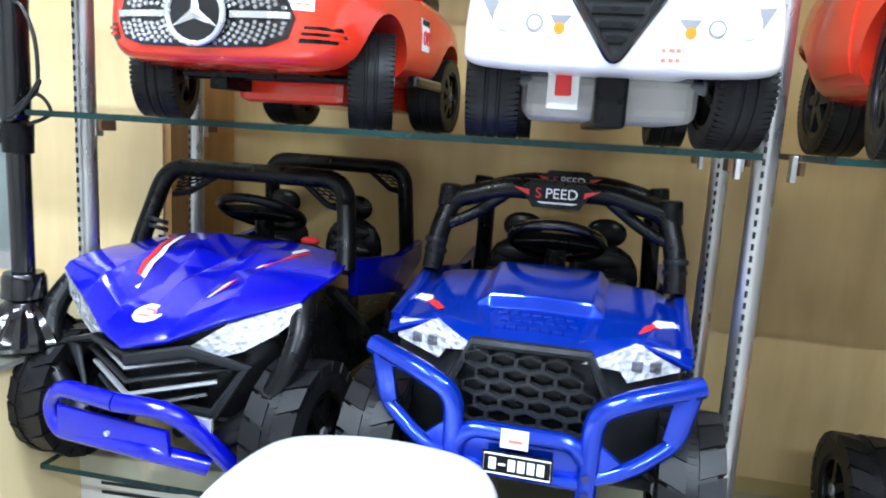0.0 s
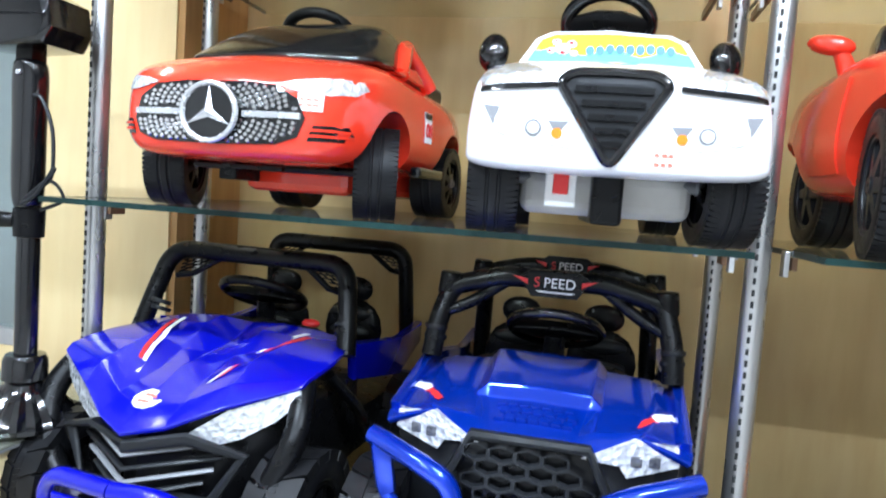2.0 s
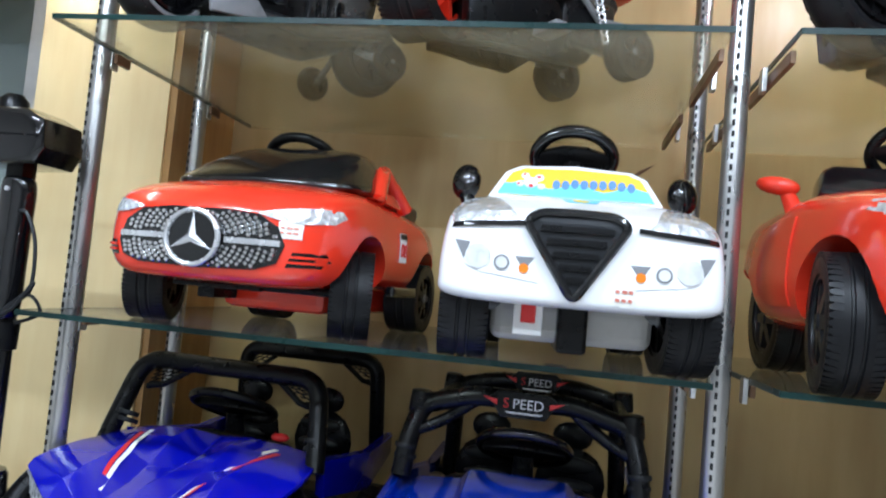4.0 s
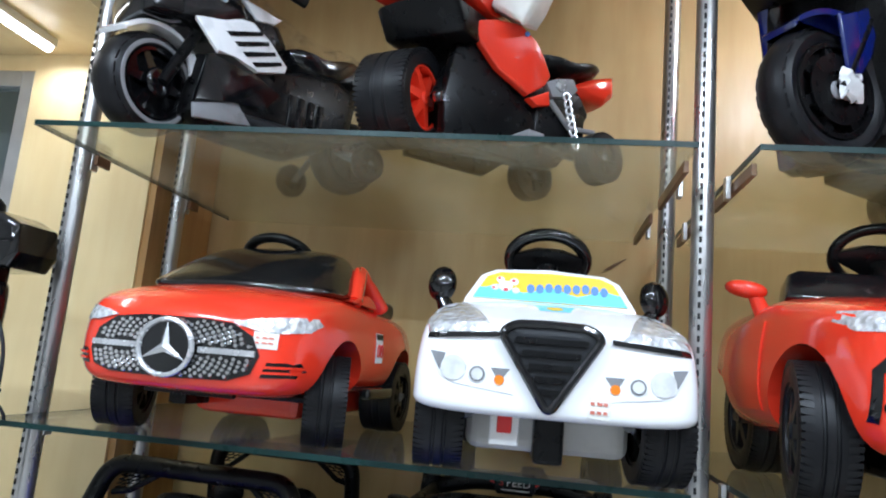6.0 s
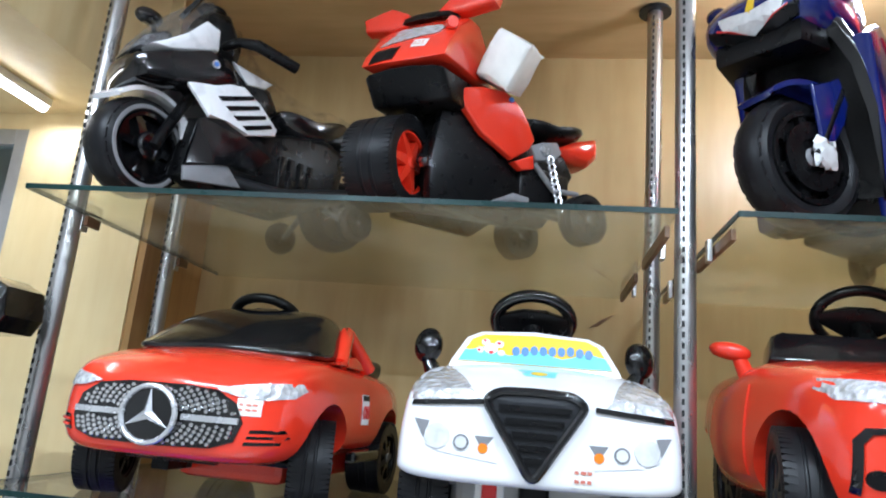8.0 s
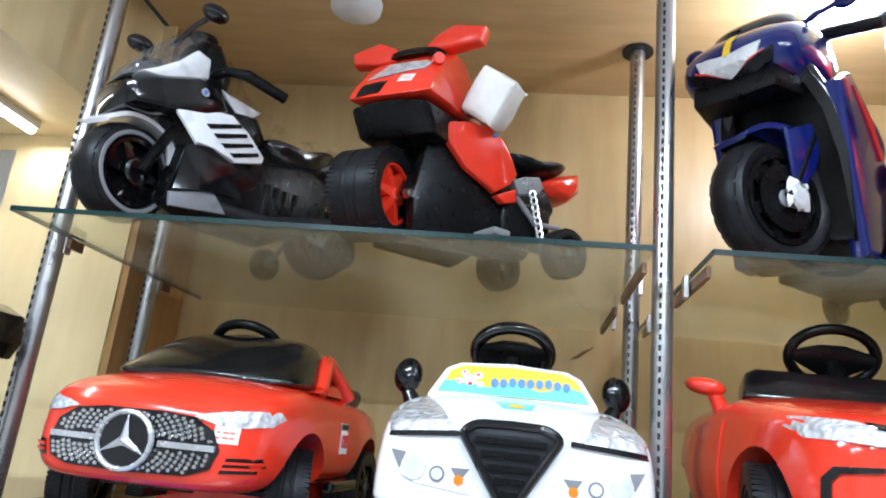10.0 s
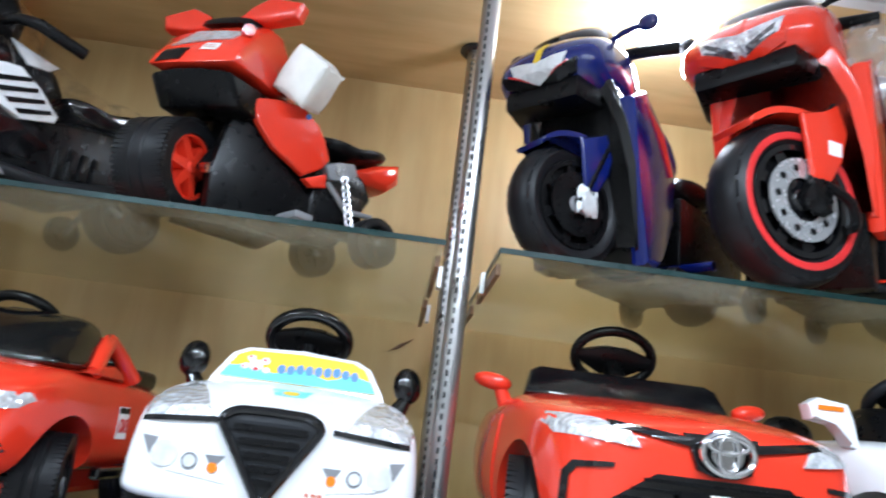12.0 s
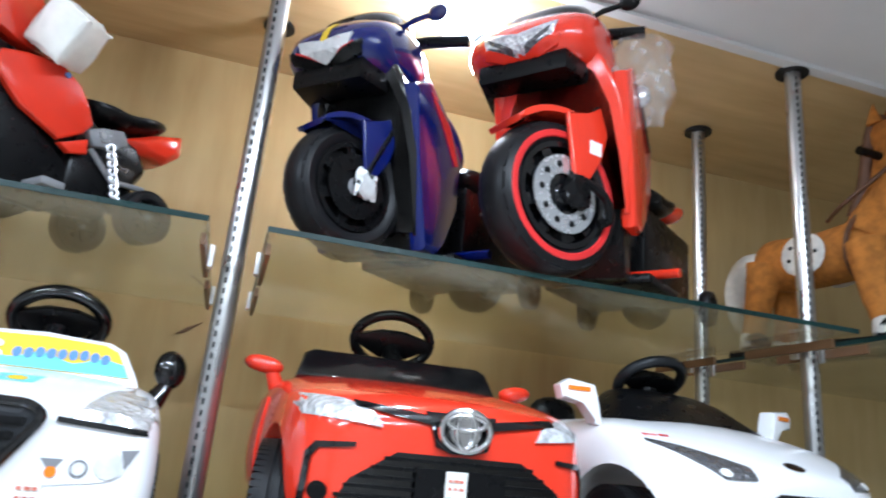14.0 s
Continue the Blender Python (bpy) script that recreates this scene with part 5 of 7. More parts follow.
        plate([(s * 0.315, 0.42), (s * 0.29, 0.31), (s * 0.262, 0.325), (s * 0.275, 0.405)], yb + 0.03, yb + 0.05, "Y", 0.004, bm=bm)
        plate([(s * 0.13, 0.33), (s * 0.19, 0.28), (s * 0.13, 0.23)], yb - 0.006, yb + 0.012, "Y", 0.004, bm=bm)
        part("side_loop", bm, M_METBLUE, bar, "metallic blue side loop", 40)
    bm = tube([(-0.13, yb, 0.225), (0.13, yb, 0.225)], 0.014, 10)
    plate([(-0.12, 0.285), (0.12, 0.285), (0.12, 0.225), (-0.12, 0.225)], yb + 0.004, yb + 0.012, "Y", 0.003, bm=bm)
    part("lower_bar", bm, M_METBLUE, bar, "", 40)
    for s in (1, -1):
        for zz in (0.215, 0.25):
            part("bolt", cyl((s * 0.13, yb - 0.026, zz), (s * 0.13, yb - 0.018, zz), 0.008, segs=12), M_NAVY, bar)
        part("bar_arm", tube([(s * 0.13, yb, 0.24), (s * 0.12, -0.36, 0.26)], 0.016, 8), M_METBLUE, bar, "", 40)
    pl = part("plate", box(-0.068, 0.068, yb - 0.024, yb - 0.018, 0.228, 0.275, 0.002), M_BLACK, bar, "black plate with a white border and white bars")
    part("plate_border", tube([(-0.064, yb - 0.025, 0.232), (0.064, yb - 0.025, 0.232), (0.064, yb - 0.025, 0.271), (-0.064, yb - 0.025, 0.271)], 0.0016, 5, True), M_STICKWHITE, pl)
    for k in range(6):
        x0 = -0.054 + k * 0.0185
        part("plate_bar", box(x0, x0 + 0.014, yb - 0.0258, yb - 0.0242, 0.24 if k != 1 else 0.249, 0.263 if k != 1 else 0.253), M_STICKWHITE, pl)
    tg = part("price_tag", box(-0.035, 0.018, yb - 0.021, yb - 0.0185, 0.284, 0.322, 0.0), M_PAPER, bar, "white price sticker with a red mark")
    part("print", box(-0.02, 0.008, yb - 0.0222, yb - 0.0212, 0.296, 0.302), M_REDINK, tg)
    # roll cage
    front = rounded([(-0.285, -0.13, 0.54), (-0.28, -0.11, 0.62), (-0.255, -0.08, 0.712), (-0.12, -0.08, 0.748), (0.12, -0.08, 0.748), (0.255, -0.08, 0.712), (0.28, -0.11, 0.62), (0.285, -0.13, 0.54)], 0.03, 5)
    hoop = part("front_hoop", tube(front, 0.025, 14), M_BLACK, t, "black plastic front roll hoop", 40)
    rear = rounded([(-0.26, 0.42, 0.42), (-0.245, 0.36, 0.71), (-0.12, 0.35, 0.742), (0.12, 0.35, 0.742), (0.245, 0.36, 0.71), (0.26, 0.42, 0.42)], 0.04, 5)
    part("rear_hoop", tube(rear, 0.026, 14), M_BLACK, t, "black plastic rear roll hoop", 40)
    for s in (1, -1):
        part("roof_rail", tube([(s * 0.25, -0.08, 0.71), (s * 0.243, 0.36, 0.708)], 0.016, 10), M_BLACK, t, "", 40)
        part("hoop_brace", tube(rounded([(s * 0.272, -0.105, 0.645), (s * 0.2, -0.085, 0.675), (s * 0.12, -0.08, 0.735)], 0.04), 0.015, 10), M_BLACK, hoop, "", 40)
        for zz in (0.585, 0.61):
            part("hoop_collar", lathe([(0, 0.027), (0.006, 0.029), (0.012, 0.027)], 20, "Z"), M_GREY, hoop, "", 40, pose(s * 0.282, -0.115, zz - 0.006, -8, s * -4, 0))
        for yy, zz in ((-0.08, 0.718), (0.355, 0.718)):
            part("cap", cyl((s * 0.262, yy, zz - 0.03), (s * 0.258, yy, zz + 0.028), 0.03, 0.028, bevel=0.006), M_BLACK, t, "", 40)

    def name_panel(yy, zz, sc):
        pn = part("name_panel", plate([(-0.085 * sc, 0.012), (-0.06 * sc, 0.03), (0.06 * sc, 0.03), (0.085 * sc, 0.012), (0.055 * sc, -0.034), (-0.055 * sc, -0.034)], yy - 0.03, yy - 0.018, "Y", 0.003), M_BLACK, t, "black name panel with red and white lettering", 30, pose(0, 0, zz))
        for word, mt, x in (("S", M_STICKRED, -0.042), ("PEED", M_STICKWHITE, 0.012)):
            lt = part("lettering", text_mesh(word, 0.034 * sc), mt, pn, "red letter" if len(word) == 1 else "white lettering")
            lt.matrix_basis = pose(x * sc, yy - 0.0315, 0.0, 90, 0, 0)
        for s in (1, -1):
            part("wing", plate([(s * 0.064 * sc, 0.008), (s * 0.1 * sc, 0.013), (s * 0.064 * sc, -0.006)], yy - 0.0325, yy - 0.0305, "Y"), M_STICKRED, pn)
        part("underline", plate([(-0.045 * sc, -0.019), (0.05 * sc, -0.019), (0.04 * sc, -0.023), (-0.035 * sc, -0.023)], yy - 0.0325, yy - 0.0305, "Y"), M_STICKWHITE, pn)
    name_panel(-0.08, 0.742, 1.0)
    name_panel(0.35, 0.748, 0.95)
    buggy_seat(t, 0.12, 0.24, 0.36)
    buggy_seat(t, -0.12, 0.24, 0.36)
    part("dash", smoothed(box(-0.27, 0.27, -0.09, 0.02, 0.46, 0.56), 1), M_BLACK, t, "", 60)
    steering_wheel(t, (0.0, 0.03, 0.61), 0.115, 58, M_GLOSS, 0.014)
    return t


blue_buggy()
metallic_buggy()


# ---- motorbikes on the upper shelf ----
def half_shell(profile, width, inset=0.75, end=0.55):
    """Fairing volume: a side outline (y, z) swollen to a width, narrower at its rims."""
    c = (sum(p[0] for p in profile) / len(profile), sum(p[1] for p in profile) / len(profile))
    def ring(x, k):
        return [(x, c[0] + (p[0] - c[0]) * k, c[1] + (p[1] - c[1]) * k) for p in profile]
    w = width / 2
    bm = loft([ring(-w, end), ring(-w * inset, 0.9), ring(-w * 0.35, 1.0), ring(w * 0.35, 1.0), ring(w * inset, 0.9), ring(w, end)], 1)
    return bm


def facet_shell(profile, width, inset=0.75, end=0.55, edge=0.006):
    """Angular moulded volume with softened edges."""
    c = (sum(p[0] for p in profile) / len(profile), sum(p[1] for p in profile) / len(profile))
    bm, w, grid = bmesh.new(), width / 2, []
    for x, q in ((-w, end), (-w * inset, 0.92), (-w * 0.3, 1.0), (w * 0.3, 1.0), (w * inset, 0.92), (w, end)):
        grid.append([bm.verts.new((x, c[0] + (p[0] - c[0]) * q, c[1] + (p[1] - c[1]) * q)) for p in profile])
    n = len(profile)
    for A, B in zip(grid, grid[1:]):
        for i in range(n):
            bm.faces.new((A[i], A[(i + 1) % n], B[(i + 1) % n], B[i]))
    bm.faces.new(grid[0][::-1])
    bm.faces.new(grid[-1])
    bmesh.ops.recalc_face_normals(bm, faces=bm.faces)
    bmesh.ops.bevel(bm, geom=[e for e in bm.edges if e.calc_face_angle(0) > radians(14)], offset=edge, segments=2, profile=0.5, affect="EDGES", clamp_overlap=True)
    return bm


def mirror_arm(parent, root, tip, mat, size=(0.045, 0.016, 0.028)):
    a = part("mirror", tube([root, (Vector(root) + Vector(tip)) / 2 + Vector((0, 0, 0.012)), tip], 0.008, 8), mat, parent, "", 40)
    part("mirror_head", smoothed(box(tip[0] - size[0], tip[0] + size[0], tip[1] - size[1], tip[1] + size[1], tip[2] - size[2], tip[2] + size[2]), 2), mat, a, "", 60)


def handlebar(parent, y, z, half, grip=M_BLACK):
    hb = part("handlebar", tube([(-half * 0.5, y - 0.03, z), (0, y - 0.035, z), (half * 0.5, y - 0.03, z)], 0.014, 10), M_BLACK, parent, "", 40)
    for s in (1, -1):
        g = lathe([(k * 0.012, 0.0165 if k % 2 else 0.0145) for k in range(int(half * 0.55 / 0.012))], 14, "X", caps=True)
        part("grip", g, grip, hb, "ribbed black grip", 40, pose(s * half * 0.45, y - 0.03, z, 0, 0, 0) @ pose(0, 0, 0, 0, 12, 0 if s > 0 else 180) @ pose(0, 0, 0, 0, 0, -18 if s > 0 else 18))
    return hb


def training_wheels(t, y, half, r=0.055):
    for s in (1, -1):
        wheel(t, s * half, y, r, 0.035, "road", M_BLACK, 5)
        part("outrigger", tube([(s * (half - 0.025), y, r), (s * 0.06, y - 0.02, 0.11)], 0.01, 8), M_MID, t, "", 40)


def crumpled(bm, size=0.007):
    bmesh.ops.subdivide_edges(bm, edges=bm.edges[:], cuts=2)
    for v in bm.verts:
        v.co += Vector((noise.noise(v.co * 60), noise.noise(v.co * 60 + Vector((7, 0, 0))), noise.noise(v.co * 60 + Vector((0, 7, 0))))) * size
    return bm


def white_bike():
    t = thing("toy_motorbike", "white and black ride-on motorbike wrapped in clear film", "toy motorbike", pose(-0.866, 1.705, S3, 0, 0, -36), "ride-on motorbikes on the upper shelf")
    turn = pose(0, -0.31, 0, 0, 0, 18)
    wheel(t, 0, -0.31, 0.134, 0.095, "road", M_GLOSS, 6, 18, ring=M_MID)
    wheel(t, 0, 0.34, 0.118, 0.085, "road", M_BLACK, 5)
    training_wheels(t, 0.28, 0.2)
    R0, R1 = 0.146, 0.158
    fend = [(R0 * math.cos(a), 0.134 + R0 * math.sin(a)) for a in (radians(d) for d in range(28, 143, 8))] + [(R1 * math.cos(a), 0.134 + R1 * math.sin(a)) for a in (radians(d) for d in range(140, 27, -8))]
    fd = part("front_fender", plate(fend, -0.05, 0.05, "X", 0.005), M_WHITE, t, "white front mudguard", 40, turn)
    for s in (1, -1):
        part("fender_lobe", plate([(0.06, 0.262), (0.1, 0.245), (0.135, 0.2), (0.115, 0.165), (0.085, 0.19)], s * 0.05, s * 0.062, "X", 0.004), M_WHITE, fd, "", 40)
        part("fork", tube([(s * 0.062, 0, 0.134), (s * 0.06, 0.11, 0.36)], 0.015, 10), M_BLACK, t, "black front fork", 40, turn)
        part("brake_cover", cyl((s * 0.05, 0, 0.134), (s * 0.062, 0, 0.134), 0.042, 0.036, bevel=0.004), M_GLOSS, t, "", 40, turn)
    part("fairing", facet_shell([(-0.405, 0.345), (-0.392, 0.275), (-0.294, 0.295), (-0.157, 0.33), (-0.085, 0.37), (-0.12, 0.43), (-0.2, 0.445), (-0.33, 0.385)], 0.235, 0.8, 0.8), M_GLOSS, t, "black front fairing", 30)
    part("nose_panel", facet_shell([(-0.375, 0.375), (-0.334, 0.405), (-0.276, 0.455), (-0.224, 0.52), (-0.177, 0.508), (-0.172, 0.44), (-0.31, 0.385)], 0.22, 0.85, 0.88), M_WHITE, t, "white nose panel", 40)
    part("headlight", facet_shell([(-0.4, 0.36), (-0.375, 0.42), (-0.3, 0.47), (-0.28, 0.44), (-0.34, 0.385)], 0.15), M_DARKLENS, t, "dark headlight", 40)
    part("cockpit", facet_shell([(-0.235, 0.5), (-0.21, 0.575), (-0.145, 0.59), (-0.09, 0.5), (-0.1, 0.42), (-0.2, 0.43)], 0.17), M_BLACK, t, "black cockpit", 40)
    scr = part("screen", half_shell([(-0.39, 0.4), (-0.338, 0.49), (-0.215, 0.622), (-0.165, 0.605), (-0.2, 0.53), (-0.3, 0.44)], 0.18), M_SMOKE, t, "smoked clear screen", 60)
    scr.visible_shadow = False
    for s in (1, -1):
        pn = part("side_panel", plate([(-0.258, 0.318), (-0.179, 0.352), (-0.094, 0.368), (-0.04, 0.335), (0.026, 0.282), (0.022, 0.262), (-0.067, 0.232), (-0.13, 0.256), (-0.182, 0.246)], s * 0.1, s * 0.116, "X", 0.005), M_WHITE, t, "white side panel with slots", 30)
        for (a, b), (c, d) in (((-0.168, 0.31), (-0.066, 0.35)), ((-0.142, 0.291), (-0.044, 0.329)), ((-0.115, 0.272), (-0.02, 0.308)), ((-0.084, 0.254), (0.002, 0.287))):
            part("panel_slot", plate([(a, b), (c, d), (c + 0.004, d - 0.01), (a + 0.014, b - 0.009)], s * 0.114, s * 0.1185, "X"), M_BLACK, pn)
        part("belly_strip", plate([(-0.222, 0.098), (-0.216, 0.06), (-0.05, 0.085), (-0.1, 0.138)], s * 0.086, s * 0.098, "X", 0.004), M_MID, t, "grey belly strip", 30)
        part("lower_cowl", plate([(-0.2, 0.24), (-0.14, 0.26), (-0.05, 0.225), (0.03, 0.2), (-0.02, 0.14), (-0.12, 0.135), (-0.22, 0.1)], s * 0.08, s * 0.104, "X", 0.006), M_GLOSS, t, "gloss black lower cowl", 30)
        part("tank_trim", plate([(-0.126, 0.445), (-0.044, 0.428), (0.012, 0.43), (-0.012, 0.405), (-0.07, 0.395)], s * 0.066, s * 0.082, "X", 0.004), M_WHITE, t, "white tank trim", 30)
        part("hand_grip", tube([(s * 0.06, -0.16, 0.475), (s * 0.15, -0.15, 0.468), (s * 0.2, -0.12, 0.455), (s * 0.215, 0.0, 0.435)], [0.012, 0.014, 0.0165, 0.0165], 12), M_BLACK, t, "long black grip", 40)
        mirror_arm(t, (s * 0.08, -0.29, 0.5), (s * 0.125, -0.21, 0.63) if s > 0 else (-0.13, -0.3, 0.575), M_GLOSS, (0.03, 0.048, 0.03))
        part("roundel", cyl((s * 0.112, -0.19, 0.393), (s * 0.122, -0.19, 0.393), 0.012, segs=20), M_SILVER, t, "small round badge")
        part("exhaust_pipe", tube([(s * 0.075, -0.08, 0.1), (s * 0.1, 0.08, 0.1), (s * 0.115, 0.3, 0.16), (s * 0.115, 0.42, 0.25)], 0.02, 10), M_GREY, t, "dark exhaust pipe", 40)
        for q in range(4):
            part("engine_rib", box(s * 0.08, s * 0.094, 0.06 + q * 0.034, 0.08 + q * 0.034, 0.11, 0.22, 0.005), M_BLACK, t, "black engine rib", 40)
    part("badge_mark", cyl((0.1225, -0.19, 0.393), (0.1235, -0.19, 0.393), 0.007, segs=16), M_INKBLUE, t)
    part("engine", facet_shell([(-0.2, 0.26), (-0.06, 0.26), (0.1, 0.31), (0.25, 0.34), (0.34, 0.31), (0.31, 0.14), (0.12, 0.05), (-0.15, 0.05), (-0.23, 0.08)], 0.17, 0.8, 0.8), M_BLACK, t, "black engine cover", 30)
    part("tank", facet_shell([(-0.14, 0.43), (-0.06, 0.445), (0.02, 0.42), (0.06, 0.36), (0.0, 0.29), (-0.13, 0.33)], 0.15), M_BLACK, t, "black tank cover", 40)
    part("seat", half_shell([(0.03, 0.385), (0.09, 0.375), (0.175, 0.37), (0.24, 0.4), (0.33, 0.43), (0.34, 0.39), (0.25, 0.31), (0.08, 0.29)], 0.17), M_GLOSS, t, "glossy black seat", 50)
    part("tail", facet_shell([(0.24, 0.39), (0.4, 0.445), (0.42, 0.4), (0.33, 0.33), (0.2, 0.3)], 0.13), M_BLACK, t, "black tail", 40)
    fl = smoothed(half_shell([(-0.385, 0.28), (-0.41, 0.4), (-0.22, 0.61), (-0.12, 0.54), (-0.08, 0.46), (0.05, 0.43), (0.16, 0.39), (0.4, 0.46), (0.42, 0.3), (0.3, 0.05), (-0.02, 0.03), (-0.17, 0.05), (-0.2, 0.24)], 0.27, 0.9), 1)
    for v in fl.verts:
        v.co += Vector((noise.noise(v.co * 22), noise.noise(v.co * 22 + Vector((9, 0, 0))), noise.noise(v.co * 22 + Vector((0, 9, 0))))) * 0.014
    w = part("wrapping", fl, M_FILM, t, "loose clear packing film", 60)
    w.visible_shadow = False
    return t


def red_trike():
    t = thing("toy_motorbike", "red and black ride-on motorbike with a fat front wheel", "toy motorbike", pose(-0.135, 1.69, S3, 0, 0, -48), "ride-on motorbikes on the upper shelf")
    turn = pose(0.0, -0.318, 0, 0, 0, 30)
    wheel(t, 0.0, -0.318, 0.12, 0.135, "rib", M_RED, 6, 30)
    for s in (1, -1):
        part("fork", tube([(s * 0.088, 0.0, 0.12), (s * 0.078, 0.1, 0.27)], 0.012, 10), M_BLACK, t, "black front fork", 40, turn)
        part("axle_nut", cyl((s * 0.09, 0.0, 0.12), (s * 0.112, 0.0, 0.12), 0.013, segs=14), M_CHROME, t, "", None, turn)
        wheel(t, s * 0.14, 0.22, 0.07, 0.05, "rib", M_BLACK, 5)
    head = turn @ pose(0.06, 0.0, 0.0)
    hd = part("fairing", facet_shell([(-0.115, 0.335), (-0.1, 0.375), (-0.04, 0.465), (0.03, 0.53), (0.1, 0.545), (0.16, 0.505), (0.25, 0.395), (0.12, 0.365), (0.02, 0.36)], 0.235, 0.82, 0.86), M_RED, t, "glossy red nose fairing", 32, head)
    part("under_fairing", facet_shell([(-0.105, 0.326), (0.03, 0.352), (0.23, 0.385), (0.21, 0.35), (0.1, 0.315), (0.05, 0.265), (-0.04, 0.258)], 0.222, 0.85, 0.84), M_BLACK, t, "black lower fairing", 40, head)
    tr = tree_of(hd)
    part("headlight", drape(tr, [(-0.075, -0.5, 0.405), (-0.035, -0.5, 0.465), (0.095, -0.5, 0.468), (0.076, -0.5, 0.43), (-0.02, -0.5, 0.41)], (0, -1, 0), 0.0, 0.004, 0.02), M_LENS, hd, "wide clear headlight")
    part("nose_patch", drape(tr, [(-0.085, -0.5, 0.345), (-0.015, -0.5, 0.345), (-0.005, -0.5, 0.385), (-0.075, -0.5, 0.385)], (0, -1, 0), 0.001, 0.003, 0.02), M_BLACK, hd, "black nose patch")
    price_tag(hd, tr, 0.045, 0.392, 0.038, 0.03)
    for s in (1, -1):
        blade = plate([(s * 0.02, 0.535), (s * 0.06, 0.575), (s * 0.11, 0.6), (s * 0.2, 0.58), (s * 0.19, 0.54), (s * 0.11, 0.53)], -0.02, 0.03, "Y", 0.012, segs=3)
        part("mirror", blade, M_RED, hd, "swept red mirror", 40, pose(0, 0.03, 0.0 if s > 0 else -0.02))
        part("leg_shield", plate([(-0.22, 0.322), (-0.14, 0.352), (-0.063, 0.366), (-0.005, 0.338), (0.025, 0.3), (0.048, 0.257), (0.03, 0.225), (-0.025, 0.185), (-0.127, 0.225), (-0.184, 0.273)], s * 0.1, s * 0.128, "X", 0.009, segs=3), M_RED, t, "glossy red leg shield", 30)
        part("shield_trim", plate([(-0.025, 0.177), (0.042, 0.215), (0.047, 0.176), (0.005, 0.162)], s * 0.105, s * 0.13, "X", 0.005), M_RED, t, "small red trim", 30)
        part("inner_shield", plate([(-0.23, 0.31), (-0.14, 0.34), (-0.088, 0.2), (0.012, 0.153), (0.06, 0.06), (0.0, 0.015), (-0.25, 0.015), (-0.26, 0.12)], s * 0.066, s * 0.1, "X", 0.006), M_BLACK, t, "black inner panel", 30)
        part("shield_badge", cyl((s * 0.127, -0.045, 0.343), (s * 0.132, -0.045, 0.343), 0.007, segs=14), M_INKBLUE, t)
        part("foot_rest", box(s * 0.1, s * 0.19, -0.07, -0.015, 0.048, 0.068, 0.006), M_MID, t, "grey foot rest", 40)
        ch = bmesh.new()
        for k in range(8):
            tube([(s * 0.132 + 0.004 * math.cos(a), 0.1 + k * 0.006 + 0.007 * math.cos(a), 0.215 - k * 0.018 + 0.011 * math.sin(a)) for a in (2 * math.pi * j / 8 for j in range(8))], 0.0035, 5, True, ch)
        part("chain", ch, M_SILVER, t, "silver moulded chain", 40)
        part("side_cover", plate([(0.035, 0.24), (0.075, 0.262), (0.13, 0.278), (0.15, 0.25), (0.12, 0.22), (0.06, 0.205)], s * 0.1, s * 0.124, "X", 0.006), M_MID, t, "grey side cover", 30)
        part("side_disc", cyl((s * 0.12, 0.085, 0.243), (s * 0.13, 0.085, 0.243), 0.018, segs=18), M_SILVER, t, "round silver cap")
        part("engine_block", box(s * 0.06, s * 0.105, 0.02, 0.2, 0.07, 0.2, 0.012), M_BLACK, t, "black engine block", 40)
        part("frame_strut", tube([(s * 0.11, 0.06, 0.2), (s * 0.115, 0.13, 0.14), (s * 0.115, 0.22, 0.15)], 0.008, 8), M_MID, t, "", 40)
    part("screen", half_shell([(-0.03, 0.5), (0.02, 0.56), (0.1, 0.585), (0.15, 0.55), (0.06, 0.52)], 0.17), M_BLACK, t, "black screen", 50, head)
    part("spine", facet_shell([(-0.24, 0.3), (-0.1, 0.345), (0.02, 0.335), (0.1, 0.285), (0.22, 0.29), (0.27, 0.22), (0.18, 0.06), (-0.24, 0.02)], 0.14, 0.85, 0.88), M_BLACK, t, "black frame body", 40)
    part("seat", half_shell([(0.02, 0.355), (0.067, 0.338), (0.149, 0.34), (0.25, 0.378), (0.3, 0.385), (0.305, 0.355), (0.19, 0.3), (0.05, 0.29)], 0.19), M_BLACK, t, "black seat", 50)
    part("tail", facet_shell([(0.15, 0.277), (0.25, 0.335), (0.345, 0.372), (0.35, 0.305), (0.3, 0.258), (0.22, 0.256)], 0.18), M_RED, t, "red tail piece", 40)
    handlebar(t, -0.22, 0.475, 0.2, M_RED)
    bm = box(-0.055, 0.055, -0.05, 0.06, -0.065, 0.065, 0.014, 2)
    part("wrapped_grip", crumpled(bm, 0.012), M_PAPER, t, "white paper wrapped round the grip", 50, turn @ pose(0.255, 0.12, 0.42, 15, 32, 10))
    return t


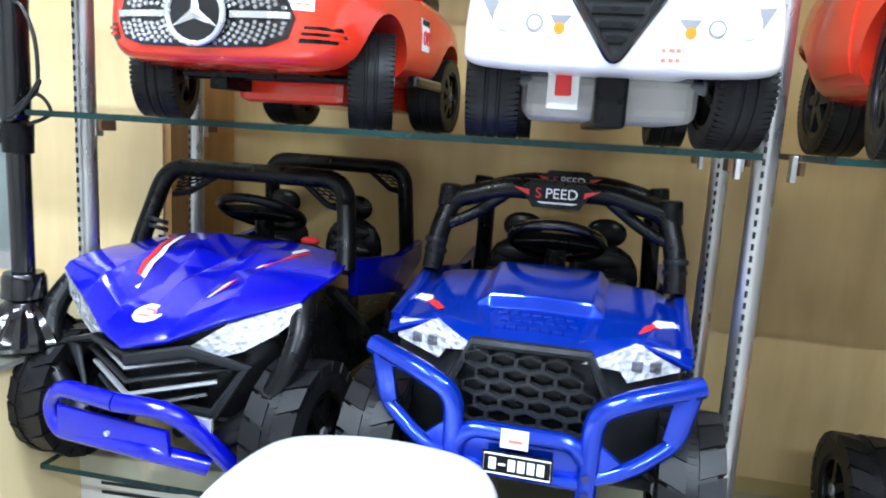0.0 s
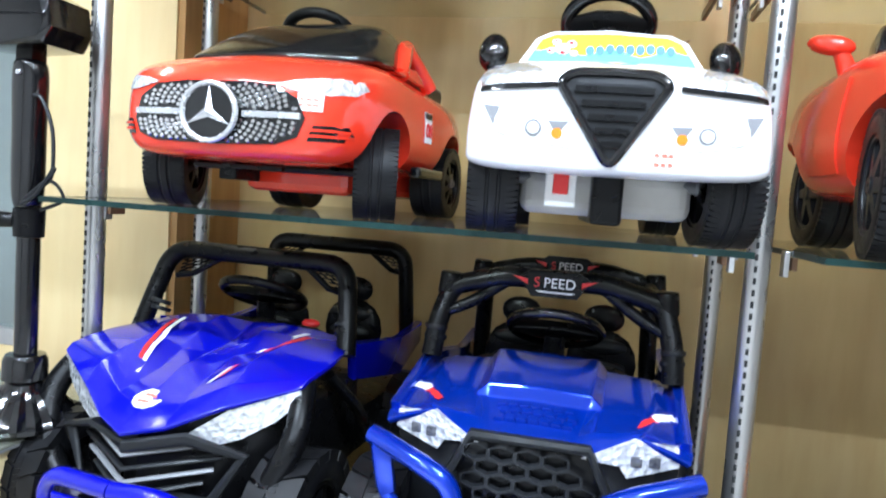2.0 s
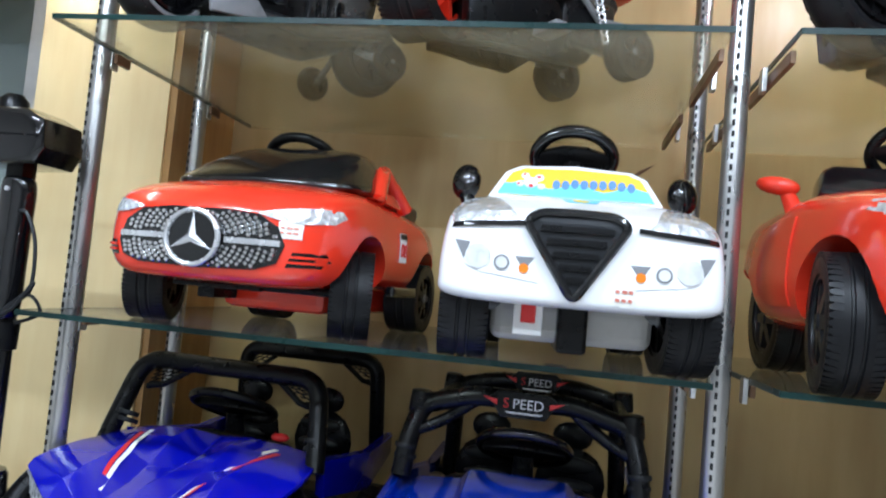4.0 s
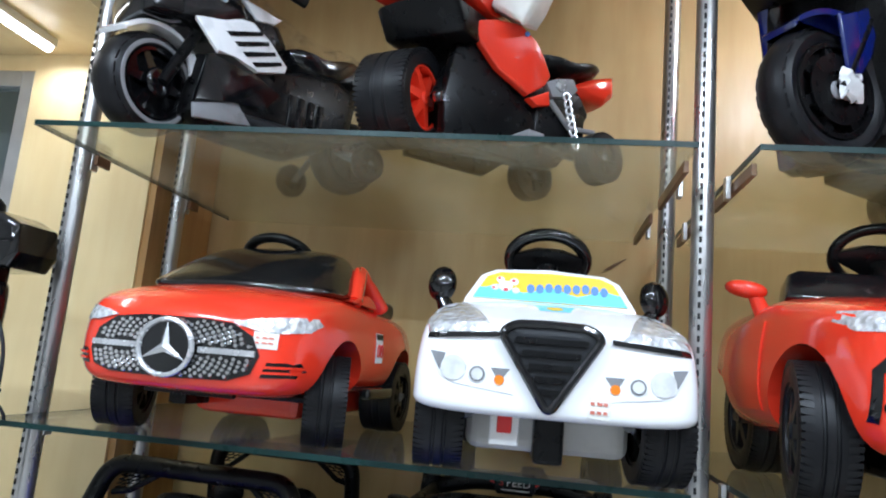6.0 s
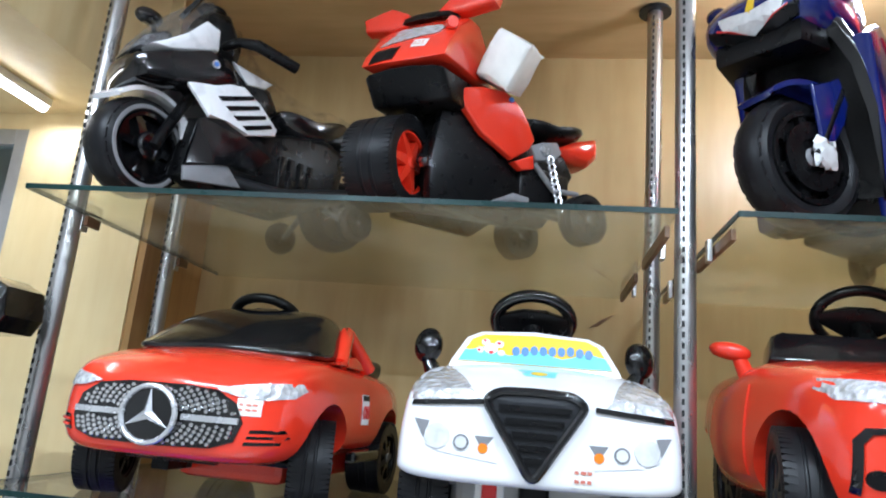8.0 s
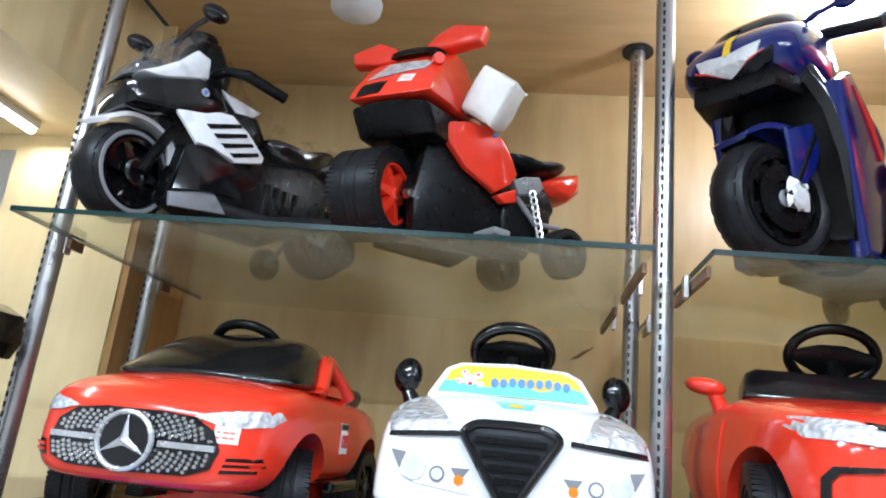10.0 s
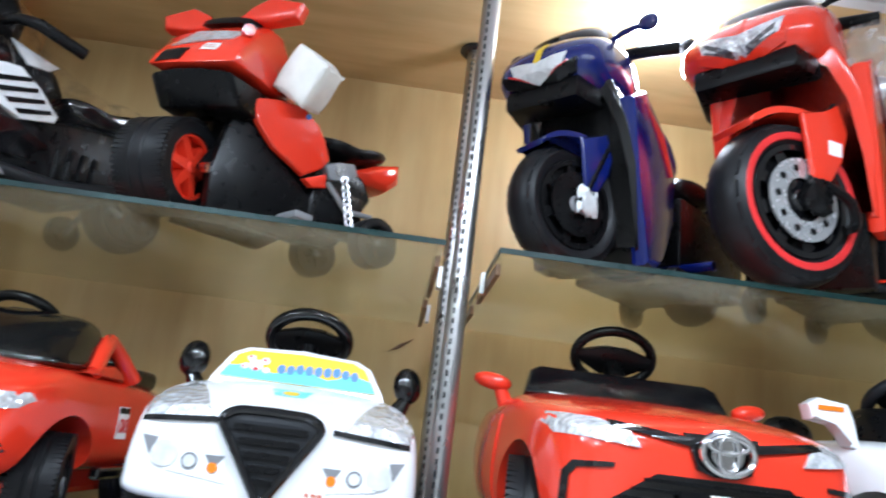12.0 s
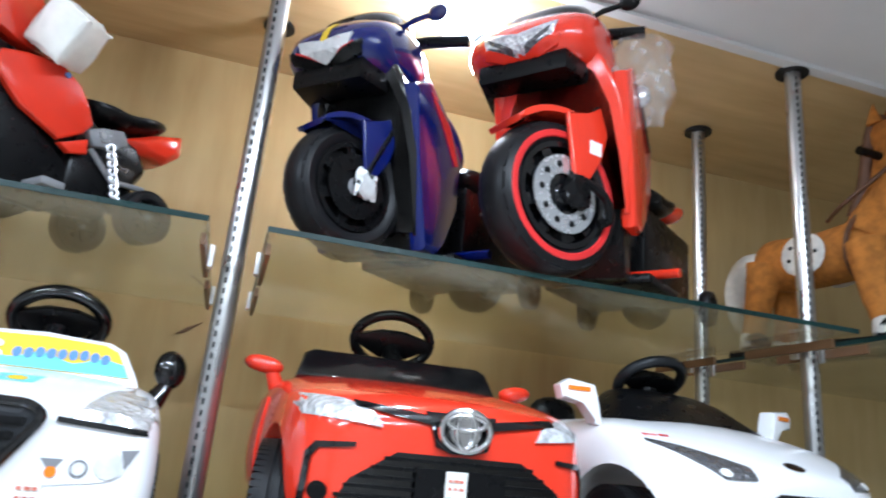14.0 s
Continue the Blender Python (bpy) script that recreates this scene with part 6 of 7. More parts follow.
def sport_bike(at, yaw, main, accent, r, stripe, label, H, W, steer, front, nose_x, film):
    """Tall sports bike: big front wheel under an arched fairing of height H and half width W, nose with two slanted lamps, tail box."""
    t = thing("toy_motorbike", label, "toy motorbike", pose(*at, 0, 0, yaw), "ride-on motorbikes on the upper shelf")
    w = wheel(t, 0, -0.3, r, r * 0.56, "road", M_GLOSS if stripe else M_BLACK, 9 if stripe else 7, steer, ring=stripe)
    wheel(t, 0, 0.36, r * 0.85, 0.09, "road", M_BLACK, 6)
    training_wheels(t, 0.36, 0.2)
    st = pose(0, -0.3, 0, 0, 0, steer)
    hw = r * 0.28
    R0, R1 = r * 1.05, r * 1.13
    fend = [(R0 * math.cos(a), r + R0 * math.sin(a)) for a in (radians(d) for d in range(38, 137, 7))] + [(R1 * math.cos(a), r + R1 * math.sin(a)) for a in (radians(d) for d in range(136, 37, -7))]
    part("front_fender", plate(fend, -hw * 1.12, hw * 1.12, "X", 0.008), main, t, "glossy front mudguard", 40, st)
    turn = pose(0, -0.3, 0, 0, 0, front) @ pose(0, 0.3, 0)
    for s in (1, -1):
        fk = [(-r * 0.1, r * 2.05), (r * 0.25, r * 2.1), (r * 0.5, r * 2.35), (r * 0.62, r * 2.0), (r * 0.5, r * 1.55), (r * 0.3, r * 1.22), (r * 0.05, r * 1.25)]
        g = part("fork_guard", plate(fk, s * hw * 1.1, s * hw * 1.4, "X", 0.007, segs=3), main, t, "glossy fork guard", 30, st)
        part("fork", tube([(s * hw * 1.15, 0, r), (s * hw * 1.15, 0.12, r * 2.6)], 0.014, 10), M_BLACK, t, "", 40, st)
        if stripe:
            part("guard_sticker", box(s * hw * 1.4 - 0.001, s * hw * 1.4 + 0.0012, r * 0.28, r * 0.48, r * 1.6, r * 1.78), M_STICKWHITE, g, "white sticker")
        part("brake_caliper", crumpled(box(s * hw * 1.05, s * hw * 1.55, -r * 0.05, r * 0.28, r * 0.85, r * 1.22, 0.012), 0.02), M_BLACK if stripe else M_PRINT, t, "black ribbed caliper" if stripe else "crumpled pale wrapping on the caliper", 50, st)
        if stripe:
            part("brake_hose", tube(spline([(s * hw * 1.4, r * 0.2, r * 1.2), (s * hw * 1.6, r * 0.5, r * 1.05), (s * hw * 1.5, r * 0.62, r * 0.8), (s * hw * 1.3, r * 0.5, r * 0.72)], 6), 0.012, 8), M_BLACK, t, "", 40, st)
        x0, x1 = s * hw * 0.96, s * hw * 1.04
        ds = lathe([(x0, r * 0.26), (x1, r * 0.26), (x1, r * 0.5), (x0, r * 0.5)], 36, "X", centre=(0, 0, 0))
        disc = part("brake_disc", ds, M_SILVER if stripe else M_BLACK, w, "", 30)
        for n in range(10):
            a = 2 * math.pi * n / 10
            part("disc_hole", cyl((x1 - s * 0.001, r * 0.38 * math.cos(a), r * 0.38 * math.sin(a)), (x1 + s * 0.0015, r * 0.38 * math.cos(a), r * 0.38 * math.sin(a)), r * 0.042, segs=10), M_BLACK, disc)
        zb = 0.17 if stripe else 0.05
        flank = [(-0.29, H - 0.03), (-0.2, H + 0.03), (-0.06, H - 0.02), (0.05, H - 0.11), (0.05, H - 0.26), (-0.02, zb + 0.05), (-0.08, zb), (-0.15, zb), (-0.22, H - 0.22)]
        fp = part("flank", plate(flank, s * (W - 0.03), s * (W + 0.012), "X", 0.014, segs=3), main, t, "glossy side fairing", 30, turn)
        part("flank_stripe", plate([(-0.2, H - 0.01), (-0.06, H - 0.045), (0.02, H - 0.13), (0.0, H - 0.14), (-0.09, H - 0.075)], s * (W + 0.011), s * (W + 0.0145), "X"), accent, fp, "", 30)
    arch_out = [(-W, zb + 0.03), (-W * 1.02, H * 0.6), (-W * 0.97, H * 0.86), (-W * 0.72, H + 0.02), (-W * 0.3, H + 0.07)]
    arch_in = [(-W * 0.28, H + 0.03), (-W * 0.64, H - 0.012), (-W * 0.86, H * 0.82), (-W * 0.89, H * 0.58), (-W * 0.85, zb + 0.03)]
    ring = arch_out + [(-x, z) for x, z in arch_out[::-1]] + [(-x, z) for x, z in arch_in[::-1]] + arch_in
    arch = plate(ring, -0.1, 0.02, "Y", 0.014, segs=3)
    # solid black plate stands in for the shadowed cavity inside the arch
    hollow = plate([(-W * 0.84, 0.05), (-W * 0.86, H * 0.6), (-W * 0.78, H * 0.86), (-W * 0.5, H + 0.02), (W * 0.5, H + 0.02), (W * 0.78, H * 0.86), (W * 0.86, H * 0.6), (W * 0.84, 0.05)], -0.07, 0.0, "Y", 0.006)
    for b in (arch, hollow):
        for v in b.verts:
            v.co.y += (H - v.co.z) * 0.34 - 0.2
    part("fairing_arch", arch, main if stripe else M_GLOSS, t, "glossy arched fairing round the wheel", 40, turn)
    part("cavity_plate", hollow, M_BLACK, t, "black plate in place of the shadowed hollow behind the wheel", 30, turn)
    turned = turn @ pose(nose_x, 0, 0) @ pose(0, -0.1, 0, 0, 0, -5) @ pose(0, 0.1, 0)
    prof = [(-0.39, H - 0.015), (-0.41, H + 0.06), (-0.375, H + 0.135), (-0.24, H + 0.2), (-0.06, H + 0.18), (-0.04, H + 0.0), (-0.2, H - 0.02)]
    nose = part("nose_fairing", half_shell(prof, W * 2.1, 0.78, 0.68), main, t, "glossy nose fairing", 50, turned)
    # black sheet over the nose's underside, in place of the dark cavity there
    under = [(-W * 0.72, -0.37), (W * 0.72, -0.37), (W * 0.98, -0.2), (W * 0.95, -0.04), (-W * 0.95, -0.04), (-W * 0.98, -0.2)]
    part("nose_underside", plate(under, H - 0.05, H + 0.012, "Z", 0.012), M_BLACK, nose, "black plate in place of the dark cavity under the nose", 30)
    tr = tree_of(nose)
    for s in (1, -1):
        q = [(s * x, -0.6, H + z) for x, z in (((0.014, 0.022), (0.042, 0.088), (0.165, 0.118), (0.145, 0.055), (0.055, 0.01)) if stripe else ((0.035, 0.04), (0.055, 0.085), (0.14, 0.1), (0.125, 0.06), (0.07, 0.035)))]
        lm = part("headlight", drape(tr, q, (s * 0.25, -0.95, 0.15), 0.0, 0.006, 0.02), M_LENS if stripe else M_PRINT, nose, "clear slanted headlight" if stripe else "pale slanted headlight")
        for a, b in ((0.075, 0.092), (0.065, 0.068)) if stripe else ((0.06, 0.068),):
            part("lamp_inset", drape(tr, [(s * 0.07, -0.6, H + a - 0.02), (s * 0.145, -0.6, H + b + 0.006), (s * 0.14, -0.6, H + b - 0.008), (s * 0.075, -0.6, H + a - 0.034)], (s * 0.25, -0.95, 0.15), 0.006, 0.002, 0.02), M_DARKLENS if stripe else M_STICKRED, lm)
        part("lower_lip", drape(tr, [(s * x, -0.6, H + z) for x, z in ((0.06, 0.0), (0.17, 0.045), (0.165, 0.015), (0.08, -0.012))], (s * 0.25, -0.95, 0.0), 0.0, 0.012, 0.02), M_BLACK if not stripe else main, nose, "", 40)
        mirror_arm(nose, (s * W * 0.5, -0.22, H + 0.17), (s * (W + 0.06), -0.2, H + 0.225), M_BLACK if stripe else main, (0.036, 0.02, 0.03))
        part("hand_grip", tube([(s * 0.06, -0.12, H + 0.2), (s * 0.13, -0.1, H + 0.21), (s * 0.24, -0.06, H + 0.215)], 0.018, 12), M_BLACK, nose, "ribbed black grip", 40)
    price_tag(nose, tr, 0.06, H + 0.015, 0.036, 0.032)
    part("centre_mark", drape(tr, [(-0.011, -0.6, H + 0.015), (0.011, -0.6, H + 0.015), (0.009, -0.6, H + 0.13), (-0.009, -0.6, H + 0.13)], (0, -1, 0), 0.001, 0.002, 0.02), M_YELLOW if not stripe else main, nose)
    part("screen", half_shell([(-0.365, H + 0.13), (-0.3, H + 0.21), (-0.18, H + 0.28), (-0.08, H + 0.265), (-0.1, H + 0.16), (-0.22, H + 0.13)], W * 1.45), M_GLOSS, t, "smoked black screen", 50, turned)
    part("engine", half_shell([(-0.12, H - 0.02), (0.06, H - 0.06), (0.16, 0.36), (0.28, 0.2), (0.14, 0.05), (-0.08, 0.05), (-0.14, 0.3)], W * 1.5), M_BLACK, t, "black engine body", 50, turn)
    part("tank", half_shell([(-0.1, H + 0.05), (0.02, H + 0.05), (0.14, H - 0.06), (0.16, H - 0.14), (-0.04, H - 0.14)], W * 1.25), main, t, "glossy tank", 50)
    part("seat", half_shell([(0.12, 0.42), (0.26, 0.39), (0.44, 0.45), (0.44, 0.4), (0.28, 0.32), (0.12, 0.34)], 0.21), M_BLACK, t, "black seat", 50)
    part("tail", half_shell([(0.3, 0.39), (0.44, 0.44), (0.6, 0.5), (0.6, 0.44), (0.44, 0.35)], 0.15), main, t, "glossy tail", 50)
    part("rear_box", box(-0.085, 0.085, 0.14, 0.56, 0.1, 0.34, 0.02), M_BLACK, t, "black rear housing", 40)
    part("step_board", box(-0.16, 0.16, -0.02, 0.3, 0.045, 0.075, 0.01), M_BLACK, t, "black step board", 40)
    part("foot_rest", tube([(-0.2, 0.1, 0.1), (0.2, 0.1, 0.1)], 0.014, 10), main, t, "", 40)
    if film:
        bm = half_shell([(-0.06, -0.17), (-0.1, -0.02), (-0.07, 0.12), (0.04, 0.14), (0.1, 0.02), (0.06, -0.15)], 0.17, 0.8)
        for v in bm.verts:
            v.co += Vector((noise.noise(v.co * 30), noise.noise(v.co * 30 + Vector((5, 0, 0))), noise.noise(v.co * 30 + Vector((0, 5, 0))))) * 0.024
        wr = part("wrapping", bm, M_BAG, t, "clear film bag hung on the grip", 60, turned @ pose(0.24, -0.1, H + 0.045))
        wr.visible_shadow = False
        part("wrapped_part", smoothed(box(-0.035, 0.035, -0.03, 0.03, -0.06, 0.02), 2), M_SILVER, t, "silver part inside the film", 60, turned @ pose(0.24, -0.1, H + 0.0))
    return t


white_bike()
red_trike()
sport_bike((0.83, 1.693, S3), -50, M_NAVY, M_STICKRED, 0.165, None, "navy blue ride-on sports motorbike on the upper glass shelf", 0.485, 0.15, -12, 10, -0.035, False)
sport_bike((1.35, 1.565, S3), -54, M_RED, M_BLACK, 0.205, M_STICKRED, "red ride-on sports motorbike with a red-ringed chrome front wheel", 0.585, 0.178, -20, 10, -0.05, True)


# ---- beside and below the shelves ----
def pedestal_fan():
    t = thing("pedestal_fan", "black pedestal fan stand with a control column and trailing cable", "fan", pose(-1.33, 1.41, 0.628))
    bm = bmesh.new()
    n = 40
    rings = []
    for z, r, amp in ((0.0, 0.115, 0.0), (0.012, 0.12, 0.004), (0.03, 0.112, 0.006), (0.07, 0.075, 0.005), (0.1, 0.045, 0.0), (0.12, 0.036, 0.0)):
        rings.append([bm.verts.new(((r + amp * math.cos(k * 10 * math.pi / 10)) * math.cos(2 * math.pi * k / n), (r + amp * math.cos(k * math.pi)) * math.sin(2 * math.pi * k / n), z)) for k in range(n)])
    for A, B in zip(rings, rings[1:]):
        for k in range(n):
            bm.faces.new((A[k], A[(k + 1) % n], B[(k + 1) % n], B[k]))
    bm.faces.new(rings[0])
    part("base", bm, M_GLOSS, t, "ribbed glossy black base", 30)
    part("collar", lathe([(0.11, 0.03), (0.112, 0.052), (0.16, 0.05), (0.172, 0.044), (0.174, 0.02)], 28, "Z"), M_GLOSS, t, "", 40)
    part("pole", cyl((0, 0, 0.16), (0, 0, 0.56), 0.0265, segs=24), M_GLOSS, t, "", 40)
    cl = part("clamp", lathe([(0.46, 0.026), (0.462, 0.034), (0.53, 0.036), (0.535, 0.026)], 24, "Z"), M_BLACK, t, "black height clamp", 40)
    part("knob", cyl((-0.03, -0.01, 0.5), (-0.068, -0.02, 0.5), 0.017, 0.02, bevel=0.004), M_BLACK, cl, "", 40)
    col = loft([[(x * 1.0, y, z) for x, y in ((-w, -0.03), (0, -0.045), (w, -0.03), (w, 0.02), (0, 0.03), (-w, 0.02))] for z, w in ((0.53, 0.022), (0.55, 0.036), (0.62, 0.04), (0.72, 0.038), (0.82, 0.044), (0.87, 0.042), (0.885, 0.03))], 2)
    cb = part("control_column", col, M_GLOSS, t, "glossy black control column", 60)
    part("screw", cyl((0.0, -0.046, 0.85), (0.0, -0.04, 0.85), 0.006, segs=12), M_SILVER, cb)
    part("neck", box(-0.03, 0.02, -0.025, 0.025, 0.875, 0.93, 0.008), M_BLACK, t, "", 40)
    hd = plate([(-0.28, 0.92), (-0.28, 1.05), (0.05, 1.045), (0.098, 1.02), (0.108, 0.95), (0.085, 0.912), (-0.05, 0.905)], -0.075, 0.075, "Y", 0.018, segs=3)
    mh = part("motor_housing", hd, M_GLOSS, t, "facetted glossy black motor housing", 30)
    part("seam", box(-0.28, 0.094, -0.077, -0.074, 0.975, 0.979), M_BLACK, mh)
    part("cap", lathe([(1.045, 0.035), (1.075, 0.033), (1.09, 0.02), (1.092, 0.001)], 24, "Z", centre=(-0.05, 0, 0)), M_BLACK, mh, "", 40)
    cable = spline([(0.03, -0.03, 0.80), (0.055, -0.03, 0.79), (0.085, -0.03, 0.72), (0.088, -0.03, 0.62), (0.07, -0.035, 0.59), (0.03, -0.04, 0.56), (0.09, -0.04, 0.61), (0.1, -0.04, 0.63), (0.06, -0.045, 0.57), (0.02, -0.045, 0.545), (0.085, -0.035, 0.6), (0.12, -0.03, 0.56), (0.05, -0.02, 0.53)], 8)
    part("cable", tube(cable, 0.0045, 6), M_GREY, t, "thin grey cable looped at the clamp", 50)
    return t


pedestal_fan()


def side_table():
    t = thing("side_table", "pale wooden side counter with a glass top", "table", pose(-1.66, 1.33, 0))
    part("body", box(-0.35, 0.365, -0.1, 0.45, 0.0, 0.598, 0.004), M_PALE, t, "pale laminate counter body")
    g = part("glass_top", box(-0.36, 0.40, -0.14, 0.46, 0.612, 0.622, 0.001), M_GLASS, t, "clear glass top")
    g.visible_shadow = False
    part("top_edge", box(-0.36, 0.40, -0.1425, -0.1402, 0.612, 0.622), M_EDGE, t, "green glass edge")
    part("top_panel", box(-0.355, 0.385, -0.12, 0.455, 0.5985, 0.6115), M_ALU, t, "metal panel under the glass")
    return t


side_table()


def front_toy_car():
    """White car on the floor in the aisle; only its rounded roof rises into view."""
    t = thing("toy_car", "white ride-on car with a rounded bonnet, standing on the floor", "toy car", pose(-0.337, 1.02, 0, 0, 0, 4))
    st = [(-0.27, 0.16, 0.28, 0.55, 0.5, 0.01), (-0.24, 0.235, 0.24, 0.608, 0.5, 0.012, 0.93), (-0.1, 0.272, 0.22, 0.623, 0.5, 0.014, 0.94), (0.06, 0.268, 0.2, 0.613, 0.5, 0.012, 0.94), (0.2, 0.24, 0.2, 0.61), (0.25, 0.17, 0.24, 0.55)]
    body, tr = car_shell(t, st, [(-0.14, 0.17, 0.16), (0.14, 0.17, 0.15)], M_WHITE, "glossy white moulded body")
    part("chassis", box(-0.18, 0.18, -0.2, 0.2, 0.14, 0.3, 0.02), M_BLACK, t)
    for s in (1, -1):
        wheel(t, s * 0.22, -0.14, 0.13, 0.09, "rib", M_BLACK, 5)
        wheel(t, s * 0.22, 0.14, 0.13, 0.09, "rib", M_BLACK, 5)
    bm = bmesh.new()
    for k, (x0, x1) in enumerate(((-0.05, -0.036), (-0.03, -0.02), (-0.016, -0.006), (-0.002, 0.014), (0.018, 0.03))):
        drape(tr, [(x0 - 0.06, -0.13, 0.9), (x1 - 0.06, -0.13, 0.9), (x1 - 0.06, -0.112, 0.9), (x0 - 0.06, -0.112, 0.9)], (0, 0, 1), 0.001, 0.0006, 0.05, bm=bm)
    part("print", bm, M_INKBLUE, body, "small blue printed mark")
    return t


front_toy_car()


def quad_bike():
    t = thing("toy_quad", "black and orange ride-on quad with knobbly tyres on the low shelf", "toy quad", pose(1.11, 1.75, 0.061, 0, 0, 0))
    for s in (1, -1):
        wheel(t, s * 0.27, -0.32, 0.175, 0.2, "lug", M_BLACK, 5)
        wheel(t, s * 0.27, 0.33, 0.17, 0.13, "lug", M_BLACK, 5)
        gd = [(-0.15, 0.36), (-0.1, 0.385), (0.05, 0.385), (0.12, 0.35), (0.05, 0.365), (-0.1, 0.365)]
        part("mudguard", plate([(a - 0.3, b) for a, b in gd], s * 0.17, s * 0.31, "X", 0.006), M_BLACK, t, "black mudguard", 40)
    part("body", half_shell([(-0.42, 0.34), (-0.3, 0.42), (-0.1, 0.44), (0.1, 0.36), (0.4, 0.42), (0.4, 0.3), (0.1, 0.2), (-0.4, 0.22)], 0.3), material("orange_plastic", (0.75, 0.22, 0.02), 0.3, var=0.06, coat=0.4), t, "orange moulded body", 50)
    part("axle", cyl((-0.27, -0.32, 0.175), (0.27, -0.32, 0.175), 0.014), M_BLACK, t)
    part("axle", cyl((-0.27, 0.33, 0.17), (0.27, 0.33, 0.17), 0.014), M_BLACK, t)
    handlebar(t, -0.2, 0.5, 0.2)
    part("steering_stem", cyl((0, -0.25, 0.4), (0, -0.225, 0.5), 0.02), M_BLACK, t)
    return t


quad_bike()


def carton(x, y, z, w, d, h, rz=0):
    t = thing("carton", "white printed cardboard carton under the low shelf", "carton", pose(x, y, z, 0, 0, rz), "cartons under the shelf")
    part("box", box(-w / 2, w / 2, -d / 2, d / 2, 0, h, 0.004), M_CARD, t)
    for k in range(5):
        part("print_bar", box(-w * 0.36, w * (0.1 + 0.05 * (k % 3)), -d / 2 - 0.0015, -d / 2 + 0.0005, h * (0.3 + 0.1 * k), h * (0.335 + 0.1 * k)), M_GREY, t)
    part("tape", box(-0.025, 0.025, -d / 2 - 0.001, d / 2 + 0.001, h - 0.02, h + 0.001), M_PAPER, t)
    return t


carton(-1.08, 1.75, 0, 0.46, 0.4, 0.27, 4)
carton(-0.5, 1.85, 0, 0.5, 0.42, 0.24, -3)
carton(0.05, 1.8, 0, 0.44, 0.4, 0.26, 2)


# ---- plush horse in the far bay ----
def plush_horse():
    t = thing("toy_horse", "orange plush rocking horse with a white spotted saddle", "toy horse", pose(2.47, 1.84, S3, 0, 0, 10) @ Matrix.Scale(0.97, 4))
    bd = loft([[(w * math.cos(a), y, z + h * math.sin(a)) for a in (2 * math.pi * k / 10 for k in range(10))] for y, z, w, h in ((-0.27, 0.43, 0.05, 0.06), (-0.24, 0.43, 0.11, 0.12), (-0.1, 0.41, 0.12, 0.115), (0.08, 0.4, 0.12, 0.11), (0.24, 0.42, 0.12, 0.13), (0.3, 0.42, 0.05, 0.07))], 2)
    part("body", bd, M_PLUSH, t, "orange plush body", 60)
    nk = tube(spline([(0, -0.2, 0.45), (0, -0.27, 0.58), (0, -0.29, 0.7), (0, -0.3, 0.78)], 5), [0.115, 0.112, 0.108, 0.102, 0.097, 0.092, 0.087, 0.082, 0.08, 0.078, 0.076, 0.074, 0.073, 0.072, 0.072, 0.07][:16], 14)
    part("neck", nk, M_PLUSH, t, "orange plush neck", 60)
    hd = loft([[(w * math.cos(a), y, z + h * math.sin(a)) for a in (2 * math.pi * k / 10 for k in range(10))] for y, z, w, h in ((-0.22, 0.82, 0.04, 0.05), (-0.26, 0.82, 0.075, 0.085), (-0.34, 0.79, 0.075, 0.08), (-0.43, 0.74, 0.055, 0.06), (-0.49, 0.72, 0.052, 0.055), (-0.51, 0.72, 0.025, 0.03))], 2)
    part("head", hd, M_PLUSH, t, "orange plush head", 60)
    part("muzzle", loft([[(w * math.cos(a), y, z + w * math.sin(a)) for a in (2 * math.pi * k / 10 for k in range(10))] for y, z, w in ((-0.44, 0.735, 0.058), (-0.49, 0.72, 0.06), (-0.525, 0.715, 0.03))], 2), M_PLUSHW, t, "white muzzle", 60)
    part("chest", loft([[(w * math.cos(a), y + 0.03 * math.sin(a), z) for a in (2 * math.pi * k / 10 for k in range(10))] for z, y, w in ((0.32, -0.25, 0.03), (0.38, -0.285, 0.07), (0.5, -0.33, 0.075), (0.62, -0.36, 0.04))], 2), M_PLUSHW, t, "white chest patch", 60)
    for s in (1, -1):
        for y, dy in ((-0.2, -0.06), (0.22, 0.06)):
            lg = tube(spline([(s * 0.075, y, 0.4), (s * 0.09, y + dy * 0.5, 0.22), (s * 0.095, y + dy, 0.1)], 5), [0.075, 0.07, 0.065, 0.06, 0.056, 0.053, 0.05, 0.047, 0.045, 0.043, 0.042], 12)
            part("leg", lg, M_PLUSH, t, "", 60)
            part("hoof", cyl((s * 0.095, y + dy, 0.06), (s * 0.095, y + dy, 0.125), 0.05, 0.044, bevel=0.01), M_PLUSHW, t, "white hoof", 50)
            wheel(t, s * 0.12, y + dy - 0.04, 0.06, 0.045, "road", M_BLACK, 5)
        part("ear", plate([(-0.28, 0.87), (-0.25, 0.95), (-0.22, 0.87)], s * 0.03, s * 0.055, "X", 0.008), M_PLUSH, t, "", 50)
        part("rein", tube(spline([(s * 0.07, -0.4, 0.75), (s * 0.085, -0.3, 0.66), (s * 0.11, -0.15, 0.56), (s * 0.06, -0.05, 0.53)], 6), 0.008, 8), M_BROWN, t, "brown rein", 50)
        part("saddle_flap", smoothed(box(s * 0.105, s * 0.135, -0.09, 0.13, 0.3, 0.5), 2), M_PLUSHW, t, "white saddle flap with black dots", 60)
        for dy, dz in ((-0.04, 0.4), (0.03, 0.45), (0.07, 0.38), (0.0, 0.36), (-0.02, 0.44), (0.06, 0.43)):
            part("dot", cyl((s * 0.13, dy, dz), (s * 0.1345, dy, dz), 0.008, segs=10), M_BLACK, t)
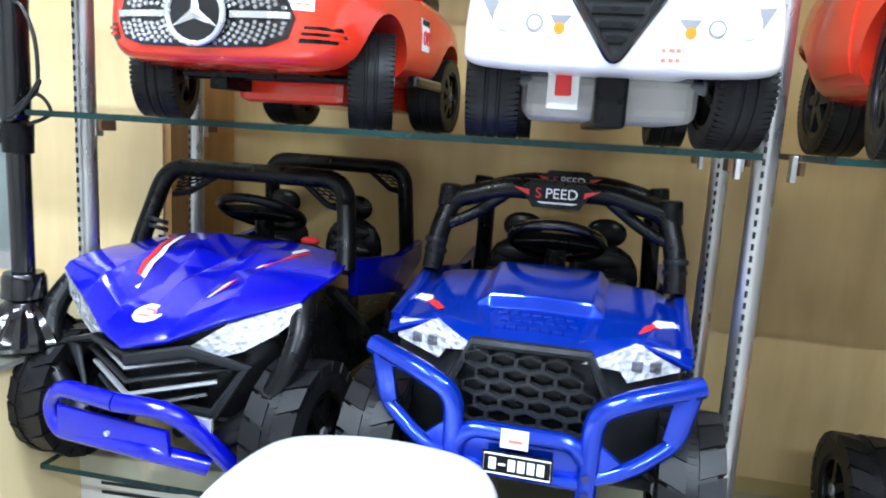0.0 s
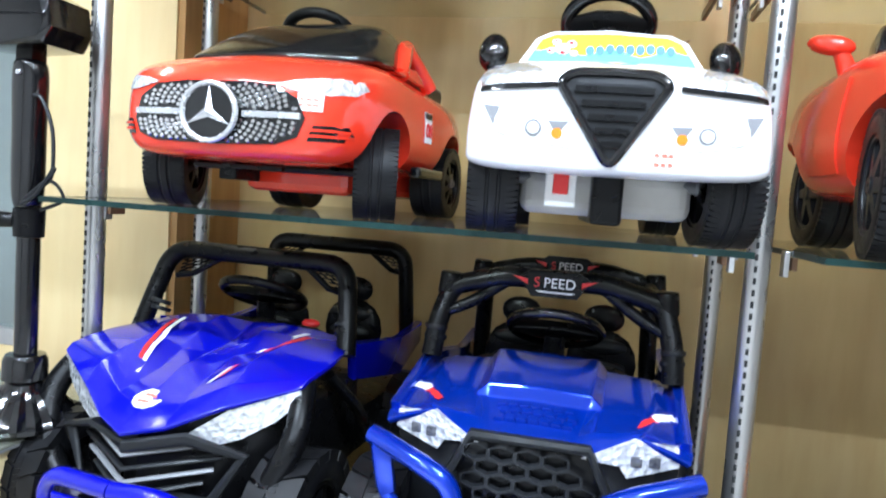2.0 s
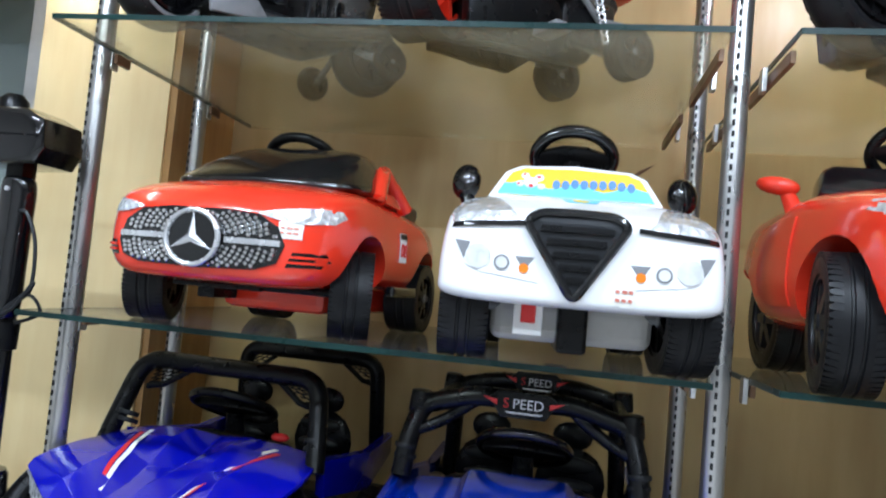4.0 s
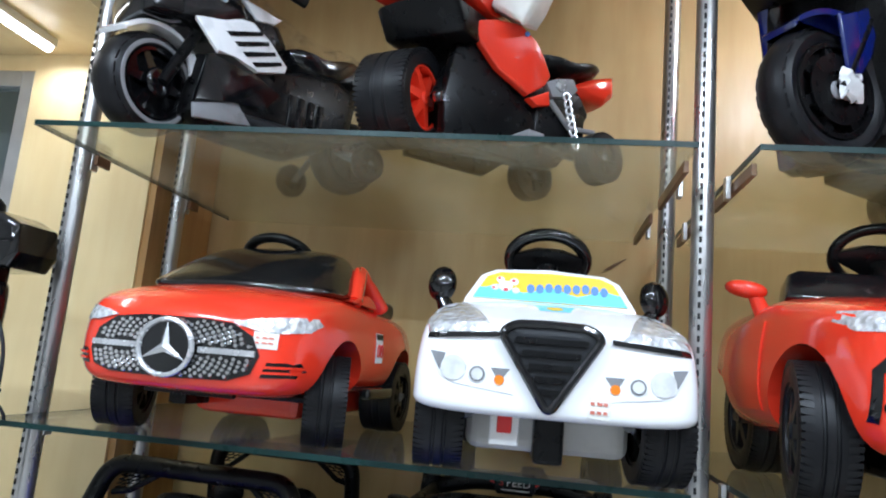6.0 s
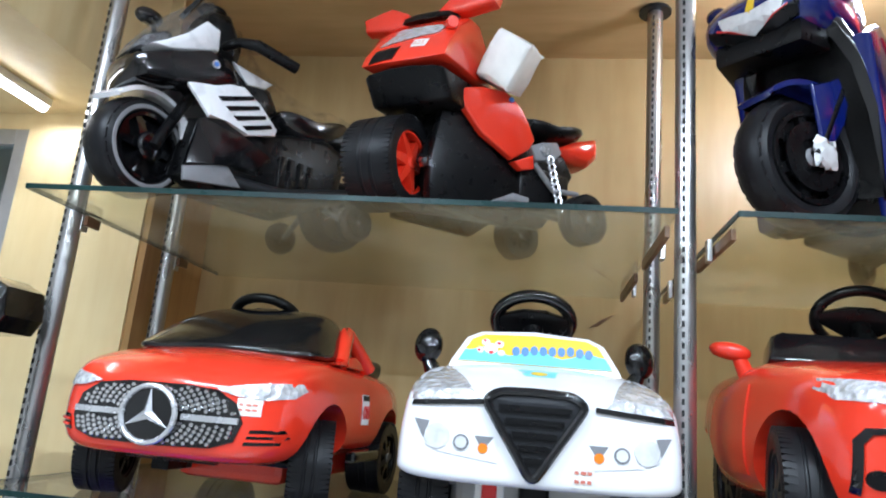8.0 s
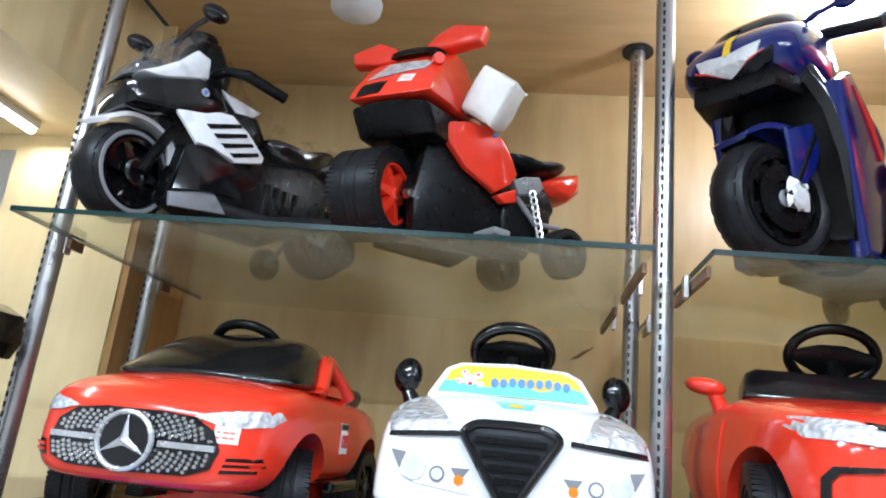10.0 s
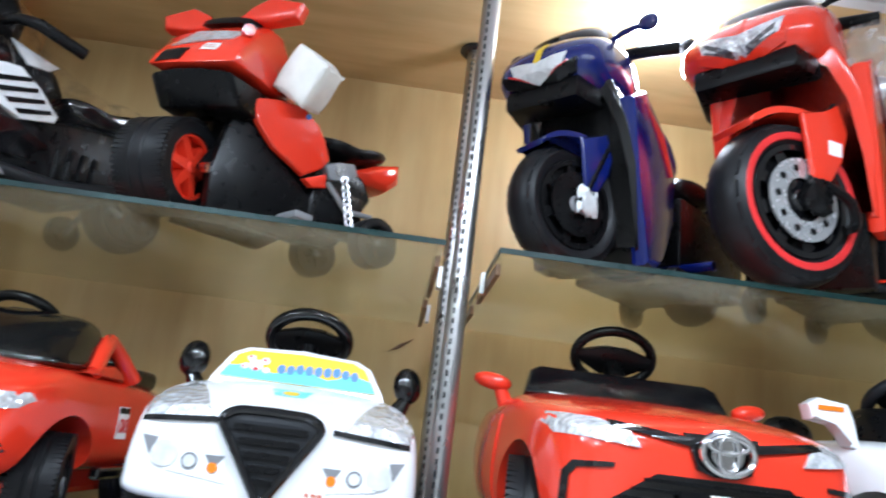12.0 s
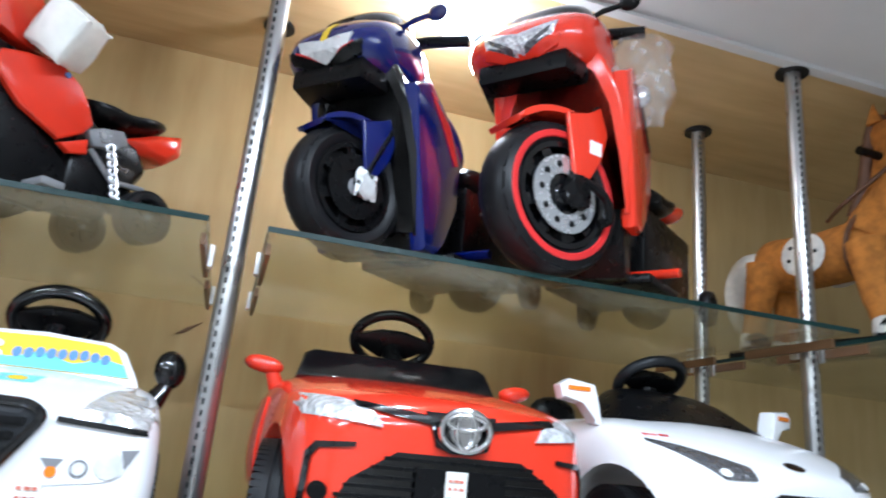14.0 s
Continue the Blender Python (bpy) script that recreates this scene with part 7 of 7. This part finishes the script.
        part("footboard", box(s * 0.075, s * 0.13, -0.35, 0.37, 0.028, 0.06, 0.006), M_BLACK, t, "black rocker rail")
        part("handle", cyl((0, -0.28, 0.72), (s * 0.17, -0.26, 0.72), 0.016), M_BLACK, t, "black grip bar")
        part("eye", cyl((s * 0.07, -0.36, 0.81), (s * 0.078, -0.36, 0.81), 0.013, segs=14), M_GLOSS, t)
    part("harness", tube([(0.128 * math.cos(a), -0.16 - 0.03 * math.sin(a), 0.42 + 0.125 * math.sin(a)) for a in (2 * math.pi * k / 24 for k in range(24))], 0.01, 6, True), M_BROWN, t, "brown girth strap", 50)
    part("bridle", tube([(0.068 * math.cos(a), -0.43, 0.745 + 0.068 * math.sin(a)) for a in (2 * math.pi * k / 20 for k in range(20))], 0.008, 6, True), M_BROWN, t, "brown bridle", 50)
    part("tail", tube(spline([(0, 0.29, 0.46), (0, 0.37, 0.44), (0, 0.42, 0.32), (0, 0.4, 0.16)], 5), [0.02, 0.03, 0.035, 0.04, 0.045, 0.05, 0.055, 0.058, 0.06, 0.06, 0.058, 0.055, 0.05, 0.045, 0.035, 0.02], 12), M_PLUSHW, t, "pale plush tail", 60)
    part("mane", tube(spline([(0, -0.24, 0.92), (0, -0.2, 0.8), (0, -0.17, 0.65), (0, -0.12, 0.54)], 5), 0.03, 10), M_BROWN, t, "", 60)
    return t


plush_horse()

# thin dark brown wedge set on the back wall
wedge = thing("wall_wedge", "small dark brown wedge on the wood wall", "wall damage", pose(0.2, BACK, 1.79))
part("sliver", plate([(0.0, 0.0), (0.03, 0.008), (0.085, 0.052), (0.04, 0.03)], -0.006, 0.0, "Y", 0.001), M_STRIP, wedge)


# ---- lamps ----
def tube_light(x, y, z, length, along="X", label="lit white tube lamp on the ceiling"):
    t = thing("tube_light", label, "lamp", pose(x, y, z, 0, 0, 0 if along == "X" else 90), "tube lamps")
    part("housing", box(-length / 2, length / 2, -0.022, 0.022, 0.0, 0.03, 0.004), M_STICKWHITE, t, "white lamp housing")
    part("diffuser", cyl((-length / 2 + 0.01, 0, -0.006), (length / 2 - 0.01, 0, -0.006), 0.016, segs=16), M_TUBE, t, "glowing diffuser", 40)
    return t


for tx, ty in SHOP_TUBES:
    tube_light(tx, ty, CEIL - 0.028, 1.2)
tube_light(-1.74, 1.6, 2.37, 0.64, "Y", "lit white tube lamp under the soffit")


def round_light(x, y, lit):
    t = thing("ceiling_light", "bright round lamp on the wood ceiling" if lit else "unlit white round ceiling lamp", "lamp", pose(x, y, CEIL))
    part("base", lathe([(0.0, 0.06), (-0.012, 0.06), (-0.02, 0.05), (-0.02, 0.0)], 32, "Z"), M_STICKWHITE, t, "white base", 40)
    part("bulb", lathe([(-0.02, 0.055), (-0.05, 0.088), (-0.08, 0.084), (-0.1, 0.05), (-0.106, 0.001)], 32, "Z"), M_BULB if lit else M_CEIL, t, "", 60)
    return t


round_light(0.92, 1.73, True)
round_light(-0.598, 1.80, False)

# ---- glazed frame beyond the pilaster ----
win = thing("window_1", "aluminium-framed glass partition beside the pilaster", "window", Matrix(), "", "structure")
for nm, bb in (("window_frame", (-1.95, -1.892, 2.05, 2.11, 0.62, 2.34)), ("window_frame", (-3.06, -3.0, 2.05, 2.11, 0.62, 2.34)), ("window_frame", (-3.0, -1.95, 2.05, 2.11, 2.28, 2.34)), ("window_sill", (-3.0, -1.95, 2.05, 2.11, 0.62, 0.68))):
    part(nm, box(*bb, 0.003), M_ALU, win)
pn = part("pane", box(-3.0, -1.95, 2.075, 2.083, 0.68, 2.28), M_PANE, win)
pn.visible_shadow = False
structure(part("wall_over_window", box(-3.08, -1.89, 2.05, 2.14, 2.34, CEIL), M_PALE), "pale laminate panel over the glazed partition", "wall")
structure(part("wall_under_window", box(-3.08, -1.89, 2.05, 2.14, 0, 0.62), M_PALE), "pale laminate panel under the glazed partition", "wall")
